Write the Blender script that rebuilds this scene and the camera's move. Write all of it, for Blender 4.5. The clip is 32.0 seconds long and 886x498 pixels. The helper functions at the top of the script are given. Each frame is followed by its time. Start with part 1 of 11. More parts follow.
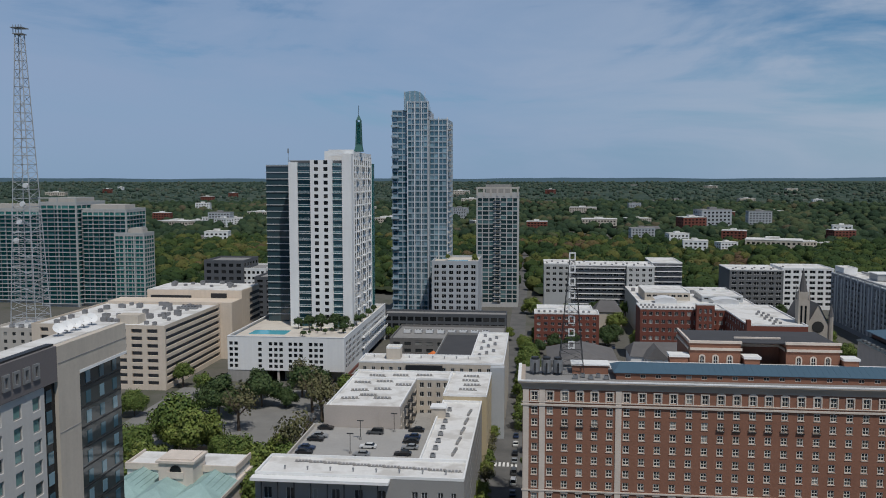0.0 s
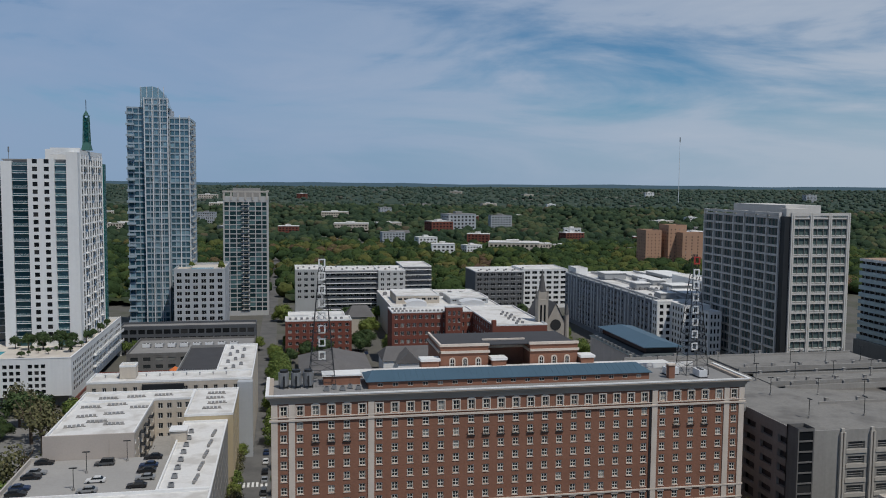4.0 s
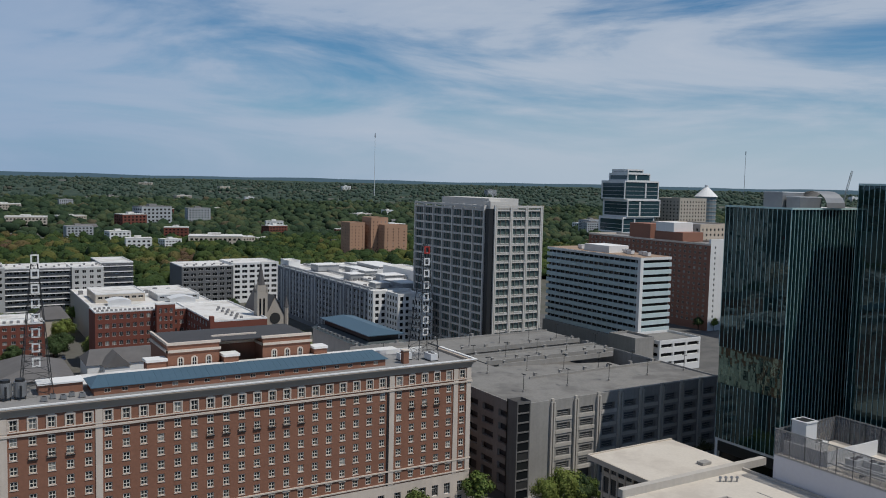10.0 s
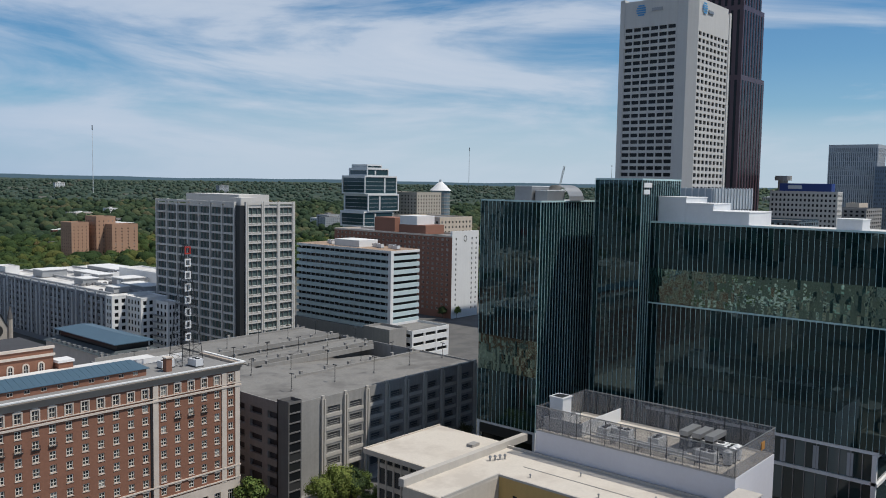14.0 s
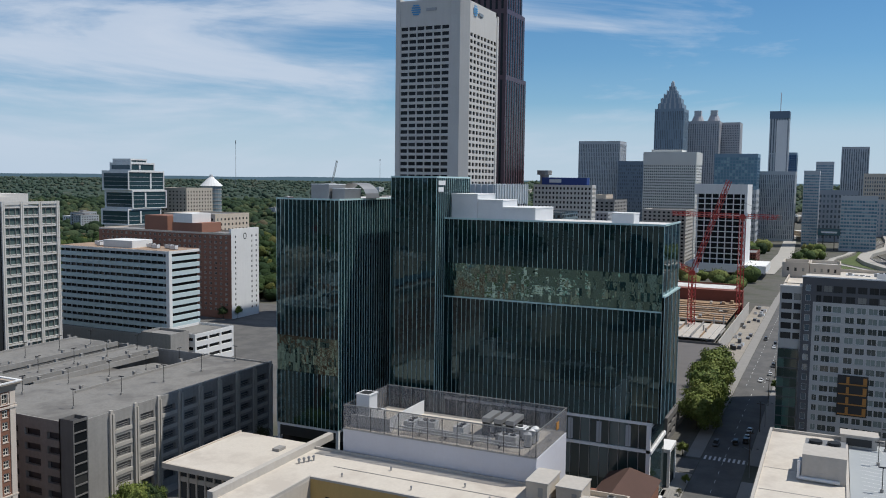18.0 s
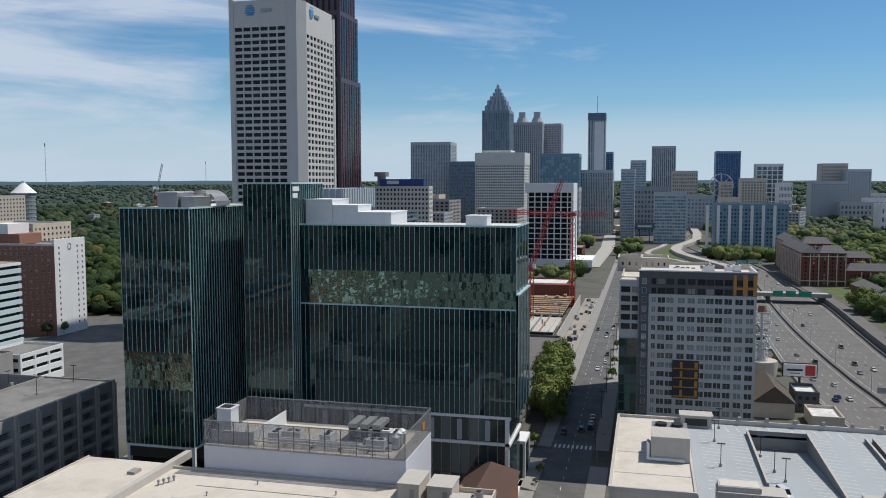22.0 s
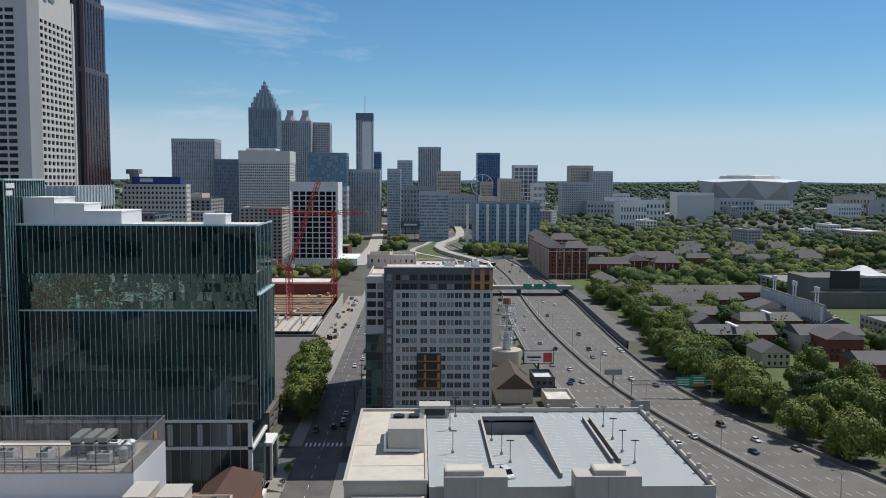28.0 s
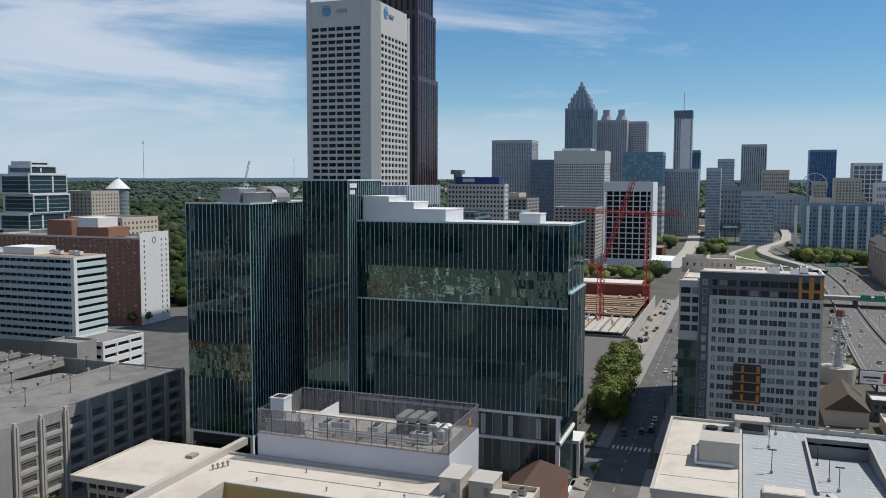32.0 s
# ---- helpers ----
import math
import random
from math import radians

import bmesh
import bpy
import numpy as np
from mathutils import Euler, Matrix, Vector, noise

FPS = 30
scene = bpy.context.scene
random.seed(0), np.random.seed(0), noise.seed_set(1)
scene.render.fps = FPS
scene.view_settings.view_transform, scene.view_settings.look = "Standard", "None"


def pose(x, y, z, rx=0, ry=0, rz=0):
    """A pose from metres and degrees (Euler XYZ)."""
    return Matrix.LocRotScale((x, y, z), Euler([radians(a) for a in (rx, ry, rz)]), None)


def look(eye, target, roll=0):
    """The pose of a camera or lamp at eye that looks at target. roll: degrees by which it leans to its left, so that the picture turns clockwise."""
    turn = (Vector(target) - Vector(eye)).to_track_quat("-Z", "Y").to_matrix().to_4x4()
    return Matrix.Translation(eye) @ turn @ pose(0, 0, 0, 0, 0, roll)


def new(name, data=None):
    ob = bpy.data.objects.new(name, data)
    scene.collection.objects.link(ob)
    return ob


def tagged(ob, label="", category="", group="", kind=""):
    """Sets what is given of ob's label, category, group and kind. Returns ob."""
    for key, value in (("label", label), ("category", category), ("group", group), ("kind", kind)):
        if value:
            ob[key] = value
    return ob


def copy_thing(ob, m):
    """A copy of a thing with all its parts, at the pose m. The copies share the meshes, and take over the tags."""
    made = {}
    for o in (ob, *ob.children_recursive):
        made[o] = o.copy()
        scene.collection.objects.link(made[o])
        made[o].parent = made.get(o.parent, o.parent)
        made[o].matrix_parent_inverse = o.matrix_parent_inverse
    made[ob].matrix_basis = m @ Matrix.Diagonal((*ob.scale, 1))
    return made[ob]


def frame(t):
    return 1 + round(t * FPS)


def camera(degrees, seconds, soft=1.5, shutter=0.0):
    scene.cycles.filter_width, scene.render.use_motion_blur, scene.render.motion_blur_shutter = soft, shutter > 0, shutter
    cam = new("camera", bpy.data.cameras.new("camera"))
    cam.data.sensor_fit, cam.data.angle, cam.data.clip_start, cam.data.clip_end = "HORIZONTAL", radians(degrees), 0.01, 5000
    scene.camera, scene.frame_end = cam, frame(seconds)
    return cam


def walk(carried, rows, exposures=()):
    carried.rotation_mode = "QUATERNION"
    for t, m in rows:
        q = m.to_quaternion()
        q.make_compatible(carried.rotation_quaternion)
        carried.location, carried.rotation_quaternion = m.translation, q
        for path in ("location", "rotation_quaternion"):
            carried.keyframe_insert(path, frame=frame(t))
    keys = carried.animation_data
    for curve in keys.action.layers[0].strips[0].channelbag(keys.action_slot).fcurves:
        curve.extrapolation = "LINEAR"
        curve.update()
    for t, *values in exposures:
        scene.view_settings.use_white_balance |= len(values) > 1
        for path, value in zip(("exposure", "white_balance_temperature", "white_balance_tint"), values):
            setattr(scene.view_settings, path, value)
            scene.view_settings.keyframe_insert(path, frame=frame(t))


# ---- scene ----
# The camera: an airborne camera that turns slowly over the roofs.
cam = camera(55.53, 32.0, 1.0)
# seconds, x, y, z, yaw, pitch, roll
PATH = [
    (0.0, 0.00, 0.00, 90.00, 6.060, -4.757, 0.039),
    (0.5, 0.03, 1.40, 89.93, 3.176, -4.746, 0.052),
    (1.0, 0.07, 2.83, 89.84, 0.673, -4.710, 0.017),
    (1.5, 0.15, 4.34, 89.79, -1.395, -4.701, 0.012),
    (2.0, 0.41, 5.74, 89.79, -3.339, -4.675, 0.031),
    (2.5, 0.73, 6.92, 89.89, -5.149, -4.686, 0.013),
    (3.0, 1.05, 7.88, 89.86, -7.455, -4.662, 0.026),
    (3.5, 1.34, 9.01, 89.75, -10.210, -4.404, -0.068),
    (5.5, 1.25, 10.03, 89.52, -11.142, -4.552, -0.992),
    (6.0, 0.57, 10.50, 89.37, -12.422, -4.588, -1.157),
    (6.5, -0.44, 10.63, 89.23, -14.452, -4.619, -1.252),
    (7.0, -1.53, 10.77, 89.22, -16.787, -4.640, -1.307),
    (7.5, -2.59, 10.98, 89.21, -19.039, -4.659, -1.325),
    (8.0, -4.03, 11.51, 89.25, -21.311, -4.661, -1.386),
    (9.5, -6.77, 12.59, 89.13, -28.319, -4.587, -1.181),
    (10.0, -8.26, 13.48, 89.02, -31.115, -4.528, -1.299),
    (10.5, -9.24, 14.29, 89.11, -33.802, -4.517, -1.231),
    (11.0, -10.08, 15.17, 89.12, -36.455, -4.511, -1.211),
    (11.5, -10.91, 16.05, 89.25, -38.761, -4.558, -1.048),
    (12.0, -11.79, 16.81, 89.24, -40.574, -4.571, -1.021),
    (12.5, -12.66, 17.63, 89.26, -42.129, -4.578, -0.982),
    (13.0, -13.39, 18.43, 89.12, -44.607, -4.523, -0.990),
    (13.5, -13.90, 19.25, 89.10, -46.772, -4.535, -0.953),
    (14.0, -14.40, 20.12, 89.07, -49.161, -4.505, -0.983),
    (14.5, -15.36, 21.40, 89.16, -50.888, -4.532, -1.053),
    (16.5, -17.19, 23.90, 89.62, -58.166, -4.612, -0.787),
    (17.0, -18.01, 25.23, 90.00, -60.419, -4.663, -0.776),
    (17.5, -18.52, 26.18, 90.14, -62.760, -4.692, -0.767),
    (18.0, -19.02, 27.07, 90.26, -64.836, -4.710, -0.754),
    (18.5, -19.56, 28.07, 90.43, -67.215, -4.755, -0.781),
    (19.0, -19.92, 28.99, 90.51, -69.132, -4.791, -0.753),
    (19.5, -20.32, 29.97, 90.49, -70.669, -4.832, -0.684),
    (20.0, -20.89, 30.90, 90.67, -72.161, -4.858, -0.715),
    (20.5, -21.54, 31.71, 90.89, -73.667, -4.892, -0.703),
    (21.0, -22.03, 32.70, 91.09, -74.809, -4.912, -0.638),
    (21.5, -22.45, 33.41, 91.24, -75.539, -4.780, -0.268),
    (22.0, -22.48, 33.38, 91.41, -76.352, -4.596, 0.068),
    (22.5, -22.43, 32.54, 91.31, -78.137, -4.399, 0.056),
    (23.0, -22.20, 31.29, 91.28, -80.104, -4.278, 0.192),
    (23.5, -21.84, 29.89, 91.14, -82.460, -4.168, 0.377),
    (24.0, -21.44, 28.51, 91.06, -84.922, -4.145, 0.415),
    (24.5, -21.29, 27.13, 91.11, -87.803, -4.118, 0.276),
    (25.0, -21.27, 26.06, 91.01, -89.494, -4.185, -0.085),
    (25.5, -21.41, 25.18, 91.00, -89.838, -4.303, -0.332),
    (27.5, -21.63, 24.56, 91.05, -91.307, -4.621, -0.426),
    (28.0, -21.73, 24.38, 91.17, -91.639, -4.618, -0.313),
    (28.5, -21.80, 24.29, 91.21, -91.996, -4.632, -0.277),
    (29.0, -21.81, 24.22, 91.25, -92.337, -4.662, -0.222),
    (29.5, -21.81, 24.16, 91.24, -90.289, -4.673, -0.252),
    (30.0, -21.96, 24.17, 91.33, -86.711, -4.715, -0.208),
    (30.5, -21.97, 24.30, 91.38, -83.069, -4.720, -0.230),
    (31.0, -21.90, 24.38, 91.42, -79.093, -4.732, -0.223),
    (31.5, -21.76, 24.38, 91.40, -74.901, -4.730, -0.157),
    (32.0, -21.65, 24.43, 91.29, -70.550, -4.735, -0.227),
]
walk(cam, [(t, pose(x, y, z, 90 + p, r, w)) for t, x, y, z, w, p, r in PATH], [(0, -0.42, 6350, 10), (7, -0.42, 6350, 10), (10, -0.30, 6400, 10), (13, -0.06, 6450, 10), (18, 0.04, 6350, 10), (25, 0.08, 6450, 10), (32, 0.08, 6450, 10)])

# ---- world and sun ----
SUN = Vector((0.54, -0.84, 0.0)).normalized() * math.cos(radians(60)) + Vector((0, 0, math.sin(radians(60))))
world = bpy.data.worlds.new("sky")
scene.world = world
world.use_nodes = True


class Tree:
    """A small writer of node trees."""

    def __init__(self, tree):
        self.t = tree
        tree.nodes.clear()

    def add(self, kind, *links, **values):
        n = self.t.nodes.new(kind)
        for k, v in values.items():
            if k.startswith("i_"):
                n.inputs[int(k[2:])].default_value = v
            else:
                setattr(n, k, v)
        for slot, out in links:
            self.t.links.new(out, n.inputs[slot])
        return n

    def math(self, op, a, b=None):
        n = self.t.nodes.new("ShaderNodeMath")
        n.operation = op
        for k, v in enumerate((a, b)):
            if v is None:
                continue
            if isinstance(v, (int, float)):
                n.inputs[k].default_value = v
            else:
                self.t.links.new(v, n.inputs[k])
        return n.outputs[0]

    def ramp(self, fac, stops):
        n = self.t.nodes.new("ShaderNodeValToRGB")
        self.t.links.new(fac, n.inputs[0])
        el = n.color_ramp.elements
        while len(el) < len(stops):
            el.new(0.5)
        for e, (p, c) in zip(el, stops):
            e.position = p
            e.color = (c, c, c, 1) if isinstance(c, (int, float)) else (*c, 1)
        return n.outputs[0]

    def mix(self, fac, a, b, blend="MIX"):
        n = self.t.nodes.new("ShaderNodeMix")
        n.data_type, n.blend_type = "RGBA", blend
        for k, v in ((0, fac), (6, a), (7, b)):
            if isinstance(v, (int, float)):
                n.inputs[k].default_value = v
            elif isinstance(v, tuple):
                n.inputs[k].default_value = (*v, 1)
            else:
                self.t.links.new(v, n.inputs[k])
        return n.outputs[2]


w = Tree(world.node_tree)
sky = w.add("ShaderNodeTexSky", sky_type="NISHITA", sun_disc=False, sun_elevation=radians(60), sun_rotation=math.atan2(SUN.x, SUN.y), altitude=300, air_density=1.0, dust_density=0.15, ozone_density=2.5)
tc = w.add("ShaderNodeTexCoord")
xyz = w.add("ShaderNodeSeparateXYZ", (0, tc.outputs["Generated"]))
# a broken veil of cirrus in long level bands, thick in the north-east and thin in the south
az = w.math("ARCTAN2", xyz.outputs[0], xyz.outputs[1])
el = w.math("MAXIMUM", xyz.outputs[2], 0.0)
bands = w.add("ShaderNodeCombineXYZ", (0, w.math("MULTIPLY", az, 1.7)), (1, w.math("ADD", w.math("MULTIPLY", el, 7.0), w.math("MULTIPLY", az, 0.16))))
n1 = w.add("ShaderNodeTexNoise", (0, bands.outputs[0]))
n1.inputs["Scale"].default_value, n1.inputs["Detail"].default_value, n1.inputs["Roughness"].default_value, n1.inputs["Distortion"].default_value = 1.5, 9, 0.58, 0.6
wisp = w.add("ShaderNodeCombineXYZ", (0, w.math("MULTIPLY", az, 2.2)), (1, w.math("ADD", w.math("MULTIPLY", el, 22.0), w.math("MULTIPLY", az, 0.9))))
n2 = w.add("ShaderNodeTexNoise", (0, wisp.outputs[0]))
n2.inputs["Scale"].default_value, n2.inputs["Detail"].default_value, n2.inputs["Roughness"].default_value, n2.inputs["Distortion"].default_value = 1.2, 6, 0.55, 0.6
turnf = w.math("DIVIDE", w.math("ADD", az, 0.4), 2.4)
bias = w.math("MULTIPLY", w.ramp(turnf, [(0.0, 0.90), (0.22, 0.80), (0.36, 0.72), (0.5, 0.70), (0.60, 0.56), (0.68, 0.40), (0.80, 0.25), (1.0, 0.2)]), 0.42)
field = w.math("ADD", w.math("ADD", w.math("MULTIPLY", n1.outputs[0], 0.8), w.math("MULTIPLY", n2.outputs[0], 0.2)), bias)
field = w.math("ADD", field, w.ramp(xyz.outputs[2], [(0.3, 0.0), (0.6, 0.15)]))
cover = w.ramp(w.math("SUBTRACT", field, 0.30), [(0.385, 0.0), (0.45, 0.36), (0.52, 0.82), (0.64, 1.0)])
cover = w.math("MULTIPLY", cover, w.ramp(xyz.outputs[2], [(0.0, 0.35), (0.05, 0.8), (0.11, 0.95), (0.35, 0.85), (0.55, 0.7), (1.0, 0.6)]))
white = w.mix(w.ramp(w.math("ADD", w.math("MULTIPLY", xyz.outputs[0], 0.9), w.math("MULTIPLY", n1.outputs[0], 0.4)), [(0.12, 0.0), (0.75, 1.0)]), (5.0, 6.7, 9.6), (8.3, 9.2, 10.6))
white = w.mix(w.ramp(xyz.outputs[2], [(0.28, 0.0), (0.55, 1.0)]), white, (3.1, 3.5, 4.3))
blue = w.mix(1.0, sky.outputs[0], (0.58, 1.0, 1.24), "MULTIPLY")
# pale haze low down
haze = w.mix(w.ramp(xyz.outputs[0], [(0.1, 0.0), (0.75, 1.0)]), (4.2, 6.1, 9.0), (7.2, 8.6, 10.2))
blue = w.mix(w.ramp(xyz.outputs[2], [(0.0, 0.9), (0.055, 0.72), (0.09, 0.22), (0.14, 0.08), (0.25, 0.0)]), blue, haze)
skycol = w.mix(cover, blue, white)
bg = w.add("ShaderNodeBackground", (0, skycol))
bg.inputs[1].default_value = 0.07
w.add("ShaderNodeOutputWorld", (0, bg.outputs[0]))

lamp = bpy.data.lights.new("sun", "SUN")
lamp.energy, lamp.angle, lamp.color = 3.72, radians(0.55), (1.0, 0.95, 0.865)
new("sun", lamp).matrix_world = look(SUN * 100, (0, 0, 0))
scene.view_settings.exposure = 0.0


# ---- materials ----
def material(name, color, rough=0.85, metal=0.0, var=0.16, size=6.0, grain=0.10, bump=0.0, streak=0.0, island=0.0, spec=0.5, other=None):
    """A weathered surface: stains at a large scale, grain at a small one, streaks that run down."""
    m = bpy.data.materials.new(name)
    m.use_nodes = True
    n = Tree(m.node_tree)
    geo = n.add("ShaderNodeNewGeometry")
    a = n.add("ShaderNodeTexNoise", (0, geo.outputs["Position"]))
    a.inputs["Scale"].default_value, a.inputs["Detail"].default_value, a.inputs["Roughness"].default_value = 1.0 / size, 5, 0.6
    b = n.add("ShaderNodeTexNoise", (0, geo.outputs["Position"]))
    b.inputs["Scale"].default_value, b.inputs["Detail"].default_value = 14.0 / size, 3
    f = n.math("ADD", n.math("MULTIPLY", n.math("SUBTRACT", a.outputs[0], 0.5), 2.6 * var), n.math("MULTIPLY", n.math("SUBTRACT", b.outputs[0], 0.5), 2 * grain))
    if streak:
        mp = n.add("ShaderNodeMapping", (0, geo.outputs["Position"]))
        mp.inputs["Scale"].default_value = (1.1, 1.1, 0.05)
        c = n.add("ShaderNodeTexNoise", (0, mp.outputs[0]))
        c.inputs["Scale"].default_value, c.inputs["Detail"].default_value = 0.8, 4
        f = n.math("ADD", f, n.math("MULTIPLY", n.math("SUBTRACT", c.outputs[0], 0.5), 2 * streak))
    if island:
        info = n.add("ShaderNodeObjectInfo")
        r = n.math("FRACT", n.math("ADD", info.outputs["Random"], geo.outputs["Random Per Island"]))
        f = n.math("ADD", f, n.math("MULTIPLY", n.math("SUBTRACT", r, 0.5), 2 * island))
    col = n.mix(1.0, color, n.add("ShaderNodeCombineColor", (0, n.math("ADD", f, 1.0)), (1, n.math("ADD", f, 1.0)), (2, n.math("ADD", f, 1.0))).outputs[0], "MULTIPLY")
    if other:
        col = n.mix(n.ramp(a.outputs[0], [(0.45, 0.0), (0.62, 1.0)]), col, other)
    p = n.add("ShaderNodeBsdfPrincipled")
    n.t.links.new(col, p.inputs["Base Color"])
    p.inputs["Roughness"].default_value, p.inputs["Metallic"].default_value, p.inputs["Specular IOR Level"].default_value = rough, metal, spec
    if bump:
        bp = n.add("ShaderNodeBump")
        n.t.links.new(b.outputs[0], bp.inputs["Height"])
        bp.inputs["Strength"].default_value, bp.inputs["Distance"].default_value = bump, 0.05
        n.t.links.new(bp.outputs[0], p.inputs["Normal"])
    n.add("ShaderNodeOutputMaterial", (0, p.outputs[0]))
    return m


def glass(name, dark, light, share=0.25, rough=0.06, spec=0.5, wave=0.0, ior=1.5, tint=(1, 1, 1)):
    """Window glass over a dim room; some panes have pale blinds behind them."""
    m = bpy.data.materials.new(name)
    m.use_nodes = True
    n = Tree(m.node_tree)
    geo, info = n.add("ShaderNodeNewGeometry"), n.add("ShaderNodeObjectInfo")
    r = n.math("FRACT", n.math("ADD", info.outputs["Random"], geo.outputs["Random Per Island"]))
    col = n.mix(n.ramp(r, [(0.0, 0.0), (1 - share, 0.12), (min(1 - share + 0.03, 1), 0.75), (1.0, 1.0)]), dark, light)
    p = n.add("ShaderNodeBsdfPrincipled")
    n.t.links.new(col, p.inputs["Base Color"])
    p.inputs["Roughness"].default_value, p.inputs["Specular IOR Level"].default_value, p.inputs["IOR"].default_value = rough, spec, ior
    p.inputs["Specular Tint"].default_value = (*tint, 1)
    if wave:
        ns = n.add("ShaderNodeTexNoise", (0, geo.outputs["Position"]))
        ns.inputs["Scale"].default_value = 0.35
        bp = n.add("ShaderNodeBump")
        n.t.links.new(ns.outputs[0], bp.inputs["Height"])
        bp.inputs["Strength"].default_value, bp.inputs["Distance"].default_value = wave, 0.2
        n.t.links.new(bp.outputs[0], p.inputs["Normal"])
    n.add("ShaderNodeOutputMaterial", (0, p.outputs[0]))
    return m


def foliage(name, a, b, c):
    m = bpy.data.materials.new(name)
    m.use_nodes = True
    n = Tree(m.node_tree)
    geo, info = n.add("ShaderNodeNewGeometry"), n.add("ShaderNodeObjectInfo")
    ns = n.add("ShaderNodeTexNoise", (0, geo.outputs["Position"]))
    ns.inputs["Scale"].default_value, ns.inputs["Detail"].default_value = 0.02, 3
    fine = n.add("ShaderNodeTexNoise", (0, geo.outputs["Position"]))
    fine.inputs["Scale"].default_value, fine.inputs["Detail"].default_value = 0.7, 4
    r = n.math("FRACT", n.math("ADD", info.outputs["Random"], geo.outputs["Random Per Island"]))
    mixf = n.math("ADD", n.math("MULTIPLY", r, 0.6), n.math("MULTIPLY", ns.outputs[0], 0.45))
    nn = n.t.nodes.new("ShaderNodeValToRGB")
    n.t.links.new(mixf, nn.inputs[0])
    el = nn.color_ramp.elements
    el[0].position, el[0].color, el[1].position, el[1].color = 0.15, (*a, 1), 0.6, (*b, 1)
    e = el.new(0.85)
    e.color = (*c, 1)
    fv = n.math("ADD", n.math("MULTIPLY", fine.outputs[0], 1.3), 0.35)
    col = n.mix(1.0, nn.outputs[0], n.add("ShaderNodeCombineColor", (0, fv), (1, fv), (2, fv)).outputs[0], "MULTIPLY")
    p = n.add("ShaderNodeBsdfPrincipled")
    n.t.links.new(col, p.inputs["Base Color"])
    p.inputs["Roughness"].default_value, p.inputs["Specular IOR Level"].default_value = 0.7, 0.25
    n.add("ShaderNodeOutputMaterial", (0, p.outputs[0]))
    return m


BRICK = material("brick", (0.245, 0.116, 0.075), 0.9, var=0.14, size=9, grain=0.16, bump=0.3, streak=0.08)
BRICK_OLD = material("dark_brick", (0.17, 0.055, 0.038), 0.9, var=0.14, size=9, grain=0.15, bump=0.3)
BRICK_ORANGE = material("orange_brick", (0.44, 0.265, 0.175), 0.9, var=0.08, size=20, grain=0.08)
STONE = material("limestone", (0.60, 0.525, 0.455), 0.85, var=0.14, size=4, grain=0.10, bump=0.2, streak=0.10)
CREAM = material("cream_paint", (0.74, 0.70, 0.62), 0.7, var=0.06, size=6, grain=0.04)
CONCRETE = material("concrete", (0.295, 0.285, 0.27), 0.9, var=0.20, size=11, grain=0.12, bump=0.2, streak=0.16)
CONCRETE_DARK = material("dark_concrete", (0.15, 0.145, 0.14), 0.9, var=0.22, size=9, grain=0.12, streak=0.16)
CONCRETE_PALE = material("pale_concrete", (0.46, 0.43, 0.39), 0.85, var=0.10, size=10, grain=0.08, streak=0.10)
TAN = material("tan_precast", (0.62, 0.53, 0.435), 0.85, var=0.10, size=12, grain=0.08, streak=0.10)
BEIGE = material("beige_stucco", (0.50, 0.445, 0.375), 0.85, var=0.10, size=8, grain=0.08, streak=0.10)
WHITE = material("white_paint", (0.74, 0.74, 0.73), 0.75, var=0.07, size=12, grain=0.05, streak=0.07)
GREY_PANEL = material("grey_panel", (0.40, 0.42, 0.44), 0.7, var=0.10, size=10, grain=0.06, streak=0.06)
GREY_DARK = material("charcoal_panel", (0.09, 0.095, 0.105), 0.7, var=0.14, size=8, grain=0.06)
ROOF_WHITE = material("white_roof_membrane", (0.70, 0.69, 0.67), 0.8, var=0.13, size=8, grain=0.10, other=(0.52, 0.50, 0.47))
ROOF_CREAM = material("cream_roof_membrane", (0.60, 0.55, 0.48), 0.85, var=0.12, size=9, grain=0.10, other=(0.50, 0.45, 0.39))
ROOF_GREY = material("grey_roof_gravel", (0.24, 0.235, 0.23), 0.9, var=0.22, size=7, grain=0.16)
ROOF_DARK = material("dark_roof", (0.055, 0.055, 0.06), 0.85, var=0.22, size=6, grain=0.14)
SHINGLE = material("shingle_roof", (0.13, 0.125, 0.125), 0.9, var=0.20, size=5, grain=0.2, island=0.2)
ROOF_BLUE = material("blue_metal_roof", (0.075, 0.135, 0.185), 0.45, 0.2, var=0.10, size=6, grain=0.06)
COPPER = material("green_copper", (0.30, 0.43, 0.41), 0.6, 0.1, var=0.22, size=4, grain=0.12, streak=0.1)
DECK = material("deck_concrete", (0.235, 0.228, 0.215), 0.9, var=0.42, size=11, grain=0.22, bump=0.2, other=(0.15, 0.145, 0.138))
DECK_BLUE = material("sealed_deck", (0.355, 0.38, 0.395), 0.75, var=0.09, size=14, grain=0.05)
ASPHALT = material("asphalt", (0.105, 0.103, 0.10), 0.9, var=0.28, size=9, grain=0.2, other=(0.13, 0.126, 0.12))
FREEWAY = material("freeway_concrete", (0.155, 0.147, 0.136), 0.9, var=0.18, size=14, grain=0.12, other=(0.125, 0.118, 0.109))
PAVING = material("paving", (0.27, 0.258, 0.24), 0.9, var=0.14, size=5, grain=0.12)
PAINT = material("road_paint", (0.72, 0.72, 0.70), 0.7, var=0.2, size=3, grain=0.2)
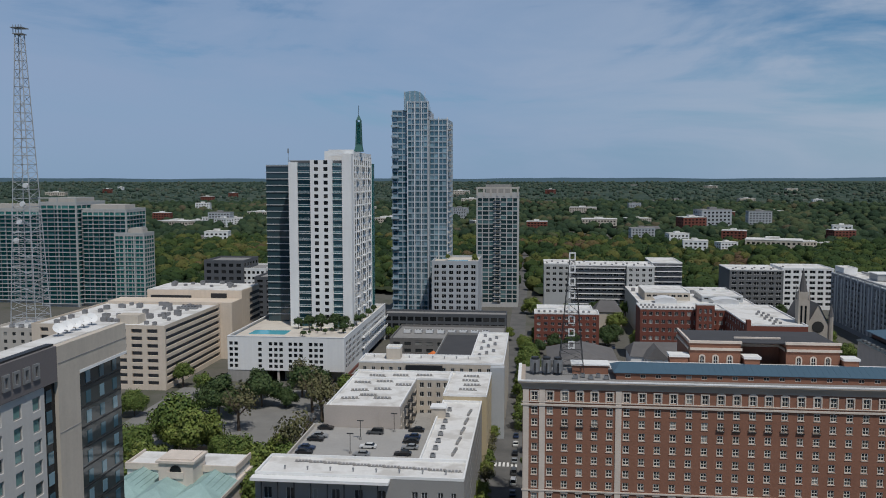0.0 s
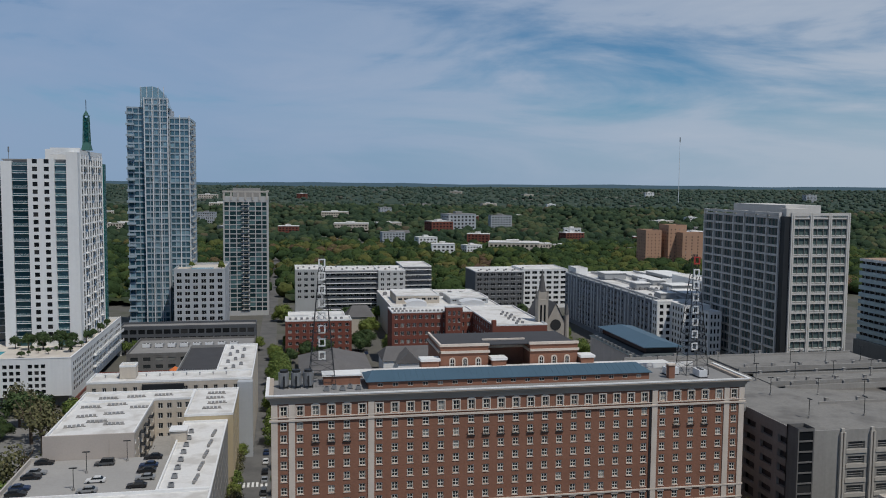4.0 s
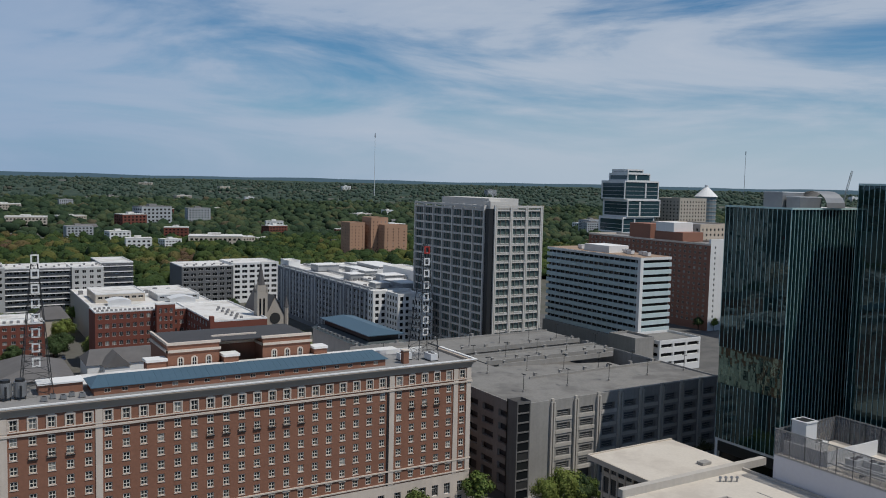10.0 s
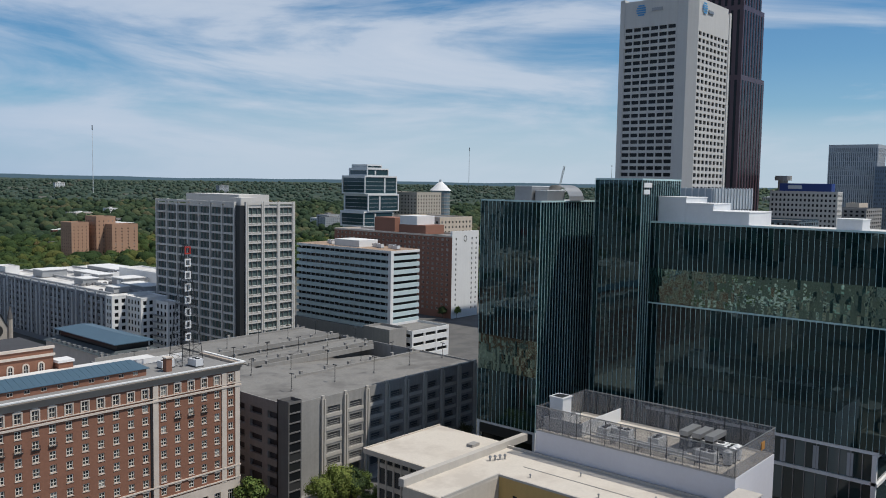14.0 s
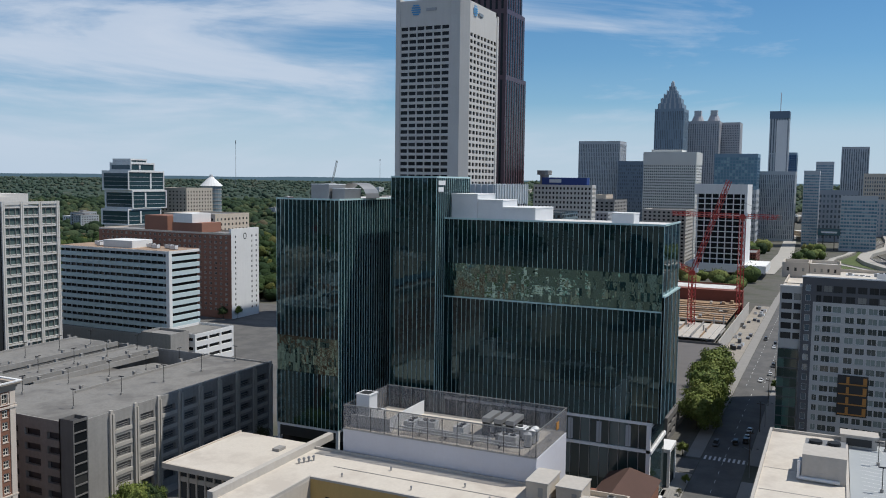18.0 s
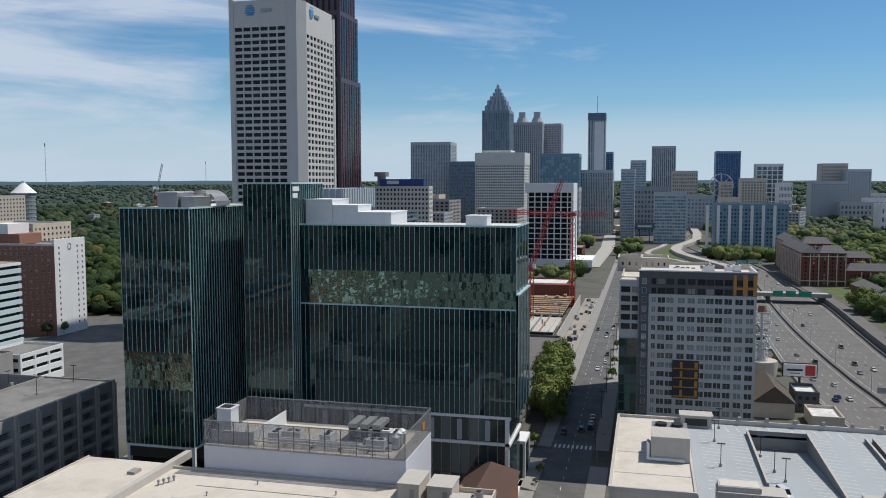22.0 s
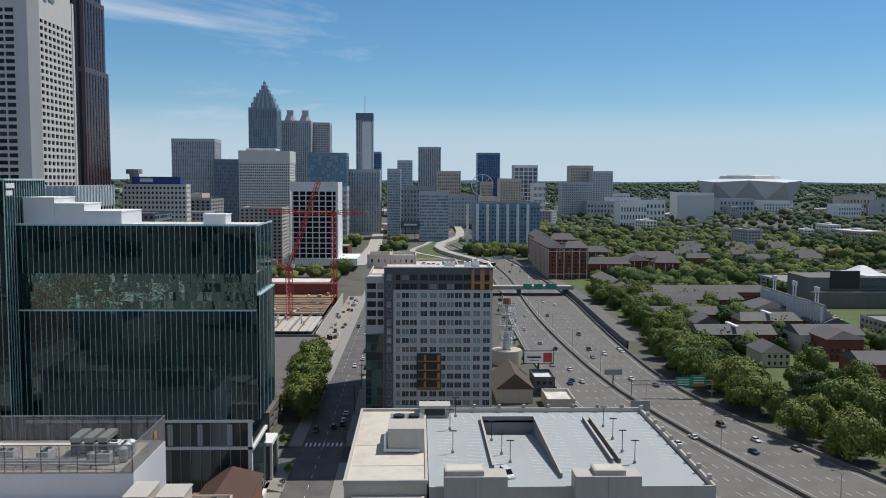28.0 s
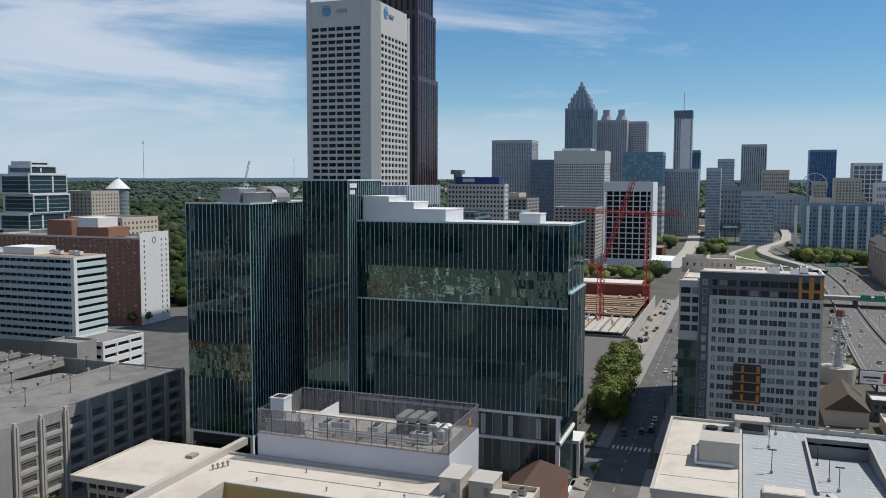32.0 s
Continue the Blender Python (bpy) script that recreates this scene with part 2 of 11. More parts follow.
GROUND = material("city_ground", (0.115, 0.11, 0.095), 0.95, var=0.3, size=30, grain=0.25, other=(0.075, 0.078, 0.055))
GRASS = material("grass", (0.085, 0.115, 0.035), 0.95, var=0.3, size=12, grain=0.3, bump=0.4)
METAL = material("grey_metal", (0.32, 0.325, 0.33), 0.5, 0.6, var=0.10, size=2, grain=0.06)
DIM_METAL = material("dull_metal", (0.22, 0.22, 0.225), 0.6, 0.2, var=0.12, size=2, grain=0.06)
METAL_WHITE = material("white_metal", (0.66, 0.67, 0.68), 0.5, 0.0, var=0.09, size=3, grain=0.06)
METAL_DARK = material("dark_metal", (0.035, 0.037, 0.04), 0.5, 0.4, var=0.12, size=2, grain=0.06)
RED_STEEL = material("red_steel", (0.42, 0.045, 0.035), 0.5, 0.0, var=0.12, size=3, grain=0.08)
RED_STONE = material("red_granite", (0.085, 0.042, 0.050), 0.35, 0.0, var=0.10, size=14, grain=0.04)
GREEN_SIGN = material("green_sign", (0.015, 0.27, 0.17), 0.5, var=0.06, size=4)
ORANGE = material("orange_panel", (0.42, 0.20, 0.05), 0.7, var=0.10, size=5)
SOIL = material("red_clay", (0.32, 0.215, 0.135), 0.95, var=0.25, size=6, grain=0.2)
BARK = material("bark", (0.10, 0.075, 0.055), 0.95, var=0.2, size=1, grain=0.3)
POOL = material("pool_water", (0.10, 0.42, 0.50), 0.1, var=0.06, size=4)
BLUE_SIGN = material("blue_sign", (0.02, 0.05, 0.22), 0.5, var=0.05, size=6)
PANE = glass("window_glass", (0.018, 0.022, 0.026), (0.30, 0.30, 0.28), 0.12, 0.08, 0.35)
PANE_BLUE = glass("blue_glass", (0.035, 0.095, 0.13), (0.22, 0.34, 0.40), 0.22, 0.05, 0.9, ior=1.7, tint=(0.7, 0.92, 1.0))
PANE_TEAL = glass("teal_glass", (0.016, 0.105, 0.10), (0.08, 0.22, 0.21), 0.2, 0.12, 0.3, tint=(0.45, 0.95, 0.95))
PANE_DARK = glass("dark_glass", (0.010, 0.012, 0.014), (0.05, 0.05, 0.05), 0.12, 0.1, 0.22)
PANE_TOWER = glass("curtain_wall_glass", (0.004, 0.016, 0.018), (0.010, 0.032, 0.034), 0.15, 0.02, 0.8, wave=0.05, ior=1.5, tint=(0.7, 0.95, 1.0))
PANE_BAND = glass("rippled_glass", (0.006, 0.020, 0.020), (0.016, 0.045, 0.040), 0.25, 0.02, 1.0, wave=0.35, ior=2.1, tint=(0.7, 1.0, 0.9))
PANE_GREY = glass("grey_blue_glass", (0.06, 0.10, 0.13), (0.22, 0.28, 0.31), 0.25, 0.08, 0.9)
LEAF = foliage("leaves", (0.062, 0.102, 0.024), (0.112, 0.160, 0.036), (0.165, 0.190, 0.050))


# ---- mesh helpers ----
class Mesh:
    """Collects vertices and faces; m is the slot of the material."""

    def __init__(self):
        self.v, self.f, self.m = [], [], []

    def face(self, pts, m=0):
        k = len(self.v)
        self.v.extend(tuple(p) for p in pts)
        self.f.append(tuple(range(k, k + len(pts))))
        self.m.append(m)

    def box(self, x0, x1, y0, y1, z0, z1, m=0, bottom=True, at=None):
        k = len(self.v)
        pts = [(x, y, z) for z in (z0, z1) for x, y in ((x0, y0), (x1, y0), (x1, y1), (x0, y1))]
        if at is not None:
            pts = [tuple(at @ Vector(p)) for p in pts]
        self.v.extend(pts)
        fs = [(4, 5, 6, 7), (0, 1, 5, 4), (1, 2, 6, 5), (2, 3, 7, 6), (3, 0, 4, 7)]
        if bottom:
            fs.append((3, 2, 1, 0))
        for f in fs:
            self.f.append(tuple(k + i for i in f))
            self.m.append(m)
        return self

    def prism(self, pts, z0, z1, m=0, top=None):
        """An upright solid over a plan that runs anticlockwise."""
        n = len(pts)
        for i in range(n):
            a, b = pts[i], pts[(i + 1) % n]
            self.face([(*a, z0), (*b, z0), (*b, z1), (*a, z1)], m)
        self.face([(*p, z1) for p in pts], m if top is None else top)
        return self

    def tube(self, a, b, r, sides=6, r2=None, m=0):
        a, b = Vector(a), Vector(b)
        d = (b - a).normalized()
        u = d.orthogonal().normalized()
        w_ = d.cross(u)
        r2 = r if r2 is None else r2
        k = len(self.v)
        for c, rr in ((a, r), (b, r2)):
            for i in range(sides):
                t = 2 * math.pi * i / sides
                self.v.append(tuple(c + (u * math.cos(t) + w_ * math.sin(t)) * rr))
        for i in range(sides):
            j = (i + 1) % sides
            self.f.append((k + i, k + j, k + sides + j, k + sides + i))
            self.m.append(m)
        self.f.append(tuple(k + sides + i for i in range(sides)))
        self.m.append(m)
        self.f.append(tuple(k + sides - 1 - i for i in range(sides)))
        self.m.append(m)
        return self

    def data(self, name, mats):
        me = bpy.data.meshes.new(name)
        me.from_pydata(self.v, [], self.f)
        for m in mats if isinstance(mats, (list, tuple)) else [mats]:
            me.materials.append(m)
        me.polygons.foreach_set("material_index", self.m)
        me.update()
        return me


def part(name, mesh, mats, parent=None, label="", kind=""):
    """Links a mesh as one object, under a thing or a part."""
    ob = new(name, mesh if isinstance(mesh, bpy.types.Mesh) else mesh.data(name, mats))
    if parent is not None:
        ob.parent = parent
        ob.matrix_parent_inverse = undo(parent)
    return tagged(ob, label=label, kind=kind)


def undo(ob):
    return ob.matrix_basis.inverted()


def thing(name, label, category, at=(0, 0, 0), group="", kind=""):
    ob = new(name)
    ob.location = at
    return tagged(ob, label=label, category=category, group=group, kind=kind)


SIDES = {"-y": (Vector((1, 0, 0)), Vector((0, -1, 0))), "+x": (Vector((0, 1, 0)), Vector((1, 0, 0))),
         "+y": (Vector((-1, 0, 0)), Vector((0, 1, 0))), "-x": (Vector((0, -1, 0)), Vector((-1, 0, 0)))}


def corner(side, x0, x1, y0, y1):
    return {"-y": Vector((x0, y0, 0)), "+x": Vector((x1, y0, 0)), "+y": Vector((x1, y1, 0)), "-x": Vector((x0, y1, 0))}[side]


def spread(a, b, n, share):
    """n equal openings between a and b, each taking that share of its bay."""
    bay = (b - a) / n
    return [(a + bay * (i + 0.5 - share / 2), a + bay * (i + 0.5 + share / 2)) for i in range(n)]


def facade(mesh, o, u, n, length, z0, z1, cols, rows, depth=0.25, m=0, reveal=None):
    """A wall with real openings; returns the openings: centre, width and height."""
    up_ = Vector((0, 0, 1))
    reveal = m if reveal is None else reveal

    def q(a0, a1, b0, b1):
        if a1 - a0 > 1e-4 and b1 - b0 > 1e-4:
            mesh.face([o + u * a0 + up_ * b0, o + u * a1 + up_ * b0, o + u * a1 + up_ * b1, o + u * a0 + up_ * b1], m)
    holes = []
    last = z0
    for b0, b1 in rows:
        q(0, length, last, b0)
        last = b1
        pa = 0
        for a0, a1 in cols:
            q(pa, a0, b0, b1)
            pa = a1
            back = -n * depth
            c = [o + u * a0 + up_ * b0, o + u * a1 + up_ * b0, o + u * a1 + up_ * b1, o + u * a0 + up_ * b1]
            for i in range(4):
                j = (i + 1) % 4
                mesh.face([c[i], c[j], c[j] + back, c[i] + back], reveal)
            holes.append((o + u * (a0 + a1) / 2 + up_ * (b0 + b1) / 2 + back, a1 - a0, b1 - b0))
        q(pa, length, b0, b1)
    q(0, length, last, z1)
    return holes


WINDOW_DATA = {}


def window_data(wd, ht, style, mats):
    """A window in one piece: glass set back in a frame with bars. Local x runs along the wall, -y looks out."""
    key = (round(wd, 2), round(ht, 2), style, tuple(m.name for m in mats))
    if key in WINDOW_DATA:
        return WINDOW_DATA[key]
    a, b = wd / 2, ht / 2
    e = min({"heavy": 0.18, "bare": 0.03, "sash": 0.15}.get(style, 0.08), wd / 5)
    bars_x = {"sash": [0], "double": [0], "grid": [-a / 3, a / 3], "triple": [-a / 3, a / 3]}.get(style, [])
    bars_z = {"sash": [0.0], "grid": [b * 0.35]}.get(style, [])
    xs, zs = [-a, -a + e], [-b, -b + e]
    bw = 0.06 if style == "sash" else 0.035
    for c in bars_x:
        xs += [c - bw, c + bw]
    for c in bars_z:
        zs += [c - bw, c + bw]
    xs += [a - e, a]
    zs += [b - e, b]
    me, seen = Mesh(), {}

    def vert(x, y, z):
        k = (round(x, 4), round(y, 4), round(z, 4))
        if k not in seen:
            seen[k] = len(me.v)
            me.v.append(k)
        return seen[k]

    def quad(m, *pts):
        me.f.append(tuple(vert(*p) for p in pts))
        me.m.append(m)
    d = -0.09
    for i in range(len(xs) - 1):
        for j in range(len(zs) - 1):
            x0, x1, z0, z1 = xs[i], xs[i + 1], zs[j], zs[j + 1]
            if i % 2 and j % 2:
                quad(0, (x0, 0, z0), (x1, 0, z0), (x1, 0, z1), (x0, 0, z1))
                quad(1, (x0, d, z0), (x1, d, z0), (x1, 0, z0), (x0, 0, z0))
                quad(1, (x0, 0, z1), (x1, 0, z1), (x1, d, z1), (x0, d, z1))
                quad(1, (x0, d, z0), (x0, 0, z0), (x0, 0, z1), (x0, d, z1))
                quad(1, (x1, 0, z0), (x1, d, z0), (x1, d, z1), (x1, 0, z1))
            else:
                quad(1, (x0, d, z0), (x1, d, z0), (x1, d, z1), (x0, d, z1))
    WINDOW_DATA[key] = (me.data("window", mats), me)
    return WINDOW_DATA[key]


def windows(parent, holes, u, n, style, mats, limit=300, name="window"):
    """Each opening's window is a part of its own; past the limit the rest are joined."""
    if not holes:
        return
    turn = Matrix((u, -n, Vector((0, 0, 1)))).transposed().to_4x4()
    base = undo(parent)
    for c, wd, ht in holes[:limit]:
        ob = new(name, window_data(wd, ht, style, mats)[0])
        ob.parent = parent
        ob.matrix_parent_inverse = base
        ob.matrix_basis = Matrix.Translation(c) @ turn
    rest = Mesh()
    for c, wd, ht in holes[limit:]:
        if limit:
            one = window_data(wd, ht, style, mats)[1]
            k = len(rest.v)
            rest.v.extend((c.x + u.x * a - n.x * b, c.y + u.y * a - n.y * b, c.z + e) for a, b, e in one.v)
            rest.f.extend(tuple(k + i for i in f) for f in one.f)
            rest.m.extend(one.m)
            continue
        z = Vector((0, 0, ht / 2))
        rest.face([c - u * wd / 2 - z, c + u * wd / 2 - z, c + u * wd / 2 + z, c - u * wd / 2 + z], 0)
        e, f = 0.12, n * 0.05
        rest.face([c - u * wd / 2 - z + f, c + u * wd / 2 - z + f, c + u * wd / 2 - z + f + Vector((0, 0, e)), c - u * wd / 2 - z + f + Vector((0, 0, e))], 1)
    if rest.f:
        part("glazing", rest, mats, parent, kind="stuff")


def building(name, label, x0, x1, y0, y1, z0, z1, faces, wall, roof=ROOF_GREY, pane=PANE, frame_mat=METAL_DARK, style="plain", limit=300,
             depth=0.25, parapet=1.0, category="building", group="", owner=None, cap=None, joined=False):
    """A block with openings on its sides. faces: side -> (columns or spans, rows or spans, share across, share up, from, to, left, right)."""
    top = owner or thing(name, label, category, ((x0 + x1) / 2, (y0 + y1) / 2, z0), group)
    shell = Mesh()
    for side, (u, n) in SIDES.items():
        o = corner(side, x0, x1, y0, y1)
        length = (x1 - x0) if side in ("-y", "+y") else (y1 - y0)
        spec = faces.get(side)
        if not spec:
            facade(shell, o, u, n, length, z0, z1, [], [])
            continue
        cols, rows, sx, sz, b0, b1 = spec[:6]
        l0, l1 = spec[6:8] if len(spec) > 6 else (0.6, 0.6)
        cs = spread(l0, length - l1, cols, sx) if isinstance(cols, int) else cols
        rs = spread(b0, b1, rows, sz) if isinstance(rows, int) else rows
        holes = facade(shell, o, u, n, length, z0, z1, cs, rs, depth)
        holes.sort(key=lambda h: -h[0].z)
        windows(top, holes, u, n, style, (pane, frame_mat), 0 if joined else limit)
    part("wall", shell, wall, top)
    lid = Mesh()
    t = 0.35
    lid.box(x0 + t, x1 - t, y0 + t, y1 - t, z1 - parapet - 0.3, z1 - parapet, 0)
    part("roof", lid, roof, top)
    edge = Mesh()
    for a0, a1, c0, c1 in ((x0, x1, y0, y0 + t), (x0, x1, y1 - t, y1), (x0, x0 + t, y0 + t, y1 - t), (x1 - t, x1, y0 + t, y1 - t)):
        edge.box(a0 - 0.05 if a0 == x0 else a0, a1 + 0.05 if a1 == x1 else a1, c0 - 0.05 if c0 == y0 else c0, c1 + 0.05 if c1 == y1 else c1, z1 - parapet, z1 + 0.15)
    part("parapet", edge, cap or wall, top)
    return top


# ---- the ground, out to the horizon ----
def rise(x, y):
    """The land is level in the city and rises to low hills far out."""
    r = math.hypot(x, y)
    t = min(max((r - 1150) / 3600, 0), 1)
    h = 71 * t * t * (3 - 2 * t)
    return h * (1 + 0.05 * math.sin(x / 410 + 1) * math.cos(y / 530)) + (3.0 * noise.noise(Vector((x / 420, y / 420, 0))) if r > 1300 else 0)


g = Mesh()
rings = [0, 150, 300, 500, 700, 900, 1100, 1300, 1500, 1750, 2000, 2250, 2500, 2800, 3100, 3400, 3700, 4000, 4300, 4600, 4900]
steps = 96
g.v = [(0, 0, 0)] + [(r * math.cos(2 * math.pi * k / steps), r * math.sin(2 * math.pi * k / steps), rise(r * math.cos(2 * math.pi * k / steps), r * math.sin(2 * math.pi * k / steps))) for r in rings[1:] for k in range(steps)]
for k in range(steps):
    g.f.append((0, 1 + k, 1 + (k + 1) % steps))
for i in range(len(rings) - 2):
    for k in range(steps):
        a, b = 1 + i * steps + k, 1 + i * steps + (k + 1) % steps
        g.f.append((a, a + steps, b + steps, b))
g.m = [0] * len(g.f)
tagged(part("ground", g, GROUND), "city ground of soil, grass and old asphalt", "ground", kind="structure")


def strip(name, label, pts, z, mat_, category="road", kind="structure"):
    """A flat sheet over a plan, a little above the ground."""
    me = Mesh()
    me.prism(pts, z - 0.25, z)
    return tagged(part(name, me, mat_), label, category, kind=kind)


def rect(x0, x1, y0, y1):
    return [(x0, y0), (x1, y0), (x1, y1), (x0, y1)]


# streets: two run away to the south, three cross them
strip("road_spring", "grey asphalt city street with faded lane lines", rect(-420, 1150, 50, 64), 0.06, ASPHALT)
strip("road_west_peachtree", "asphalt street before the brick hotel", rect(-420, 1100, 181, 196), 0.06, ASPHALT)
strip("road_cross_one", "narrow asphalt side street between buildings", rect(-13.2, -3.6, 196.2, 1100), 0.07, ASPHALT)
strip("road_cross_two", "asphalt cross street beside the parking deck", rect(118.5, 130, 64.2, 180.8), 0.07, ASPHALT)
strip("road_cross_three", "asphalt cross street beyond the glass tower", rect(246, 260, 64.2, 180.8), 0.07, ASPHALT)
for y0, y1 in ((64.3, 69.5), (44, 49.8), (176, 180.8), (196.3, 201.5)):
    strip("pavement", "pale concrete pavement with a kerb", rect(133, 245, y0, y1), 0.16, PAVING, "pavement")

# the freeway: the edges as x, west side, median and east side in y
WAY = [(60, -110, -135, -165), (150, -82, -104, -134), (220, -58, -87, -121), (262, -47, -76, -105), (340, -36, -62, -88), (430, -33, -57, -87), (530, -36, -55, -90), (630, -43, -57, -94), (760, -46, -62, -90), (900, -42, -58, -84), (980, -36, -54, -76), (1060, -22, -37, -62), (1186, -6, -20, -36), (1331, -8, -20, -34), (1450, -34, -44, -54), (1700, -38, -48, -58)]


def along(x, k):
    for a, b in zip(WAY, WAY[1:]):
        if x <= b[0]:
            t = (x - a[0]) / (b[0] - a[0])
            return a[k] + (b[k] - a[k]) * t
    return WAY[-1][k]


def smooth_along(x, k):
    return (along(x - 40, k) + 2 * along(x, k) + along(x + 40, k)) / 4


def ribbon(name, label, lo, hi, z, mat_, x0, x1, step=12, category="road", thick=0.3, kind="structure"):
    me = Mesh()
    xs = list(np.arange(x0, x1 + step, step))
    for xa, xb in zip(xs, xs[1:]):
        za, zb = z + rise(xa, 0), z + rise(xb, 0)
        p = [(xa, lo(xa), za), (xb, lo(xb), zb), (xb, hi(xb), zb), (xa, hi(xa), za)]
        me.face(p, 0)
        me.face([(p[1][0], p[1][1], p[1][2] - thick), p[1], p[0], (p[0][0], p[0][1], p[0][2] - thick)], 0)
        me.face([(p[3][0], p[3][1], p[3][2] - thick), p[3], p[2], (p[2][0], p[2][1], p[2][2] - thick)], 0)
    return tagged(part(name, me, mat_), label, category, kind=kind)


ribbon("road_freeway_near", "wide grey freeway carriageway with many lanes", lambda x: smooth_along(x, 2) + 1, lambda x: smooth_along(x, 1), 0.08, FREEWAY, 70, 1660)
ribbon("road_freeway_far", "wide grey freeway carriageway beyond the median", lambda x: smooth_along(x, 3), lambda x: smooth_along(x, 2) - 1, 0.08, FREEWAY, 70, 1660)
ribbon("median_barrier", "dark stained concrete median barrier of a freeway", lambda x: smooth_along(x, 2) - 0.6, lambda x: smooth_along(x, 2) + 0.6, 1.2, CONCRETE_DARK, 70, 1500, category="barrier", thick=1.3)
ribbon("edge_barrier", "dark concrete freeway edge wall", lambda x: smooth_along(x, 3) - 0.8, lambda x: smooth_along(x, 3) - 0.2, 1.3, CONCRETE_DARK, 70, 1500, category="barrier", thick=1.4)
ribbon("edge_barrier", "concrete freeway edge wall", lambda x: smooth_along(x, 1) + 0.2, lambda x: smooth_along(x, 1) + 0.7, 1.1, CONCRETE, 70, 1500, category="barrier", thick=1.2)

# ---- small things used many times ----
class Kit:
    """The first of a kind stands where it is first put; the others are its copies."""

    def __init__(self, make):
        self.make, self.first = make, None

    def __call__(self, x, y, z, turn=0, size=1.0):
        m = pose(x, y, z, 0, 0, turn) @ Matrix.Diagonal((size, size, size, 1))
        if self.first is None:
            self.first = self.make()
            self.first.matrix_basis = m
            self.first.scale = (1, 1, 1) if size == 1 else (size, size, size)
            self.size = size
            return self.first
        s = size / self.size
        return copy_thing(self.first, pose(x, y, z, 0, 0, turn) @ Matrix.Diagonal((s, s, s, 1)))


def sub(name, mesh, mats, parent, label=""):
    """A part drawn in its thing's own coordinates."""
    ob = new(name, mesh.data(name, mats))
    ob.parent = parent
    return tagged(ob, label=label)


def make_ac():
    t = thing("rooftop_air_unit", "grey metal air conditioning unit on a flat roof", "air conditioner", group="rooftop air units")
    sub("casing", Mesh().box(-0.6, 0.6, -0.5, 0.5, 0.12, 1.0), METAL, t)
    sub("base_frame", Mesh().box(-0.65, 0.65, -0.55, 0.55, 0, 0.12), METAL_DARK, t)
    sub("fan_grille", Mesh().tube((0, 0, 1.0), (0, 0, 1.1), 0.4, 10), METAL_DARK, t)
    return t


def make_far_ac():
    t = thing("rooftop_condenser", "dull metal condenser on a far white roof", "air conditioner", group="far roof condensers")
    sub("casing", Mesh().box(-0.6, 0.6, -0.5, 0.5, 0, 1.0).tube((0, 0, 1.0), (0, 0, 1.08), 0.4, 8), DIM_METAL, t)
    return t


def make_big_ac():
    t = thing("rooftop_plant_unit", "large pale metal ventilation unit on a roof", "air conditioner", group="rooftop plant units")
    sub("casing", Mesh().box(-1.8, 1.8, -1.1, 1.1, 0.25, 2.0), METAL_WHITE, t)
    sub("base_frame", Mesh().box(-1.9, 1.9, -1.2, 1.2, 0, 0.25), METAL_DARK, t)
    sub("intake_hood", Mesh().box(1.8, 2.5, -0.8, 0.8, 0.9, 1.9), METAL, t)
    sub("fan_grille", Mesh().tube((-0.8, 0, 2.0), (-0.8, 0, 2.15), 0.6, 12), METAL_DARK, t)
    sub("fan_grille", Mesh().tube((0.7, 0, 2.0), (0.7, 0, 2.15), 0.6, 12), METAL_DARK, t)
    return t


def make_row():
    t = thing("condenser_row", "row of small grey condensers on a white roof", "air conditioner", group="condenser rows")
    for k in range(5):
        sub("condenser", Mesh().box(-3.3 + k * 1.35, -2.3 + k * 1.35, -0.42, 0.42, 0.1, 0.85), METAL if k % 2 else CONCRETE, t)
    sub("skid", Mesh().box(-3.6, 3.6, -0.3, 0.3, 0, 0.1), METAL_DARK, t)
    return t


def make_pole():
    t = thing("deck_light_pole", "thin dark light pole on a parking deck", "light pole", group="deck light poles")
    sub("pole", Mesh().tube((0, 0, 0.6), (0, 0, 5.4), 0.09, 6), METAL_DARK, t)
    sub("pedestal", Mesh().tube((0, 0, 0), (0, 0, 0.7), 0.35, 8), CONCRETE, t)
    sub("lamp_head", Mesh().box(-0.9, 0.9, -0.2, 0.2, 5.3, 5.5), METAL_DARK, t)
    return t


def make_bollard():
    t = thing("deck_post", "squat concrete post along a deck ramp", "post", group="deck posts")
    sub("shaft", Mesh().box(-0.45, 0.45, -0.45, 0.45, 0, 1.5), CONCRETE, t)
    sub("cap", Mesh().box(-0.52, 0.52, -0.52, 0.52, 1.5, 1.65), CONCRETE, t)
    return t


def make_vent():
    t = thing("roof_vent", "small metal vent pipe on a roof", "roof vent", group="roof vents")
    sub("pipe", Mesh().tube((0, 0, 0), (0, 0, 0.7), 0.16, 8), METAL, t)
    sub("cowl", Mesh().tube((0, 0, 0.65), (0, 0, 0.95), 0.3, 8, 0.18), METAL, t)
    return t


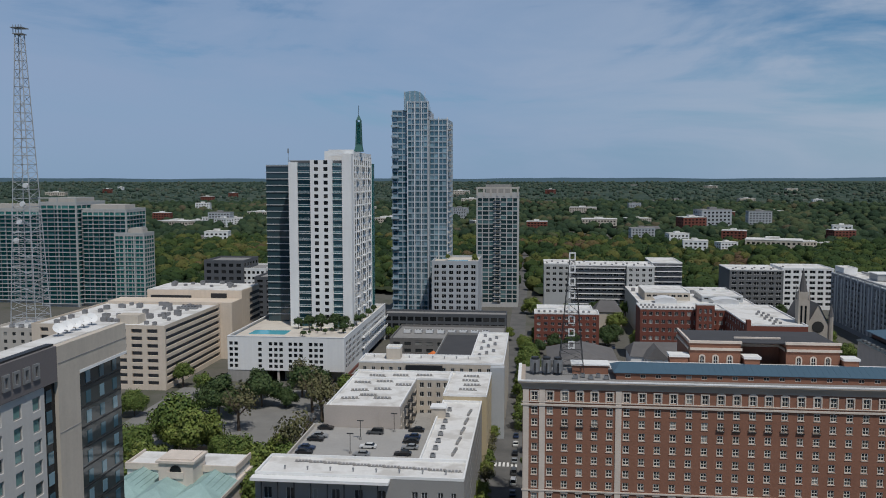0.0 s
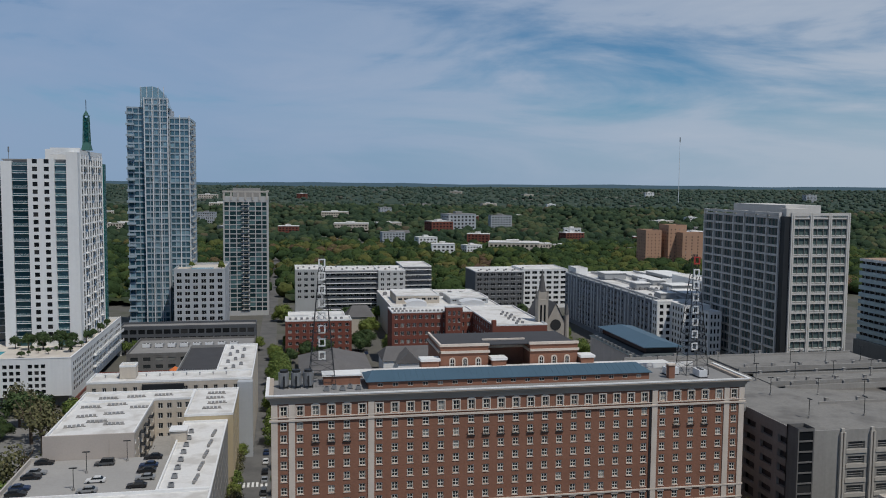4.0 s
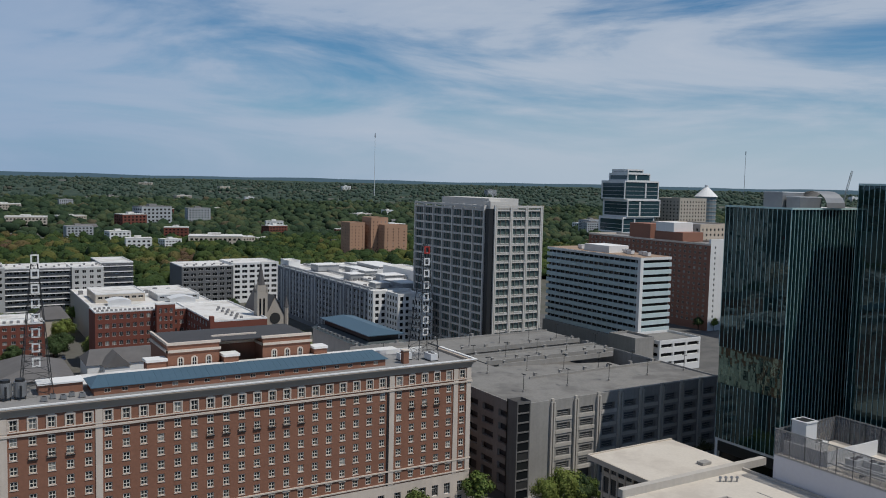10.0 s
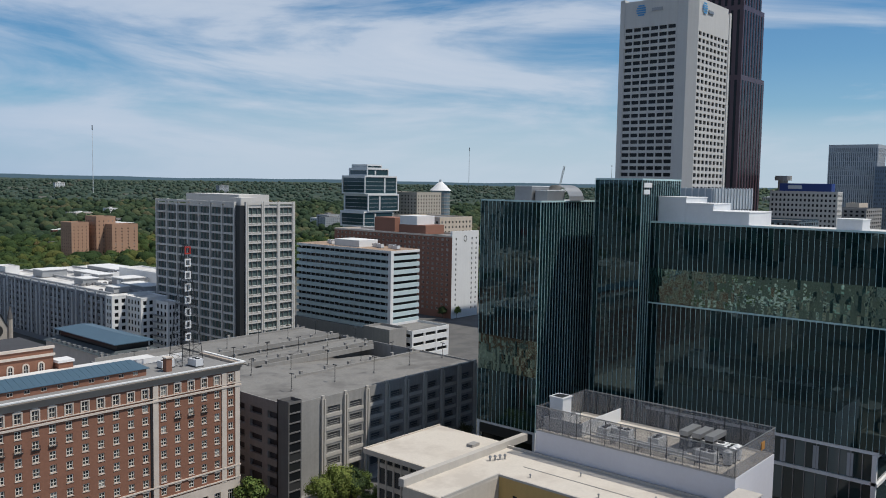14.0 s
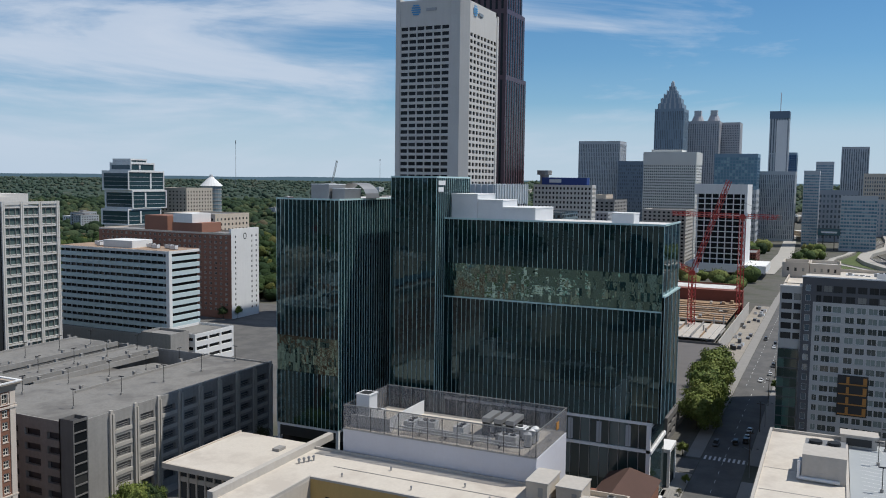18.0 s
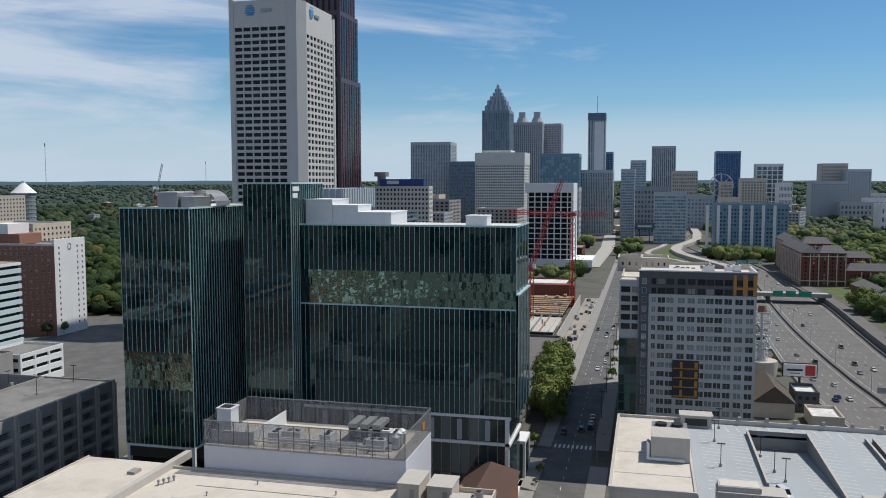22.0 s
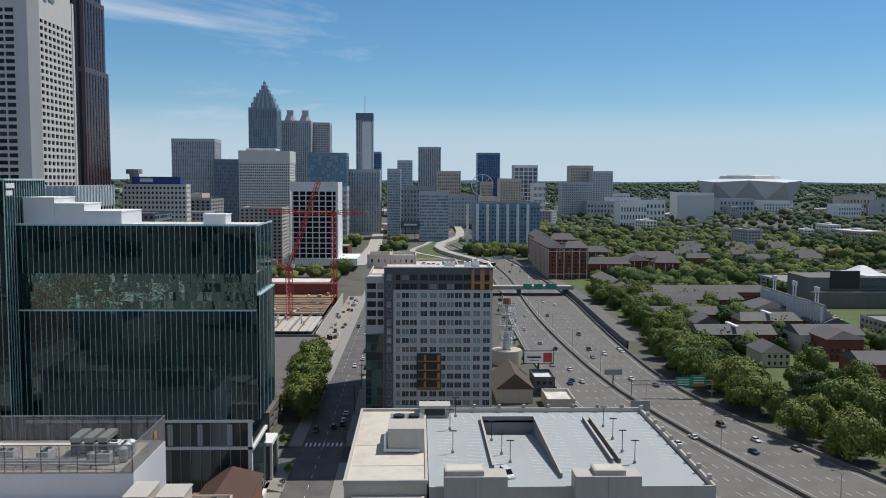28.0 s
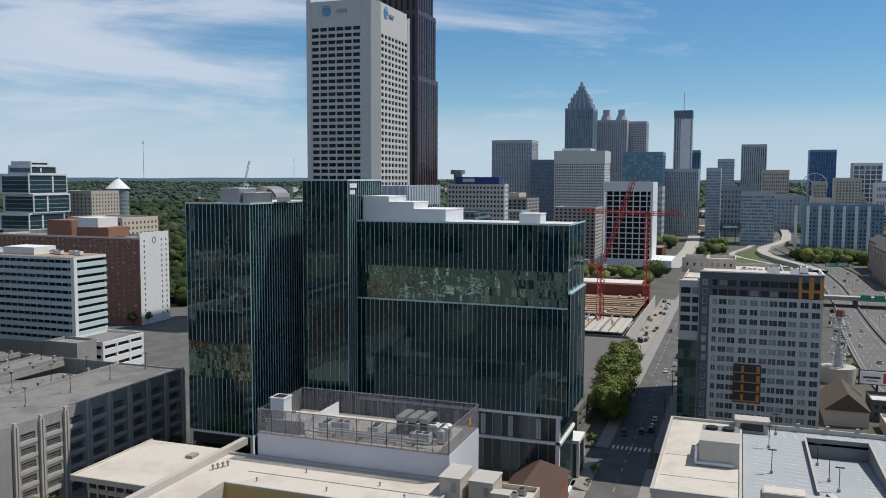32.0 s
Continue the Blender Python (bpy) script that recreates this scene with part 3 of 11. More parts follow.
def car_maker(color, name, long=4.6, high=1.45, van=False):
    def make():
        paint = material(name + "_paint", color, 0.3, 0.2, var=0.03, size=3, grain=0.02)
        t = thing("car", name.replace("_", " ") + " on the road or in a lot", "car", group="cars")
        h, w_ = long / 2, 0.9
        body = Mesh()
        prof = [(-h, 0.35), (-h, 0.85), (-h * 0.82, 0.95), (h * 0.42, 0.95), (h * 0.93, 0.78), (h, 0.55), (h, 0.35)]
        for k in range(len(prof)):
            a, b = prof[k], prof[(k + 1) % len(prof)]
            body.face([(a[0], -w_, a[1]), (a[0], w_, a[1]), (b[0], w_, b[1]), (b[0], -w_, b[1])])
        body.face([(x, w_, z) for x, z in prof])
        body.face([(x, -w_, z) for x, z in reversed(prof)])
        r0, r1 = (-h * 0.9, h * 0.25) if van else (-h * 0.55, h * 0.12)
        b0, b1 = (-h * 0.95, h * 0.5) if van else (-h * 0.78, h * 0.42)
        body.box(r0, r1, -w_ * 0.76, w_ * 0.76, high - 0.06, high)
        sub("body", body, paint, t)
        cab = Mesh()
        lo = [(b0, -w_ * 0.95), (b1, -w_ * 0.95), (b1, w_ * 0.95), (b0, w_ * 0.95)]
        hi = [(r0, -w_ * 0.75), (r1, -w_ * 0.75), (r1, w_ * 0.75), (r0, w_ * 0.75)]
        for k in range(4):
            j = (k + 1) % 4
            cab.face([(*lo[k], 0.93), (*lo[j], 0.93), (*hi[j], high - 0.04), (*hi[k], high - 0.04)])
        sub("glasshouse", cab, PANE_DARK, t, "dark tinted car windows")
        for x in (-h * 0.62, h * 0.62):
            for y in (-w_ + 0.08, w_ - 0.08):
                sub("wheel", Mesh().tube((x, y - 0.11, 0.33), (x, y + 0.11, 0.33), 0.33, 10), METAL_DARK, t)
        return t
    return make


FAR_AC = Kit(make_far_ac)
AC, BIG_AC, ROW, POLE, POST, VENT = Kit(make_ac), Kit(make_big_ac), Kit(make_row), Kit(make_pole), Kit(make_bollard), Kit(make_vent)
CARS = [Kit(car_maker((0.75, 0.75, 0.74), "white_car")), Kit(car_maker((0.02, 0.02, 0.022), "black_car")), Kit(car_maker((0.30, 0.31, 0.32), "silver_car")),
        Kit(car_maker((0.09, 0.095, 0.10), "dark_grey_van", 4.9, 1.85, True)), Kit(car_maker((0.70, 0.70, 0.70), "white_van", 5.0, 1.95, True)), Kit(car_maker((0.03, 0.05, 0.11), "dark_blue_car"))]

# ---- brick hotel ----
hotel = thing("brick_hotel", "long red brick hotel with limestone trim and sash windows", "hotel", (57, 211, 0))
HX0, HX1, HY0, HY1 = -2.0, 116.5, 203.0, 221.0
u, n = SIDES["-y"]
o = Vector((HX0, HY0, 0))
cx_ = [0.9] + [4.6 + 3.6 * k for k in range(5)] + [23.0 + 3.69 * k for k in range(19)] + [94.3 + 3.8 * k for k in range(5)] + [113.7]
cols = [(c - 0.74 - HX0, c + 0.74 - HX0) for c in cx_]
zs_ = [12.0, 15.3, 18.4, 21.5, 24.6, 27.7, 30.8, 33.7]
rows = [(z - 0.88, z + 0.88) for z in zs_] + [(36.1, 38.4)]
shell = Mesh()
arch_cols = [(c - 0.95 - HX0, c + 0.95 - HX0) for c in cx_]
holes = facade(shell, o, u, n, HX1 - HX0, 9.6, 39.6, cols, rows, 0.22)
windows(hotel, holes[::-1], u, n, "sash", (PANE, CREAM), 150)
low = Mesh()
base_holes = facade(low, o + n * 0.15, u, n, HX1 - HX0, 0, 9.6, arch_cols, [(1.2, 3.6), (4.6, 7.6)], 0.5)
windows(hotel, base_holes, u, n, "grid", (PANE_DARK, WHITE))
low.box(HX0 - 0.1, HX1 + 0.1, HY0 - 0.15, HY0 + 0.0, 9.6, 9.9)
part("base_wall", low, STONE, hotel, "pale limestone base storeys")
side_cols = [(2.2 + 4.4 * k, 3.6 + 4.4 * k) for k in range(4)]
for side in ("-x", "+x"):
    us, ns = SIDES[side]
    hs = facade(shell, corner(side, HX0, HX1, HY0, HY1), us, ns, HY1 - HY0, 0, 39.6, side_cols, rows, 0.22)
    windows(hotel, hs, us, ns, "sash", (PANE, CREAM), 20)
ub, nb = SIDES["+y"]
facade(shell, corner("+y", HX0, HX1, HY0, HY1), ub, nb, HX1 - HX0, 0, 39.6, [], [])
part("brick_wall", shell, BRICK, hotel)
for c in (-1.2, 2.75, 21.1, 92.1, 111.6, 115.7):
    part("pilaster", Mesh().box(c - 0.72, c + 0.72, HY0 - 0.22, HY0 - 0.003, 9.9, 38.9), STONE, hotel, "pale stone pilaster strip")
part("drainpipe", Mesh().box(90.75, 91.2, HY0 - 0.16, HY0 - 0.003, 9.9, 38.9), METAL_DARK, hotel)
part("string_course", Mesh().box(HX0 - 0.35, HX1 + 0.35, HY0 - 0.38, HY0 - 0.001, 34.9, 35.35), STONE, hotel)
part("string_course", Mesh().box(HX0 - 0.2, HX1 + 0.2, HY0 - 0.28, HY0 - 0.001, 35.75, 35.95), STONE, hotel)
part("string_course", Mesh().box(HX0 - 0.2, HX1 + 0.2, HY0 - 0.3, HY0 - 0.001, 13.5, 13.85), STONE, hotel)
part("string_course", Mesh().box(HX0 - 0.2, HX1 + 0.2, HY0 - 0.3, HY0 - 0.001, 10.3, 10.6), STONE, hotel)
surround = Mesh()
for k, c in enumerate(cx_):
    # stone surrounds of the top storey, some with a pointed hood
    surround = Mesh()
    for a0, a1, b0, b1 in ((c - 1.05, c - 0.78, 35.96, 38.65), (c + 0.78, c + 1.05, 35.96, 38.65), (c - 0.78, c + 0.78, 38.42, 38.65)):
        surround.box(a0, a1, HY0 - 0.13, HY0 - 0.002, b0, b1)
    if k in (2, 3, 4, 12, 13, 14, 15, 16, 17, 18, 26, 27, 28):
        surround.face([(c - 1.05, HY0 - 0.13, 38.65), (c + 1.05, HY0 - 0.13, 38.65), (c, HY0 - 0.13, 39.3)])
        surround.face([(c - 1.05, HY0 - 0.13, 38.65), (c, HY0 - 0.13, 39.3), (c, HY0 - 0.002, 39.3), (c - 1.05, HY0 - 0.002, 38.65)])
        surround.face([(c, HY0 - 0.13, 39.3), (c + 1.05, HY0 - 0.13, 38.65), (c + 1.05, HY0 - 0.002, 38.65), (c, HY0 - 0.002, 39.3)])
        bal = Mesh().box(c - 0.95, c + 0.95, HY0 - 0.32, HY0 - 0.003, 29.55, 29.7)
        for j in range(7):
            bal.box(c - 0.92 + j * 0.3, c - 0.87 + j * 0.3, HY0 - 0.3, HY0 - 0.26, 29.7, 30.5)
        bal.box(c - 0.95, c + 0.95, HY0 - 0.32, HY0 - 0.24, 30.5, 30.6)
        part("balconet", bal, METAL_DARK, hotel, "small dark iron balcony")
    part("window_surround", surround, STONE, hotel)
    part("keystone_sill", Mesh().box(c - 0.95, c + 0.95, HY0 - 0.16, HY0 - 0.003, 13.06, 13.3).box(c - 0.8, c + 0.8, HY0 - 0.14, HY0 - 0.003, 13.3, 13.42), STONE, hotel)
SILL = Mesh().box(-0.85, 0.85, -0.12, -0.003, -0.14, 0).data("window_sill", STONE)
rest = Mesh()
for j, z in enumerate(reversed(zs_[1:])):
    for c in cx_:
        if j < 3:
            ob = new("window_sill", SILL)
            ob.parent, ob.matrix_parent_inverse = hotel, undo(hotel)
            ob.location = (c, HY0, z - 0.9)
        else:
            rest.box(c - 0.85, c + 0.85, HY0 - 0.12, HY0 - 0.003, z - 1.04, z - 0.9)
part("sill_rest", rest, STONE, hotel, kind="stuff")
CORN = material("cornice_metal", (0.40, 0.335, 0.275), 0.7, var=0.12, size=8, grain=0.06)
cor = Mesh()
for k, (out, z0, z1) in enumerate(((0.15, 39.0, 39.75), (0.4, 39.75, 40.3), (0.85, 40.3, 40.75), (1.15, 40.75, 41.05))):
    cor.box(HX0 - out, HX1 + out, HY0 - out, HY0 + 0.6, z0, z1)
    cor.box(HX0 - out, HX0 + 0.6, HY0 + 0.6, HY1, z0, z1)
    cor.box(HX1 - 0.6, HX1 + out, HY0 + 0.6, HY1, z0, z1)
part("cornice", cor, CORN, hotel, "brownish stone coloured moulded cornice")
lip = Mesh().box(HX0 - 1.2, HX1 + 1.2, HY0 - 1.2, HY0 - 0.6, 41.06, 41.35).box(HX0 - 1.2, HX0 - 0.4, HY0 - 0.6, HY1, 41.06, 41.35).box(HX1 + 0.4, HX1 + 1.2, HY0 - 0.6, HY1, 41.06, 41.35)
part("parapet_cap", lip, WHITE, hotel, "white coated parapet cap")
part("roof", Mesh().box(HX0 + 0.3, HX1 - 0.3, HY0 + 0.3, HY1, 39.7, 40.4), ROOF_GREY, hotel)
# penthouse with the blue metal roof
pent = Mesh()
ph = facade(pent, Vector((21, 208.6, 0)), u, n, 72, 40.4, 42.2, spread(1, 71, 19, 0.36), [(40.9, 41.8)], 0.15)
windows(hotel, ph, u, n, "double", (PANE, STONE), name="penthouse_window")
pent.box(21, 93, 208.9, 218, 40.4, 42.0)
part("penthouse_wall", pent, BRICK, hotel)
br = Mesh()
RE, RR = 42.25, 43.9
br.face([(20.3, 208.2, RE), (93.7, 208.2, RE), (91.5, 213.5, RR), (22.5, 213.5, RR)])
br.face([(93.7, 219, RE), (20.3, 219, RE), (22.5, 213.5, RR), (91.5, 213.5, RR)])
br.face([(20.3, 219, RE), (20.3, 208.2, RE), (22.5, 213.5, RR)])
br.face([(93.7, 208.2, RE), (93.7, 219, RE), (91.5, 213.5, RR)])
br.box(20.3, 93.7, 208.2, 219, RE - 0.12, RE - 0.01)
part("metal_roof", br, ROOF_BLUE, hotel, "blue standing seam metal roof")
seam = Mesh()
for yk, zk in ((208.25, RE + 0.05), (213.5, RR + 0.05)):
    for xk in (0, 0.08):
        seam.v.append((xk, yk, zk))
for yk, zk in ((208.25, RE - 0.05), (213.5, RR - 0.05)):
    for xk in (0, 0.08):
        seam.v.append((xk, yk, zk))
seam.f, seam.m = [(0, 1, 3, 2), (4, 6, 2, 0)[::-1], (1, 5, 7, 3)[::-1], (0, 4, 5, 1)], [0, 0, 0, 0]
seam_data = seam.data("roof_seam", ROOF_BLUE)
for k in range(46):
    ob = new("roof_seam", seam_data)
    ob.parent, ob.matrix_parent_inverse = hotel, undo(hotel)
    ob.location = (22.6 + 1.5 * k, 0, 0)
# rear blocks with arched windows
rear = thing("hotel_rear_block", "red brick rear hotel block with arched stone windows", "hotel", (66, 258, 0))
rw = Mesh()
for x0, x1, y0 in ((45.7, 60, 247), (72.7, 87.5, 247), (60, 72.7, 254)):
    rw.box(x0, x1, y0, 268, 0, 42.6)
part("brick_wall", rw, BRICK, rear)
for x0, x1, y0 in ((45.7, 60, 247), (72.7, 87.5, 247), (60, 72.7, 254)):
    part("stone_band", Mesh().box(x0 - 0.4, x1 + 0.4, y0 - 0.4, y0 - 0.002, 40.6, 41.3), STONE, rear)
    part("stone_coping", Mesh().box(x0 - 0.3, x1 + 0.3, y0 - 0.3, y0 + 0.6, 42.6, 43.3), STONE, rear)
part("stone_band", Mesh().box(45.3, 45.69, 246.6, 268, 40.6, 41.3), STONE, rear)
part("stone_band", Mesh().box(72.3, 72.69, 246.6, 253.9, 40.6, 41.3), STONE, rear)
part("stone_coping", Mesh().box(45.4, 46, 247.6, 268, 42.6, 43.3), STONE, rear)
part("roof", Mesh().box(46.1, 87, 247.7, 267, 42.61, 42.9), ROOF_DARK, rear)
for xc in (49.2, 53.0, 57.0, 76.2, 80.2, 84.2):
    fr = Mesh()
    zc = 37.4
    pts = [(-0.52, -1.7), (0.52, -1.7), (0.52, 1.0)] + [(0.52 * math.cos(a), 1.0 + 0.6 * math.sin(a)) for a in (0.52, 1.05, 1.57, 2.1, 2.6)] + [(-0.52, 1.0)]
    out = [(p[0] * 1.75, (p[1] - 0.1) * 1.25 + 0.1) for p in pts]
    for k in range(len(pts)):
        j = (k + 1) % len(pts)
        fr.face([(xc + out[k][0], 246.8, zc + out[k][1]), (xc + out[j][0], 246.8, zc + out[j][1]), (xc + pts[j][0], 246.8, zc + pts[j][1]), (xc + pts[k][0], 246.8, zc + pts[k][1])])
        fr.face([(xc + out[k][0], 246.8, zc + out[k][1]), (xc + out[k][0], 246.99, zc + out[k][1]), (xc + out[j][0], 246.99, zc + out[j][1]), (xc + out[j][0], 246.8, zc + out[j][1])])
    w1 = part("window", fr, STONE, rear)
    gl = Mesh()
    gl.face([(xc + p[0], 246.95, zc + p[1]) for p in pts])
    part("pane", gl, PANE_DARK, w1)
    part("glazing_bar", Mesh().box(xc - 0.06, xc + 0.06, 246.88, 246.94, zc - 1.7, zc + 1.5).box(xc - 0.52, xc + 0.52, 246.88, 246.94, zc + 0.2, zc + 0.3), WHITE, w1)
for x0, x1, y0 in ((60.8, 65, 245), (88, 92, 245), (40, 45.2, 246)):
    cab = thing("roof_cabin", "small brick roof cabin with a white cap", "roof cabin", (x0, y0, 40), "roof cabins")
    part("cabin_wall", Mesh().box(x0, x1, y0, y0 + 4, 34, 38.6), BRICK, cab)
    part("cabin_cap", Mesh().box(x0 - 0.3, x1 + 0.3, y0 - 0.3, y0 + 4.3, 38.6, 39.3), WHITE, cab)
link = thing("hotel_link_building", "low white roofed link behind the brick hotel", "building", (55, 230, 0))
part("wall", Mesh().box(22, 115, 221.1, 246.5, 0, 36.5), BRICK, link)
part("roof", Mesh().box(22.2, 114.8, 221.3, 246.4, 36.5, 37), ROOF_WHITE, link)
part("roof_rail", Mesh().box(95, 114, 226, 226.4, 37, 40.6), WHITE, link)
# roof things of the hotel
for k in range(3):
    ct = thing("cooling_tower", "round grey cooling tower on the hotel roof", "cooling tower", (1 + 2.9 * k, 213, 40.4), "cooling towers")
    part("drum", Mesh().tube((1 + 2.9 * k, 213, 41), (1 + 2.9 * k, 213, 44.2), 1.3, 14), METAL, ct)
    part("fan_ring", Mesh().tube((1 + 2.9 * k, 213, 44.2), (1 + 2.9 * k, 213, 44.8), 1.0, 14), METAL_DARK, ct)
    for dx in (-1, 1):
        for dy in (-1, 1):
            part("leg", Mesh().tube((1 + 2.9 * k + dx, 213 + dy, 40.4), (1 + 2.9 * k + dx, 213 + dy, 41.2), 0.09, 6), METAL_DARK, ct)
    part("pipe", Mesh().tube((1 + 2.9 * k, 211.2, 40.9), (1 + 2.9 * k, 211.2, 43.6), 0.22, 8), METAL_DARK, ct)
lift = thing("roof_machine_room", "low brick machine room on the hotel roof", "roof cabin", (15, 214, 40.4))
part("cabin_wall", Mesh().box(10.5, 19.5, 214, 219, 40.4, 42.6), BRICK, lift)
part("cabin_cap", Mesh().box(10.2, 19.8, 213.7, 219.3, 42.6, 42.95), WHITE, lift)
for k in range(5):
    AC(11 + 1.9 * k, 208.5 + (k % 2) * 1.7, 40.4, 90 * (k % 2))
BIG_AC(101, 213, 40.4), BIG_AC(107.5, 209.5, 40.4, 90)
stack_ = thing("brick_chimney", "short red brick chimney on the hotel roof", "chimney", (99, 209, 40.4))
part("shaft", Mesh().box(98.3, 99.9, 208.3, 209.9, 40.4, 43.8), BRICK, stack_)
part("cap", Mesh().box(98.1, 100.1, 208.1, 210.1, 43.8, 44.1), STONE, stack_)


def mast(thing_, name, x, y, z0, z1, w0, w1, mat_, bays, r=0.09, legs=4):
    """An open lattice of legs, rungs and braces."""
    me = Mesh()
    ring = [(-1, -1), (1, -1), (1, 1), (-1, 1)] if legs == 4 else [(0, 1.15), (-1, -0.58), (1, -0.58)]
    def at_(k, t):
        w_ = (w0 + (w1 - w0) * t) / 2
        return (x + ring[k][0] * w_, y + ring[k][1] * w_, z0 + (z1 - z0) * t)
    for k in range(legs):
        me.tube(at_(k, 0), at_(k, 1), r, 4)
        for b in range(bays):
            j = (k + 1) % legs
            me.tube(at_(k, b / bays), at_(j, b / bays), r * 0.6, 3)
            p, q = (k, j) if b % 2 else (j, k)
            me.tube(at_(p, b / bays), at_(q, (b + 1) / bays), r * 0.55, 3)
    return part(name, me, mat_, thing_)


for sx_, sy_ in ((10.2, 216), (107.5, 214)):
    sg = thing("roof_sign", "vertical roof sign of block letters on a lattice mast", "sign", (sx_, sy_, 40.4), "roof signs")
    mast(sg, "lattice_mast", sx_, sy_, 40.4, 72, 6.4, 0.8, METAL_DARK, 12, 0.1)
    for k in range(8):
        z = 70.4 - 3.25 * k
        me = Mesh()
        for bx in ((-0.85, -0.52, -1.0, 1.0), (0.52, 0.85, -1.0, 1.0), (-0.52, 0.52, 0.7, 1.0), (-0.52, 0.52, -1.0, -0.7)):
            me.box(sx_ + bx[0], sx_ + bx[1], sy_ - 1.2, sy_ - 0.9, z + bx[2], z + bx[3])
        part("letter_block", me, RED_STEEL if (k == 0 and sx_ > 50) else WHITE, sg)

# ---- grey parking deck beside the hotel ----
deck = thing("parking_deck", "weathered grey concrete parking deck with open roof", "parking garage", (172, 238, 0))
DX1, DY0, DY1, DZ = 213.0, 200.6, 292.0, 26.8
# a charcoal box puts the unlit levels' shade behind the openings
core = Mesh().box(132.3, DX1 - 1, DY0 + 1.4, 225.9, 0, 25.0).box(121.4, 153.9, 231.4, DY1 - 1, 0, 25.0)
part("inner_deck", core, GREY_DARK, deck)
dm = Mesh()
bays = 9
bw_ = (DX1 - 134.5) / bays
lv = [(2.0, 5.0), (6.3, 8.3), (10.2, 12.2), (14.1, 16.1), (18.0, 20.0), (21.9, 23.9)]
dcols = [(138.0 - 131 + 0.0 + bw_ * k + 1.9 - 3.5, 138.0 - 131 + bw_ * (k + 1) - 1.9 - 3.5) for k in range(1, bays)]
facade(dm, Vector((131, DY0, 0)), u, n, DX1 - 131, 0, 26.4, dcols, lv, 1.2)
us, ns = SIDES["-x"]
facade(dm, Vector((120, 292, 0)), us, ns, 62, 0, 26.4, spread(2, 60, 8, 0.7), lv, 1.0)
facade(dm, Vector((131, 230, 0)), us, ns, 230 - DY0, 0, 26.4, spread(2, 27, 3, 0.7), lv, 1.0)
facade(dm, Vector((120, 230, 0)), u, n, 11, 0, 26.4, [], [])
facade(dm, Vector((DX1, DY0, 0)), *SIDES["+x"], DY1 - DY0, 0, 26.4, [], [])
facade(dm, Vector((DX1, DY1, 0)), *SIDES["+y"], DX1 - 120, 0, 26.4, [], [])
part("wall", dm, CONCRETE, deck)
for k in range(1, bays + 1):
    xk = 134.5 + bw_ * k - 0.0 - 0.0
    part("buttress", Mesh().box(xk - 0.75, xk - 0.2, DY0 - 0.7, DY0 - 0.003, 0, 26.6).box(xk + 0.2, xk + 0.75, DY0 - 0.7, DY0 - 0.003, 0, 26.6).box(xk - 0.45, xk + 0.45, DY0 - 0.5, DY0 + 0.3, 26.41, 27.6), CONCRETE_PALE, deck)
    if k < bays:
        for z0, z1 in lv[1:]:
            part("louver_rail", Mesh().box(xk + 1.95, xk + bw_ - 1.95, DY0 + 0.3, DY0 + 0.4, z0 + 0.5, z0 + 0.65).box(xk + 1.95, xk + bw_ - 1.95, DY0 + 0.3, DY0 + 0.4, z0 + 1.1, z0 + 1.25), CONCRETE, deck)
            part("spandrel", Mesh().box(xk + 1.3, xk + bw_ - 1.3, DY0 - 0.2, DY0 - 0.002, z0 - 1.1, z0 - 0.05), CONCRETE_PALE, deck)
# roof slabs: three long ramps with gaps between
part("roof_slab", Mesh().box(131.3, DX1 - 0.3, DY0 + 0.3, 226, 25.6, DZ), DECK, deck)
part("roof_slab", Mesh().box(120.3, 154, 226, DY1 - 0.3, 25.6, DZ - 0.01), DECK, deck)
rp = Mesh()
rp.face([(154, 226.1, 26.78), (206, 231, 23.6), (206, 246, 23.6), (154, 246, 26.78)])
rp.face([(154, 226.1, 26.78), (154, 226.1, 25.6), (206, 231, 22.4), (206, 231, 23.6)])
part("ramp", rp, DECK, deck)
part("roof_slab", Mesh().box(154, DX1 - 0.3, 250.5, 261, 25.6, DZ + 0.3), DECK, deck)
part("roof_slab", Mesh().box(154, DX1 - 0.3, 270, DY1 - 0.3, 25.6, DZ + 0.6), DECK, deck)
part("lower_deck", Mesh().box(154, DX1 - 0.3, 226, DY1 - 1, 17.6, 18.2), CONCRETE_DARK, deck)
for a0, a1, y_, z_ in ((154, 212, 226, DZ), (156, 208, 246, 26.7), (154, 212, 250.4, DZ + 0.3), (154, 212, 261, DZ + 0.3), (154, 212, 270, DZ + 0.6), (121, 212, 291, DZ + 0.6)):
    part("ramp_kerb", Mesh().box(a0, a1, y_ - 0.2, y_ + 0.2, z_ - 1.0, z_ + 0.75), CONCRETE, deck)
    for k in range(6):
        POST(a0 + 3 + k * (a1 - a0 - 6) / 5, y_ + 0.9, z_ - 0.05)
pe = Mesh().box(131, DX1, DY0, DY0 + 0.3, 26.41, 27.2).box(131, 131.3, DY0 + 0.3, 226, 26.41, 27.1).box(120, 120.3, 230, 292, 26.41, 27.1).box(DX1 - 0.3, DX1, DY0 + 0.3, DY1, 26.41, 27.3)
part("parapet", pe, CONCRETE, deck)
for k in range(5):
    POLE(142 + 17 * k, 213, DZ, 90)
    POLE(146 + 16 * k, 238, 23.6 + (206 - 146 - 16 * k) / 52 * 2.8 if k < 4 else 23.7)
    POLE(150 + 14 * k, 277, DZ + 0.6)
    POLE(152 + 14 * k, 256, DZ + 0.3)
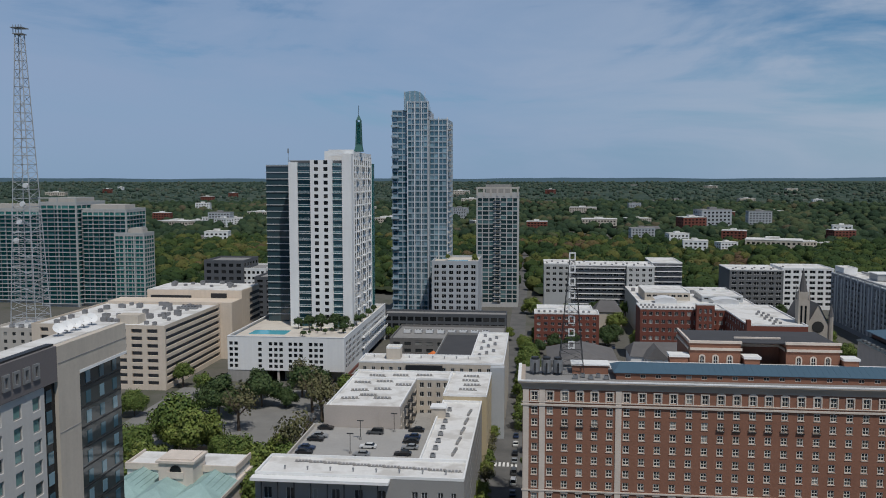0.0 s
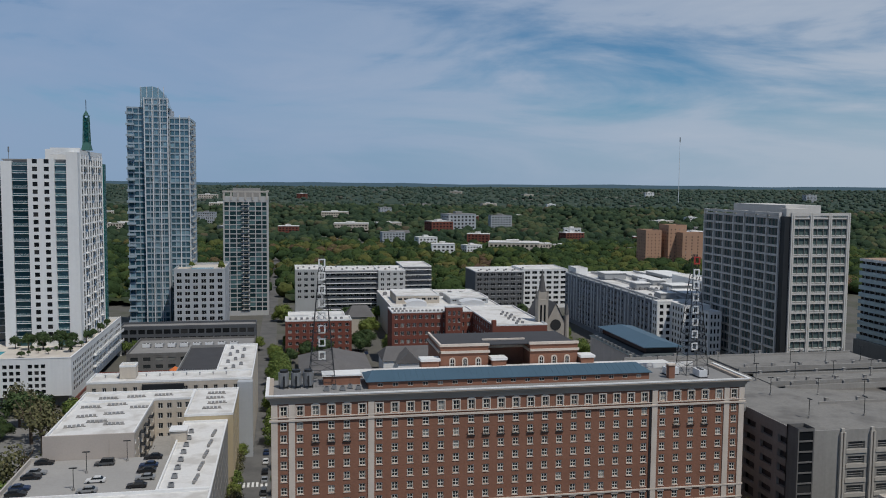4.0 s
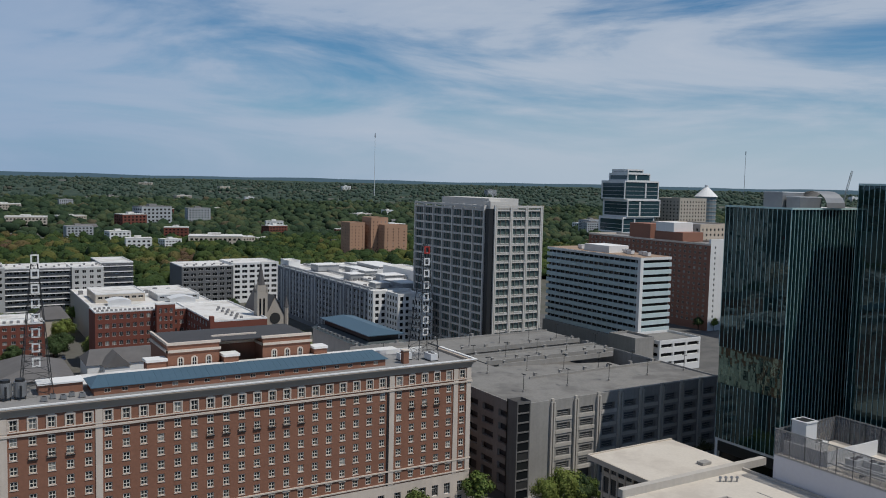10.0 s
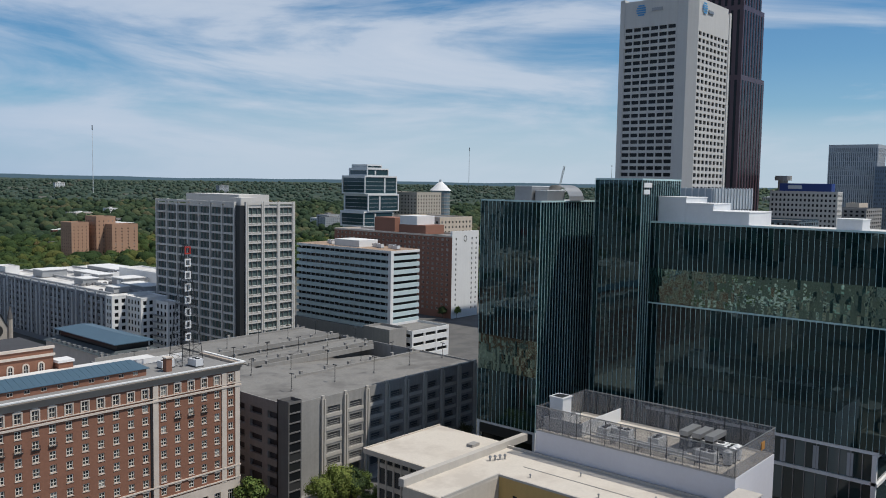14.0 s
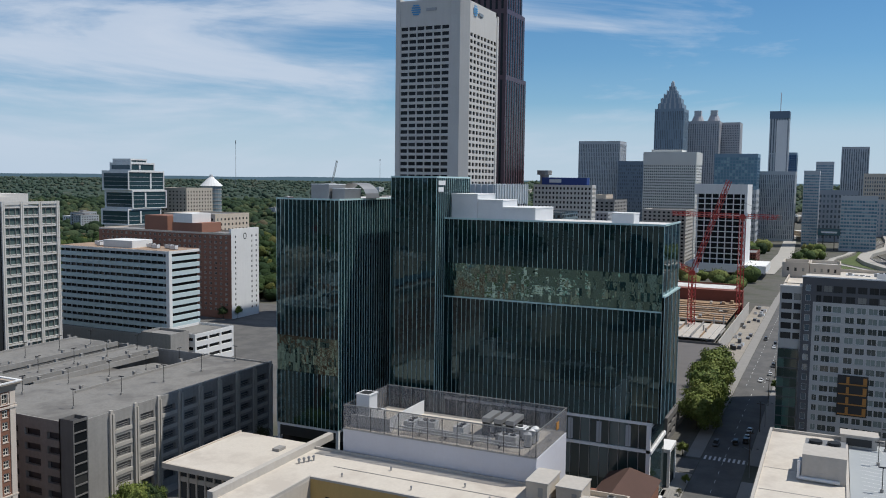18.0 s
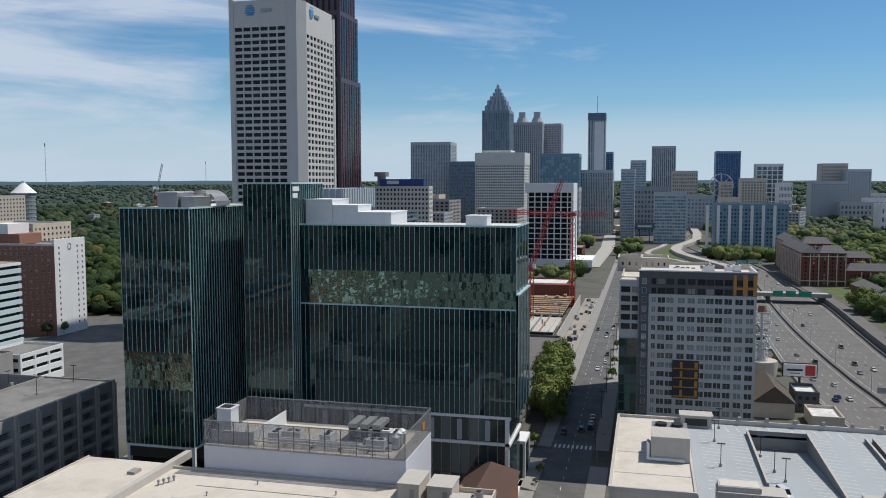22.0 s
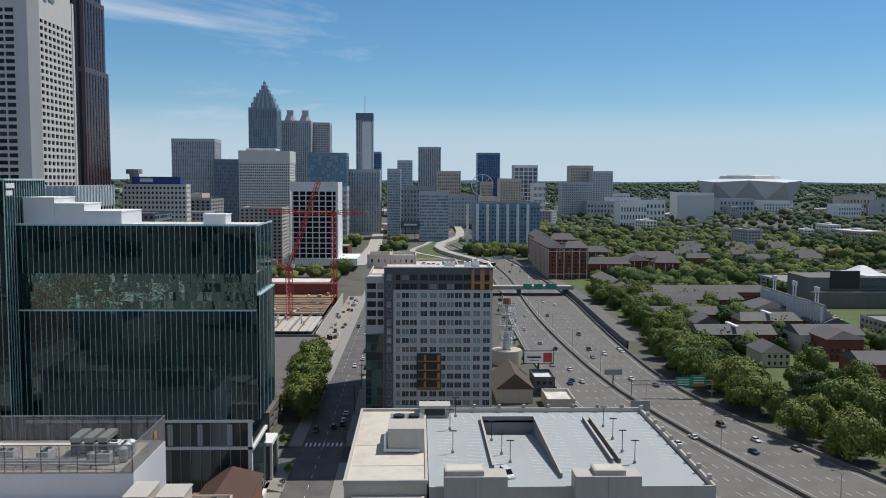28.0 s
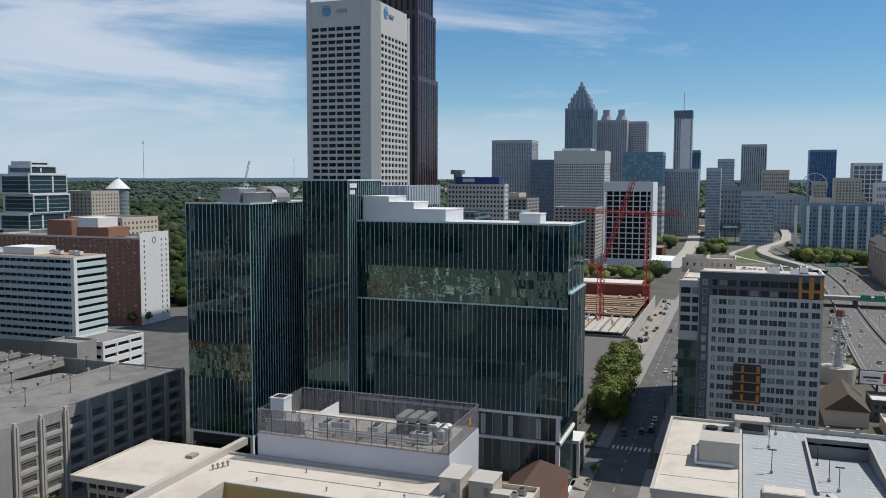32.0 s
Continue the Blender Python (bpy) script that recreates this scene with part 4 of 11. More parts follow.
for k in range(3):
    POLE(126, 240 + 17 * k, DZ)
stair = thing("stair_tower", "dark glazed stair tower at the deck corner", "stair tower", (132, 199, 0))
sm = Mesh()
facade(sm, Vector((129.3, 198.6, 0)), u, n, 4.6, 0, 28.6, [(0.3, 4.3)], spread(0.5, 28, 10, 0.86), 0.2)
facade(sm, Vector((129.3, 203.6, 0)), us, ns, 5.0, 0, 28.6, [], [])
facade(sm, Vector((133.9, 198.6, 0)), *SIDES["+x"], 5.0, 0, 28.6, [], [])
sm.box(129.3, 133.9, 203.2, 203.6, 0, 28.6)
part("wall", sm, CONCRETE_DARK, stair)
for k in range(10):
    part("pane", Mesh().box(129.6, 133.6, 198.8, 198.86, 0.65 + 2.75 * k, 3.0 + 2.75 * k), PANE_DARK, stair)
part("roof", Mesh().box(129.5, 133.7, 198.9, 203.1, 27.4, 27.7), ROOF_DARK, stair)

# ---- concrete grid office tower ----
GRID = material("grey_precast", (0.58, 0.56, 0.525), 0.85, var=0.08, size=9, grain=0.07, streak=0.08)
tower = thing("grid_office_tower", "concrete grid office tower with dark glass", "office tower", (225, 367, 0))
TX0, TX1, TY0, TY1 = 207, 240, 332, 402
cx0 = Mesh()
cx0.box(TX0 + 3.2, TX1 - 0.9, TY0 + 0.9, TY1 - 0.4, 0, 76)
GRID_GLASS = glass("green_grey_glass", (0.014, 0.028, 0.030), (0.10, 0.14, 0.135), 0.25, 0.06, 0.5)
part("glass_core", cx0, GRID_GLASS, tower)
part("corner_recess", Mesh().box(TX0 + 2.6, TX0 + 6.0, TY0 + 0.8, TY0 + 4.0, 0, 77.4), METAL_DARK, tower)
floors = [11.5 + 4.05 * k for k in range(17)]
# broad piers, thin mullions and bands, west face then north face
for k in range(4):
    xk = 212.6 + (TX1 - 213.6) / 3 * k
    part("pier", Mesh().box(xk - 0.25, xk + 0.4, TY0, TY0 + 1.2, 0, 79), GRID, tower)
    part("pier", Mesh().box(xk + 0.6, xk + 1.25, TY0, TY0 + 1.2, 0, 79), GRID, tower)
for k in range(8):
    yk = TY0 + 4.2 + (TY1 - TY0 - 5.2) / 7 * k
    part("pier", Mesh().box(TX0 + 2.0, TX0 + 3.4, yk, yk + 1.0, 0, 79), GRID, tower)
for z in floors:
    part("spandrel", Mesh().box(213.9, TX1 - 1.3, TY0 + 0.3, TY0 + 1.0, z, z + 0.7).box(213.9, TX1 - 1.3, TY0 + 0.45, TY0 + 1.0, z + 0.9, z + 1.25), GRID, tower)
    part("spandrel", Mesh().box(TX0 + 2.3, TX0 + 3.3, TY0 + 5.2, TY1 - 1, z, z + 0.95), GRID, tower)
for k in range(3):
    for j in (1, 2):
        xk = 213.1 + (TX1 - 213.6) / 3 * (k + j / 3)
        part("mullion", Mesh().box(xk - 0.07, xk + 0.07, TY0 + 0.4, TY0 + 0.95, 10, 76), CONCRETE, tower)
for k in range(7):
    for j in (1, 2):
        yk = TY0 + 4.7 + (TY1 - TY0 - 5.2) / 7 * (k + j / 3)
        part("mullion", Mesh().box(TX0 + 2.5, TX0 + 3.3, yk - 0.07, yk + 0.07, 10, 76), CONCRETE, tower)
part("crown_beam", Mesh().box(212.6, TX1, TY0 + 0.1, TY0 + 1.1, 77.8, 78.9), GRID, tower)
part("crown_beam", Mesh().box(TX0 + 2.1, TX0 + 3.2, TY0 + 4.3, TY1, 77.8, 78.9), GRID, tower)
part("roof", Mesh().box(TX0 + 3.3, TX1 - 0.6, TY0 + 1.3, TY1 - 0.5, 76.0, 76.5), ROOF_GREY, tower)
part("plant_room", Mesh().box(TX0 + 8, TX1 - 8, TY0 + 9, TY1 - 18, 76.5, 82), GRID, tower)
part("plant_room", Mesh().box(TX0 + 4, TX0 + 14, TY0 + 2, TY0 + 9, 76.5, 80.8), GRID, tower)
part("base_arcade", Mesh().box(TX0 + 2.2, TX1 + 0.2, TY0 - 0.2, TY0 + 0.5, 9.2, 10.6).box(TX0 + 1.9, TX0 + 3.2, TY0 + 4, TY1, 9.2, 10.6), GRID, tower)

# ---- white banded office block ----
BAND = material("cool_white_panel", (0.50, 0.60, 0.615), 0.7, var=0.06, size=10, grain=0.04, streak=0.05)
band = thing("banded_office_block", "white banded office block with ribbon windows", "office building", (308, 362, 0))
part("glass_core", Mesh().box(298, 318.3, 325, 399, 0, 51.6), PANE_DARK, band)
for k in range(11):
    z = 11.0 + 3.72 * k
    part("spandrel_band", Mesh().box(297, 319, 324, 400, z, z + 2.15), BAND, band)
part("wall", Mesh().box(297.0, 319, 324, 400, 51.9, 53.2).box(296.9, 299, 323.9, 326, 10, 52), WHITE, band)
for k in range(18):
    part("mullion", Mesh().box(297.2, 297.9, 327.8 + 4 * k, 328.0 + 4 * k, 11, 52), GREY_PANEL, band)
part("roof", Mesh().box(297.5, 318.5, 324.5, 399.5, 53.2, 53.35), material("rust_roof", (0.34, 0.24, 0.17), 0.9, var=0.2, size=8, grain=0.1), band)
part("plant_room", Mesh().box(301, 315, 352, 372, 53.35, 57), WHITE, band)
part("podium", Mesh().box(296, 320, 323, 401, 0, 10.8), CONCRETE, band)
for k in range(4):
    BIG_AC(307 + (k % 2) * 3, 330 + 6 * k, 53.35, 90)
BIG_AC(305, 378, 53.35), BIG_AC(310, 385, 53.35)

# ---- brick slab with the white end ----
BRICK_SLAB = material("brown_brick", (0.27, 0.13, 0.09), 0.9, var=0.10, size=14, grain=0.12)
slab = building("brick_slab_hotel", "tall red brick slab building with white end wall", 404, 431, 373, 487, 0, 54.5,
                {"-x": (26, 15, 0.48, 0.5, 4, 53.5, 2, 2)}, BRICK_SLAB, ROOF_GREY, PANE, STONE, "sash", limit=80, cap=STONE)
sw = Mesh()
hs = facade(sw, Vector((403.6, 372.6, 0)), u, n, 27.8, 0, 57.5, [(3.5, 4.7), (20, 21.2), (24.5, 25.7)], spread(4, 54, 15, 0.42), 0.25)
windows(slab, hs, u, n, "plain", (PANE, METAL_DARK), name="end_window")
part("end_wall", sw, WHITE, slab, "white painted end wall")
part("end_wall_return", Mesh().box(403.6, 431.4, 372.62, 374.2, 54.7, 57.5), WHITE, slab)
ringm = Mesh()
for k in range(16):
    a0, a1 = 2 * math.pi * k / 16, 2 * math.pi * (k + 1) / 16
    ringm.face([(417 + 1.7 * math.cos(a0), 372.5, 52.5 + 2.1 * math.sin(a0)), (417 + 1.7 * math.cos(a1), 372.5, 52.5 + 2.1 * math.sin(a1)), (417 + 1.25 * math.cos(a1), 372.5, 52.5 + 1.6 * math.sin(a1)), (417 + 1.25 * math.cos(a0), 372.5, 52.5 + 1.6 * math.sin(a0))])
part("ring_emblem", ringm, METAL_DARK, slab)
part("roof_block", Mesh().box(408, 427, 400, 425, 53.9, 60), BRICK_SLAB, slab)
part("roof_block", Mesh().box(409, 426, 430, 450, 53.9, 64), BRICK_SLAB, slab)
part("roof_block_white", Mesh().box(408, 426, 408, 424, 60, 66), WHITE, slab)

# low white deck before the slab
building("low_white_garage", "low white parking structure with open bands", 288, 316, 300, 322, 0, 15.5, {"-y": (3, 3, 0.9, 0.4, 2, 15), "-x": (1, 3, 0.94, 0.4, 2, 15)}, WHITE, DECK, PANE_DARK, depth=1.0)
building("grey_service_block", "plain grey concrete service block", 274, 286, 302, 320, 0, 17.5, {}, CONCRETE, ROOF_GREY)

# ---- stacked glass tower and its neighbours, farther out ----
stk = thing("stacked_glass_tower", "stacked glass office tower with white framed boxes", "office tower", (600, 670, 0))
STACK_GLASS = glass("dark_blue_glass", (0.022, 0.055, 0.068), (0.09, 0.16, 0.18), 0.3, 0.05, 0.7)
for x0, x1, y0, z0, z1 in ((594, 640, 652, 0, 42), (590, 634, 650, 42, 58), (595, 641, 649, 58, 76), (592, 640, 651, 76, 95), (602, 634, 658, 95, 103), (606, 628, 662, 103, 107)):
    part("glass_box", Mesh().box(x0 + 0.6, x1 - 0.6, y0 + 0.6, 686, z0, z1), STACK_GLASS, stk)
    xm = x0 + (x1 - x0) * (0.36 if int(z0) % 4 else 0.6)
    for bx in ((x0, x1, y0, y0 + 0.9, z1 - 1.5, z1), (x0, x1, y0, y0 + 0.9, z0, z0 + 0.8), (x0, x0 + 1.1, y0, y0 + 0.9, z0 + 0.8, z1 - 1.5), (x1 - 1.1, x1, y0, y0 + 0.9, z0 + 0.8, z1 - 1.5), (xm, xm + 1.6, y0, y0 + 0.9, z0 + 1.4, z1 - 2.4), (x0, x0 + 0.9, y0 + 0.9, 686, z1 - 2.4, z1), (x0, x0 + 0.9, y0 + 0.9, 686, z0, z0 + 1.4), (x0, x0 + 0.9, 684, 686, z0 + 1.4, z1 - 2.4)):
        part("white_edge", Mesh().box(*bx), WHITE, stk)
    for k in range(1, int((z1 - z0) / 4.2)):
        part("floor_band", Mesh().box(x0 + 0.4, x1 - 0.4, y0 + 0.4, 685.8, z0 + 4.2 * k, z0 + 4.2 * k + 0.4), GREY_PANEL, stk)
building("beige_flats", "old beige apartment block with small windows", 660, 700, 640, 690, 0, 78, {"-y": (9, 18, 0.4, 0.45, 8, 76), "-x": (10, 18, 0.4, 0.45, 8, 76)}, BEIGE, joined=True)
rt = thing("round_turret_tower", "round glass tower with white conical roof", "tower", (716, 655, 0))
part("shaft", Mesh().tube((716, 655, 0), (716, 655, 80), 11, 20), PANE_GREY, rt)
for k in range(18):
    part("floor_ring", Mesh().tube((716, 655, 6 + 4.1 * k), (716, 655, 7 + 4.1 * k), 11.3, 20), CONCRETE, rt)
part("cone_roof", Mesh().tube((716, 655, 80), (716, 655, 90), 12.5, 20, 2.2), WHITE, rt)
part("cupola", Mesh().tube((716, 655, 90), (716, 655, 92.5), 2.0, 12), WHITE, rt)
building("brick_hostel", "brown brick block with stepped top", 480, 520, 450, 500, 0, 62, {"-x": (10, 14, 0.4, 0.45, 5, 60), "-y": (9, 14, 0.4, 0.45, 5, 60)}, TAN, joined=True)
# orange brick towers
for x0, x1, y0, y1, z1 in ((405, 424, 905, 930, 40), (430, 452, 900, 925, 46), (440, 470, 885, 905, 38)):
    building("orange_brick_tower", "orange brick apartment tower with few windows", x0, x1, y0, y1, 0, z1, {"-y": (4, 9, 0.2, 0.4, 4, z1 - 3), "-x": (5, 9, 0.3, 0.4, 4, z1 - 3)}, BRICK_ORANGE, joined=True, group="orange brick towers")

# ---- dark glass tower ----
gt = thing("dark_glass_tower", "dark glass office tower with vertical metal fins", "office tower", (215, 125, 0))
FIN = material("fin_metal", (0.44, 0.60, 0.60), 0.4, 0.0, var=0.08, size=6, grain=0.04)


def curtain(side, x0, x1, y0, y1, z0, z1, pitch=1.3, fins=True, storey=4.0, tilt=0.0, skew=0.006, pane_=None):
    """A sheet of many panes, each a hair out of true, with fins between the bays."""
    u_, n_ = SIDES[side]
    o_ = corner(side, x0, x1, y0, y1)
    length = (x1 - x0) if side in ("-y", "+y") else (y1 - y0)
    nb_ = max(1, round(length / pitch))
    nf = max(1, round((z1 - z0) / storey))
    me = Mesh()
    for i in range(nb_):
        for j in range(nf):
            a0, a1 = length * i / nb_, length * (i + 1) / nb_
            b0, b1 = z0 + (z1 - z0) * j / nf, z0 + (z1 - z0) * (j + 1) / nf
            d = [random.uniform(-skew, skew) for _ in range(3)]
            pts = []
            for a, b, e in ((a0, b0, d[0]), (a1, b0, d[1]), (a1, b1, d[1] + d[2] - d[0]), (a0, b1, d[2])):
                pts.append(o_ + u_ * a + Vector((0, 0, b)) + n_ * (e - 0.02 - tilt * (z1 - b)))
            me.face(pts)
    part("curtain_wall", me, pane_ or PANE_TOWER, gt, kind="stuff")
    if fins:
        data = Mesh().box(-0.04, 0.04, -0.16, 0, 0, z1 - z0).data("fin", FIN)
        turn_ = Matrix((u_, -n_, Vector((0, 0, 1)))).transposed().to_4x4()
        for i in range(nb_ + 1):
            ob = new("fin", data)
            ob.parent, ob.matrix_parent_inverse = gt, undo(gt)
            ob.matrix_basis = Matrix.Translation(o_ + u_ * (length * i / nb_) + Vector((0, 0, z0))) @ turn_


part("dark_core", Mesh().box(183.3, 234.7, 154.5, 175.2, 14, 83.9).box(199.3, 222.7, 131.8, 146.1, 14, 90.5).box(216.3, 228, 146.1, 154.4, 14, 83.4).box(205.3, 227.7, 68.3, 131.7, 25.6, 78.6), METAL_DARK, gt)
curtain("-x", 183, 235, 154.2, 175.5, 44.2, 84.2, pitch=1.45)
curtain("-x", 183, 235, 154.2, 175.5, 33.6, 44.2, pitch=0.8, fins=False, tilt=0.01, skew=0.035, storey=2.5, pane_=PANE_BAND)
curtain("-x", 183, 235, 154.2, 175.5, 17.8, 33.6, pitch=1.45)
curtain("-y", 183, 216, 154.2, 175.5, 17.8, 84.2, pitch=1.45)
curtain("-x", 216, 228, 146.2, 154.2, 14, 84.0, pitch=2.6)
curtain("-x", 199, 223, 131.5, 146.2, 14, 91, pitch=1.45)
curtain("-y", 199, 223, 131.5, 146.2, 14, 91, pitch=1.45)
curtain("-x", 205, 228, 68, 131.5, 66, 79, pitch=1.45)
curtain("-x", 205, 228, 68, 131.5, 56, 66, pitch=0.8, fins=False, tilt=0.01, skew=0.035, storey=2.5, pane_=PANE_BAND)
curtain("-x", 205, 228, 68, 131.5, 26, 56, pitch=1.45)
curtain("-y", 205, 228, 68, 131.5, 60, 79, pitch=5.5)
curtain("-y", 205, 228, 67.4, 131.5, 26, 60, pitch=5.5)
part("core_end", Mesh().box(227.75, 228, 68.05, 131.5, 26, 78.6), METAL_DARK, gt)
part("roof_edge", Mesh().box(182.8, 216, 153.9, 154.2, 84.0, 84.5).box(182.8, 183.1, 154.2, 175.6, 84.0, 84.5).box(198.8, 223, 131.2, 131.5, 90.7, 91.2).box(198.8, 199.1, 131.5, 146.2, 90.7, 91.2), FIN, gt)
part("roof_edge", Mesh().box(204.8, 228.2, 67.7, 68.0, 78.8, 79.3).box(204.8, 205.1, 68.0, 131.5, 78.8, 79.3).box(204.8, 205.1, 68, 131.5, 55.8, 56.2).box(204.8, 228.1, 67.1, 68, 60.02, 60.4), FIN, gt)
part("roof", Mesh().box(183.4, 234.6, 154.6, 175, 83.91, 84.1).box(205.4, 227.6, 68.4, 131.4, 78.61, 78.8), ROOF_WHITE, gt)
# the base: clear glass with white frames
BASE_GLASS = glass("base_glass", (0.022, 0.040, 0.040), (0.10, 0.14, 0.14), 0.35, 0.06, 0.6)
bg_ = Mesh()
for k in range(22):
    for z0, z1 in ((0.2, 8.6), (8.7, 17.4), (18.3, 25.05)):
        bg_.face([(205.6, 72.9 + 2.7 * k, z0), (205.6, 70.2 + 2.7 * k, z0), (205.6, 70.2 + 2.7 * k, z1), (205.6, 72.9 + 2.7 * k, z1)])
part("base_glass", bg_, BASE_GLASS, gt, kind="stuff")
part("base_core", Mesh().box(205.9, 226, 70.6, 131, 0, 25.0), METAL_DARK, gt)
part("base_glass", Mesh().box(184.2, 234, 155.4, 174.6, 0, 17.0), PANE_DARK, gt)
for z0 in (25.1, 17.5):
    part("white_band", Mesh().box(205.0, 226.4, 69.8, 131, z0, z0 + 0.8), WHITE, gt)
part("white_band", Mesh().box(183.2, 235, 154.3, 175.6, 17.01, 17.75).box(183.2, 184.1, 174.7, 175.6, 0, 17.0).box(183.2, 184.1, 154.3, 155.2, 0, 17.0), WHITE, gt)
for k in range(22):
    part("base_mullion", Mesh().box(205.3, 205.58, 73 + 2.7 * k, 73.18 + 2.7 * k, 0, 25.0), METAL, gt)
for k in range(7):
    part("inner_blind", Mesh().box(205.4, 205.55, 75.2 + 8.1 * k, 76.6 + 8.1 * k, 18.6, 24.4), GREY_PANEL, gt)
part("corner_column", Mesh().box(205.0, 206.1, 69.8, 70.9, 0, 25.0), WHITE, gt)
por = Mesh().box(229.6, 230.4, 68.6, 69.4, 0, 11.6).box(229.6, 230.4, 74.8, 75.6, 0, 11.6).box(229.6, 230.4, 69.4, 74.8, 10.6, 11.6).box(230.4, 240, 68.6, 69.2, 10.6, 11.6).box(239.2, 240, 68.6, 69.2, 0, 10.6).box(230.4, 240, 69.2, 75.6, 11.0, 11.6)
part("entrance_portal", por, WHITE, gt, "white framed entrance portal")
part("portal_side_glass", Mesh().box(230.0, 230.15, 69.4, 74.8, 0.2, 10.6), BASE_GLASS, gt)
part("portal_glass", Mesh().box(230.4, 239.2, 68.9, 69.05, 0.2, 10.6), BASE_GLASS, gt)
for k in range(3):
    part("portal_mullion", Mesh().box(232.6 + 2.2 * k, 232.75 + 2.2 * k, 68.75, 68.89, 0.2, 10.6), METAL_DARK, gt)
part("white_flank", Mesh().box(214, 224.5, 68.6, 69.6, 0, 1.2).box(205.0, 226.2, 69.4, 69.75, 24.8, 25.9).box(205.0, 226.2, 69.4, 69.75, 17.3, 18.2), WHITE, gt)
part("flank_glass", Mesh().box(206.2, 226, 69.9, 70.3, 0.2, 24.7), BASE_GLASS, gt)
for k in range(6):
    part("step", Mesh().box(219 + 0.1 * k, 226, 65.0 + 0.9 * k - 0.9, 65.9 + 0.9 * k - 0.9, 0.1, 0.35 + 0.17 * k), PAVING, gt)
for x0, x1, y0, y1, z1 in ((208, 222, 122.5, 130.8, 86.0), (208, 220, 114.6, 122.4, 84.4), (207.5, 224, 104.5, 114.5, 82.4), (209, 216, 77, 83, 81.6)):
    rb = thing("roof_screen_box", "white metal plant enclosure on the tower roof", "plant enclosure", (x0, y0, 78.8), "roof enclosures")
    part("panel", Mesh().box(x0, x1, y0, y1, 78.8, z1), METAL_WHITE, rb)
    part("cap", Mesh().box(x0 - 0.15, x1 + 0.15, y0 - 0.15, y1 + 0.15, z1, z1 + 0.25), WHITE, rb)
for x0, y0, z1 in ((186, 159.5, 88.4), (187, 152.8 + 2.0, 87.2)):
    rb = thing("roof_screen_box", "grey metal plant enclosure on the tower roof", "plant enclosure", (x0, y0, 84.1), "roof enclosures")
    part("panel", Mesh().box(x0, x0 + 9, y0, y0 + (6 if y0 > 158 else 4.2), 84.1, z1), METAL, rb)
    part("cap", Mesh().box(x0 - 0.1, x0 + 9.1, y0 - 0.1, y0 + (6.1 if y0 > 158 else 4.3), z1, z1 + 0.2), METAL_WHITE, rb)
arc = thing("roof_duct", "shiny curved metal roof duct", "duct", (205, 158, 84))
me = Mesh()
for k in range(10):
    a = math.pi * k / 10
    b = math.pi * (k + 1) / 10
    me.face([(196, 158 - 5 * math.cos(a), 84.5 + 4.5 * math.sin(a)), (204, 158 - 5 * math.cos(a), 84.5 + 4.5 * math.sin(a)), (204, 158 - 5 * math.cos(b), 84.5 + 4.5 * math.sin(b)), (196, 158 - 5 * math.cos(b), 84.5 + 4.5 * math.sin(b))])
part("shell", me, METAL, arc)
for k, (z0, w_) in enumerate(((88.7, 4.6), (86.8, 3.4))):
    part("letter_block", Mesh().box(199.6, 199.6 + w_, 131.1, 131.3, z0, z0 + 1.3), WHITE, gt)

# white block with the meshed plant screen
scr = thing("screened_plant_block", "white windowless block with a mesh screened plant deck", "building", (170, 111, 0))
part("wall", Mesh().box(158, 181, 86, 137, 0, 27.6), material("lilac_white_panel", (0.60, 0.60, 0.64), 0.7, var=0.06, size=10, grain=0.04), scr)
part("deck_floor", Mesh().box(158.3, 180.7, 86.3, 136.7, 27.61, 27.9), ROOF_CREAM, scr)
MESHM = bpy.data.materials.new("wire_mesh")
MESHM.use_nodes = True
nt = Tree(MESHM.node_tree)
pr = nt.add("ShaderNodeBsdfPrincipled")
pr.inputs["Base Color"].default_value, pr.inputs["Roughness"].default_value = (0.22, 0.22, 0.23, 1), 0.6
tr = nt.add("ShaderNodeBsdfTransparent")
mx = nt.add("ShaderNodeMixShader", (1, pr.outputs[0]), (2, tr.outputs[0]))
mx.inputs[0].default_value = 0.60
nt.add("ShaderNodeOutputMaterial", (0, mx.outputs[0]))
for a in ((158.0, 158.05, 86, 137), (180.95, 181.0, 86, 137), (158.05, 180.95, 86, 86.05), (158.05, 180.95, 136.95, 137)):
    part("mesh_screen", Mesh().box(*a, 27.9, 33.8), MESHM, scr, "see-through grey mesh screen")
for k in range(14):
    for xk in (158.1, 180.8):
        part("screen_post", Mesh().box(xk, xk + 0.12, 86.2 + 3.9 * k, 86.35 + 3.9 * k, 27.9, 33.9), METAL_DARK, scr)
part("screen_rail", Mesh().box(157.95, 158.15, 86, 137, 33.8, 34.0).box(180.85, 181.05, 86, 137, 33.8, 34.0).box(158, 181, 85.95, 86.15, 33.8, 34.0).box(157.95, 158.1, 86, 137, 27.6, 27.85), METAL, scr)
part("badge", Mesh().box(172, 174, 85.8, 85.93, 30.6, 32.4), ORANGE, scr)
cube = thing("plant_cube", "tall white plant cube with open top", "plant enclosure", (164, 130, 27.9))
part("casing", Mesh().box(162, 166, 131.8, 135.6, 27.9, 35.6), METAL_WHITE, cube)
part("rim", Mesh().box(161.8, 166.2, 131.6, 135.8, 35.6, 35.9), METAL_WHITE, cube)
# a dark sheet over the solid casing draws the shaded inside
part("opening", Mesh().box(162.4, 165.6, 132.2, 135.2, 35.91, 35.95), METAL_DARK, cube)
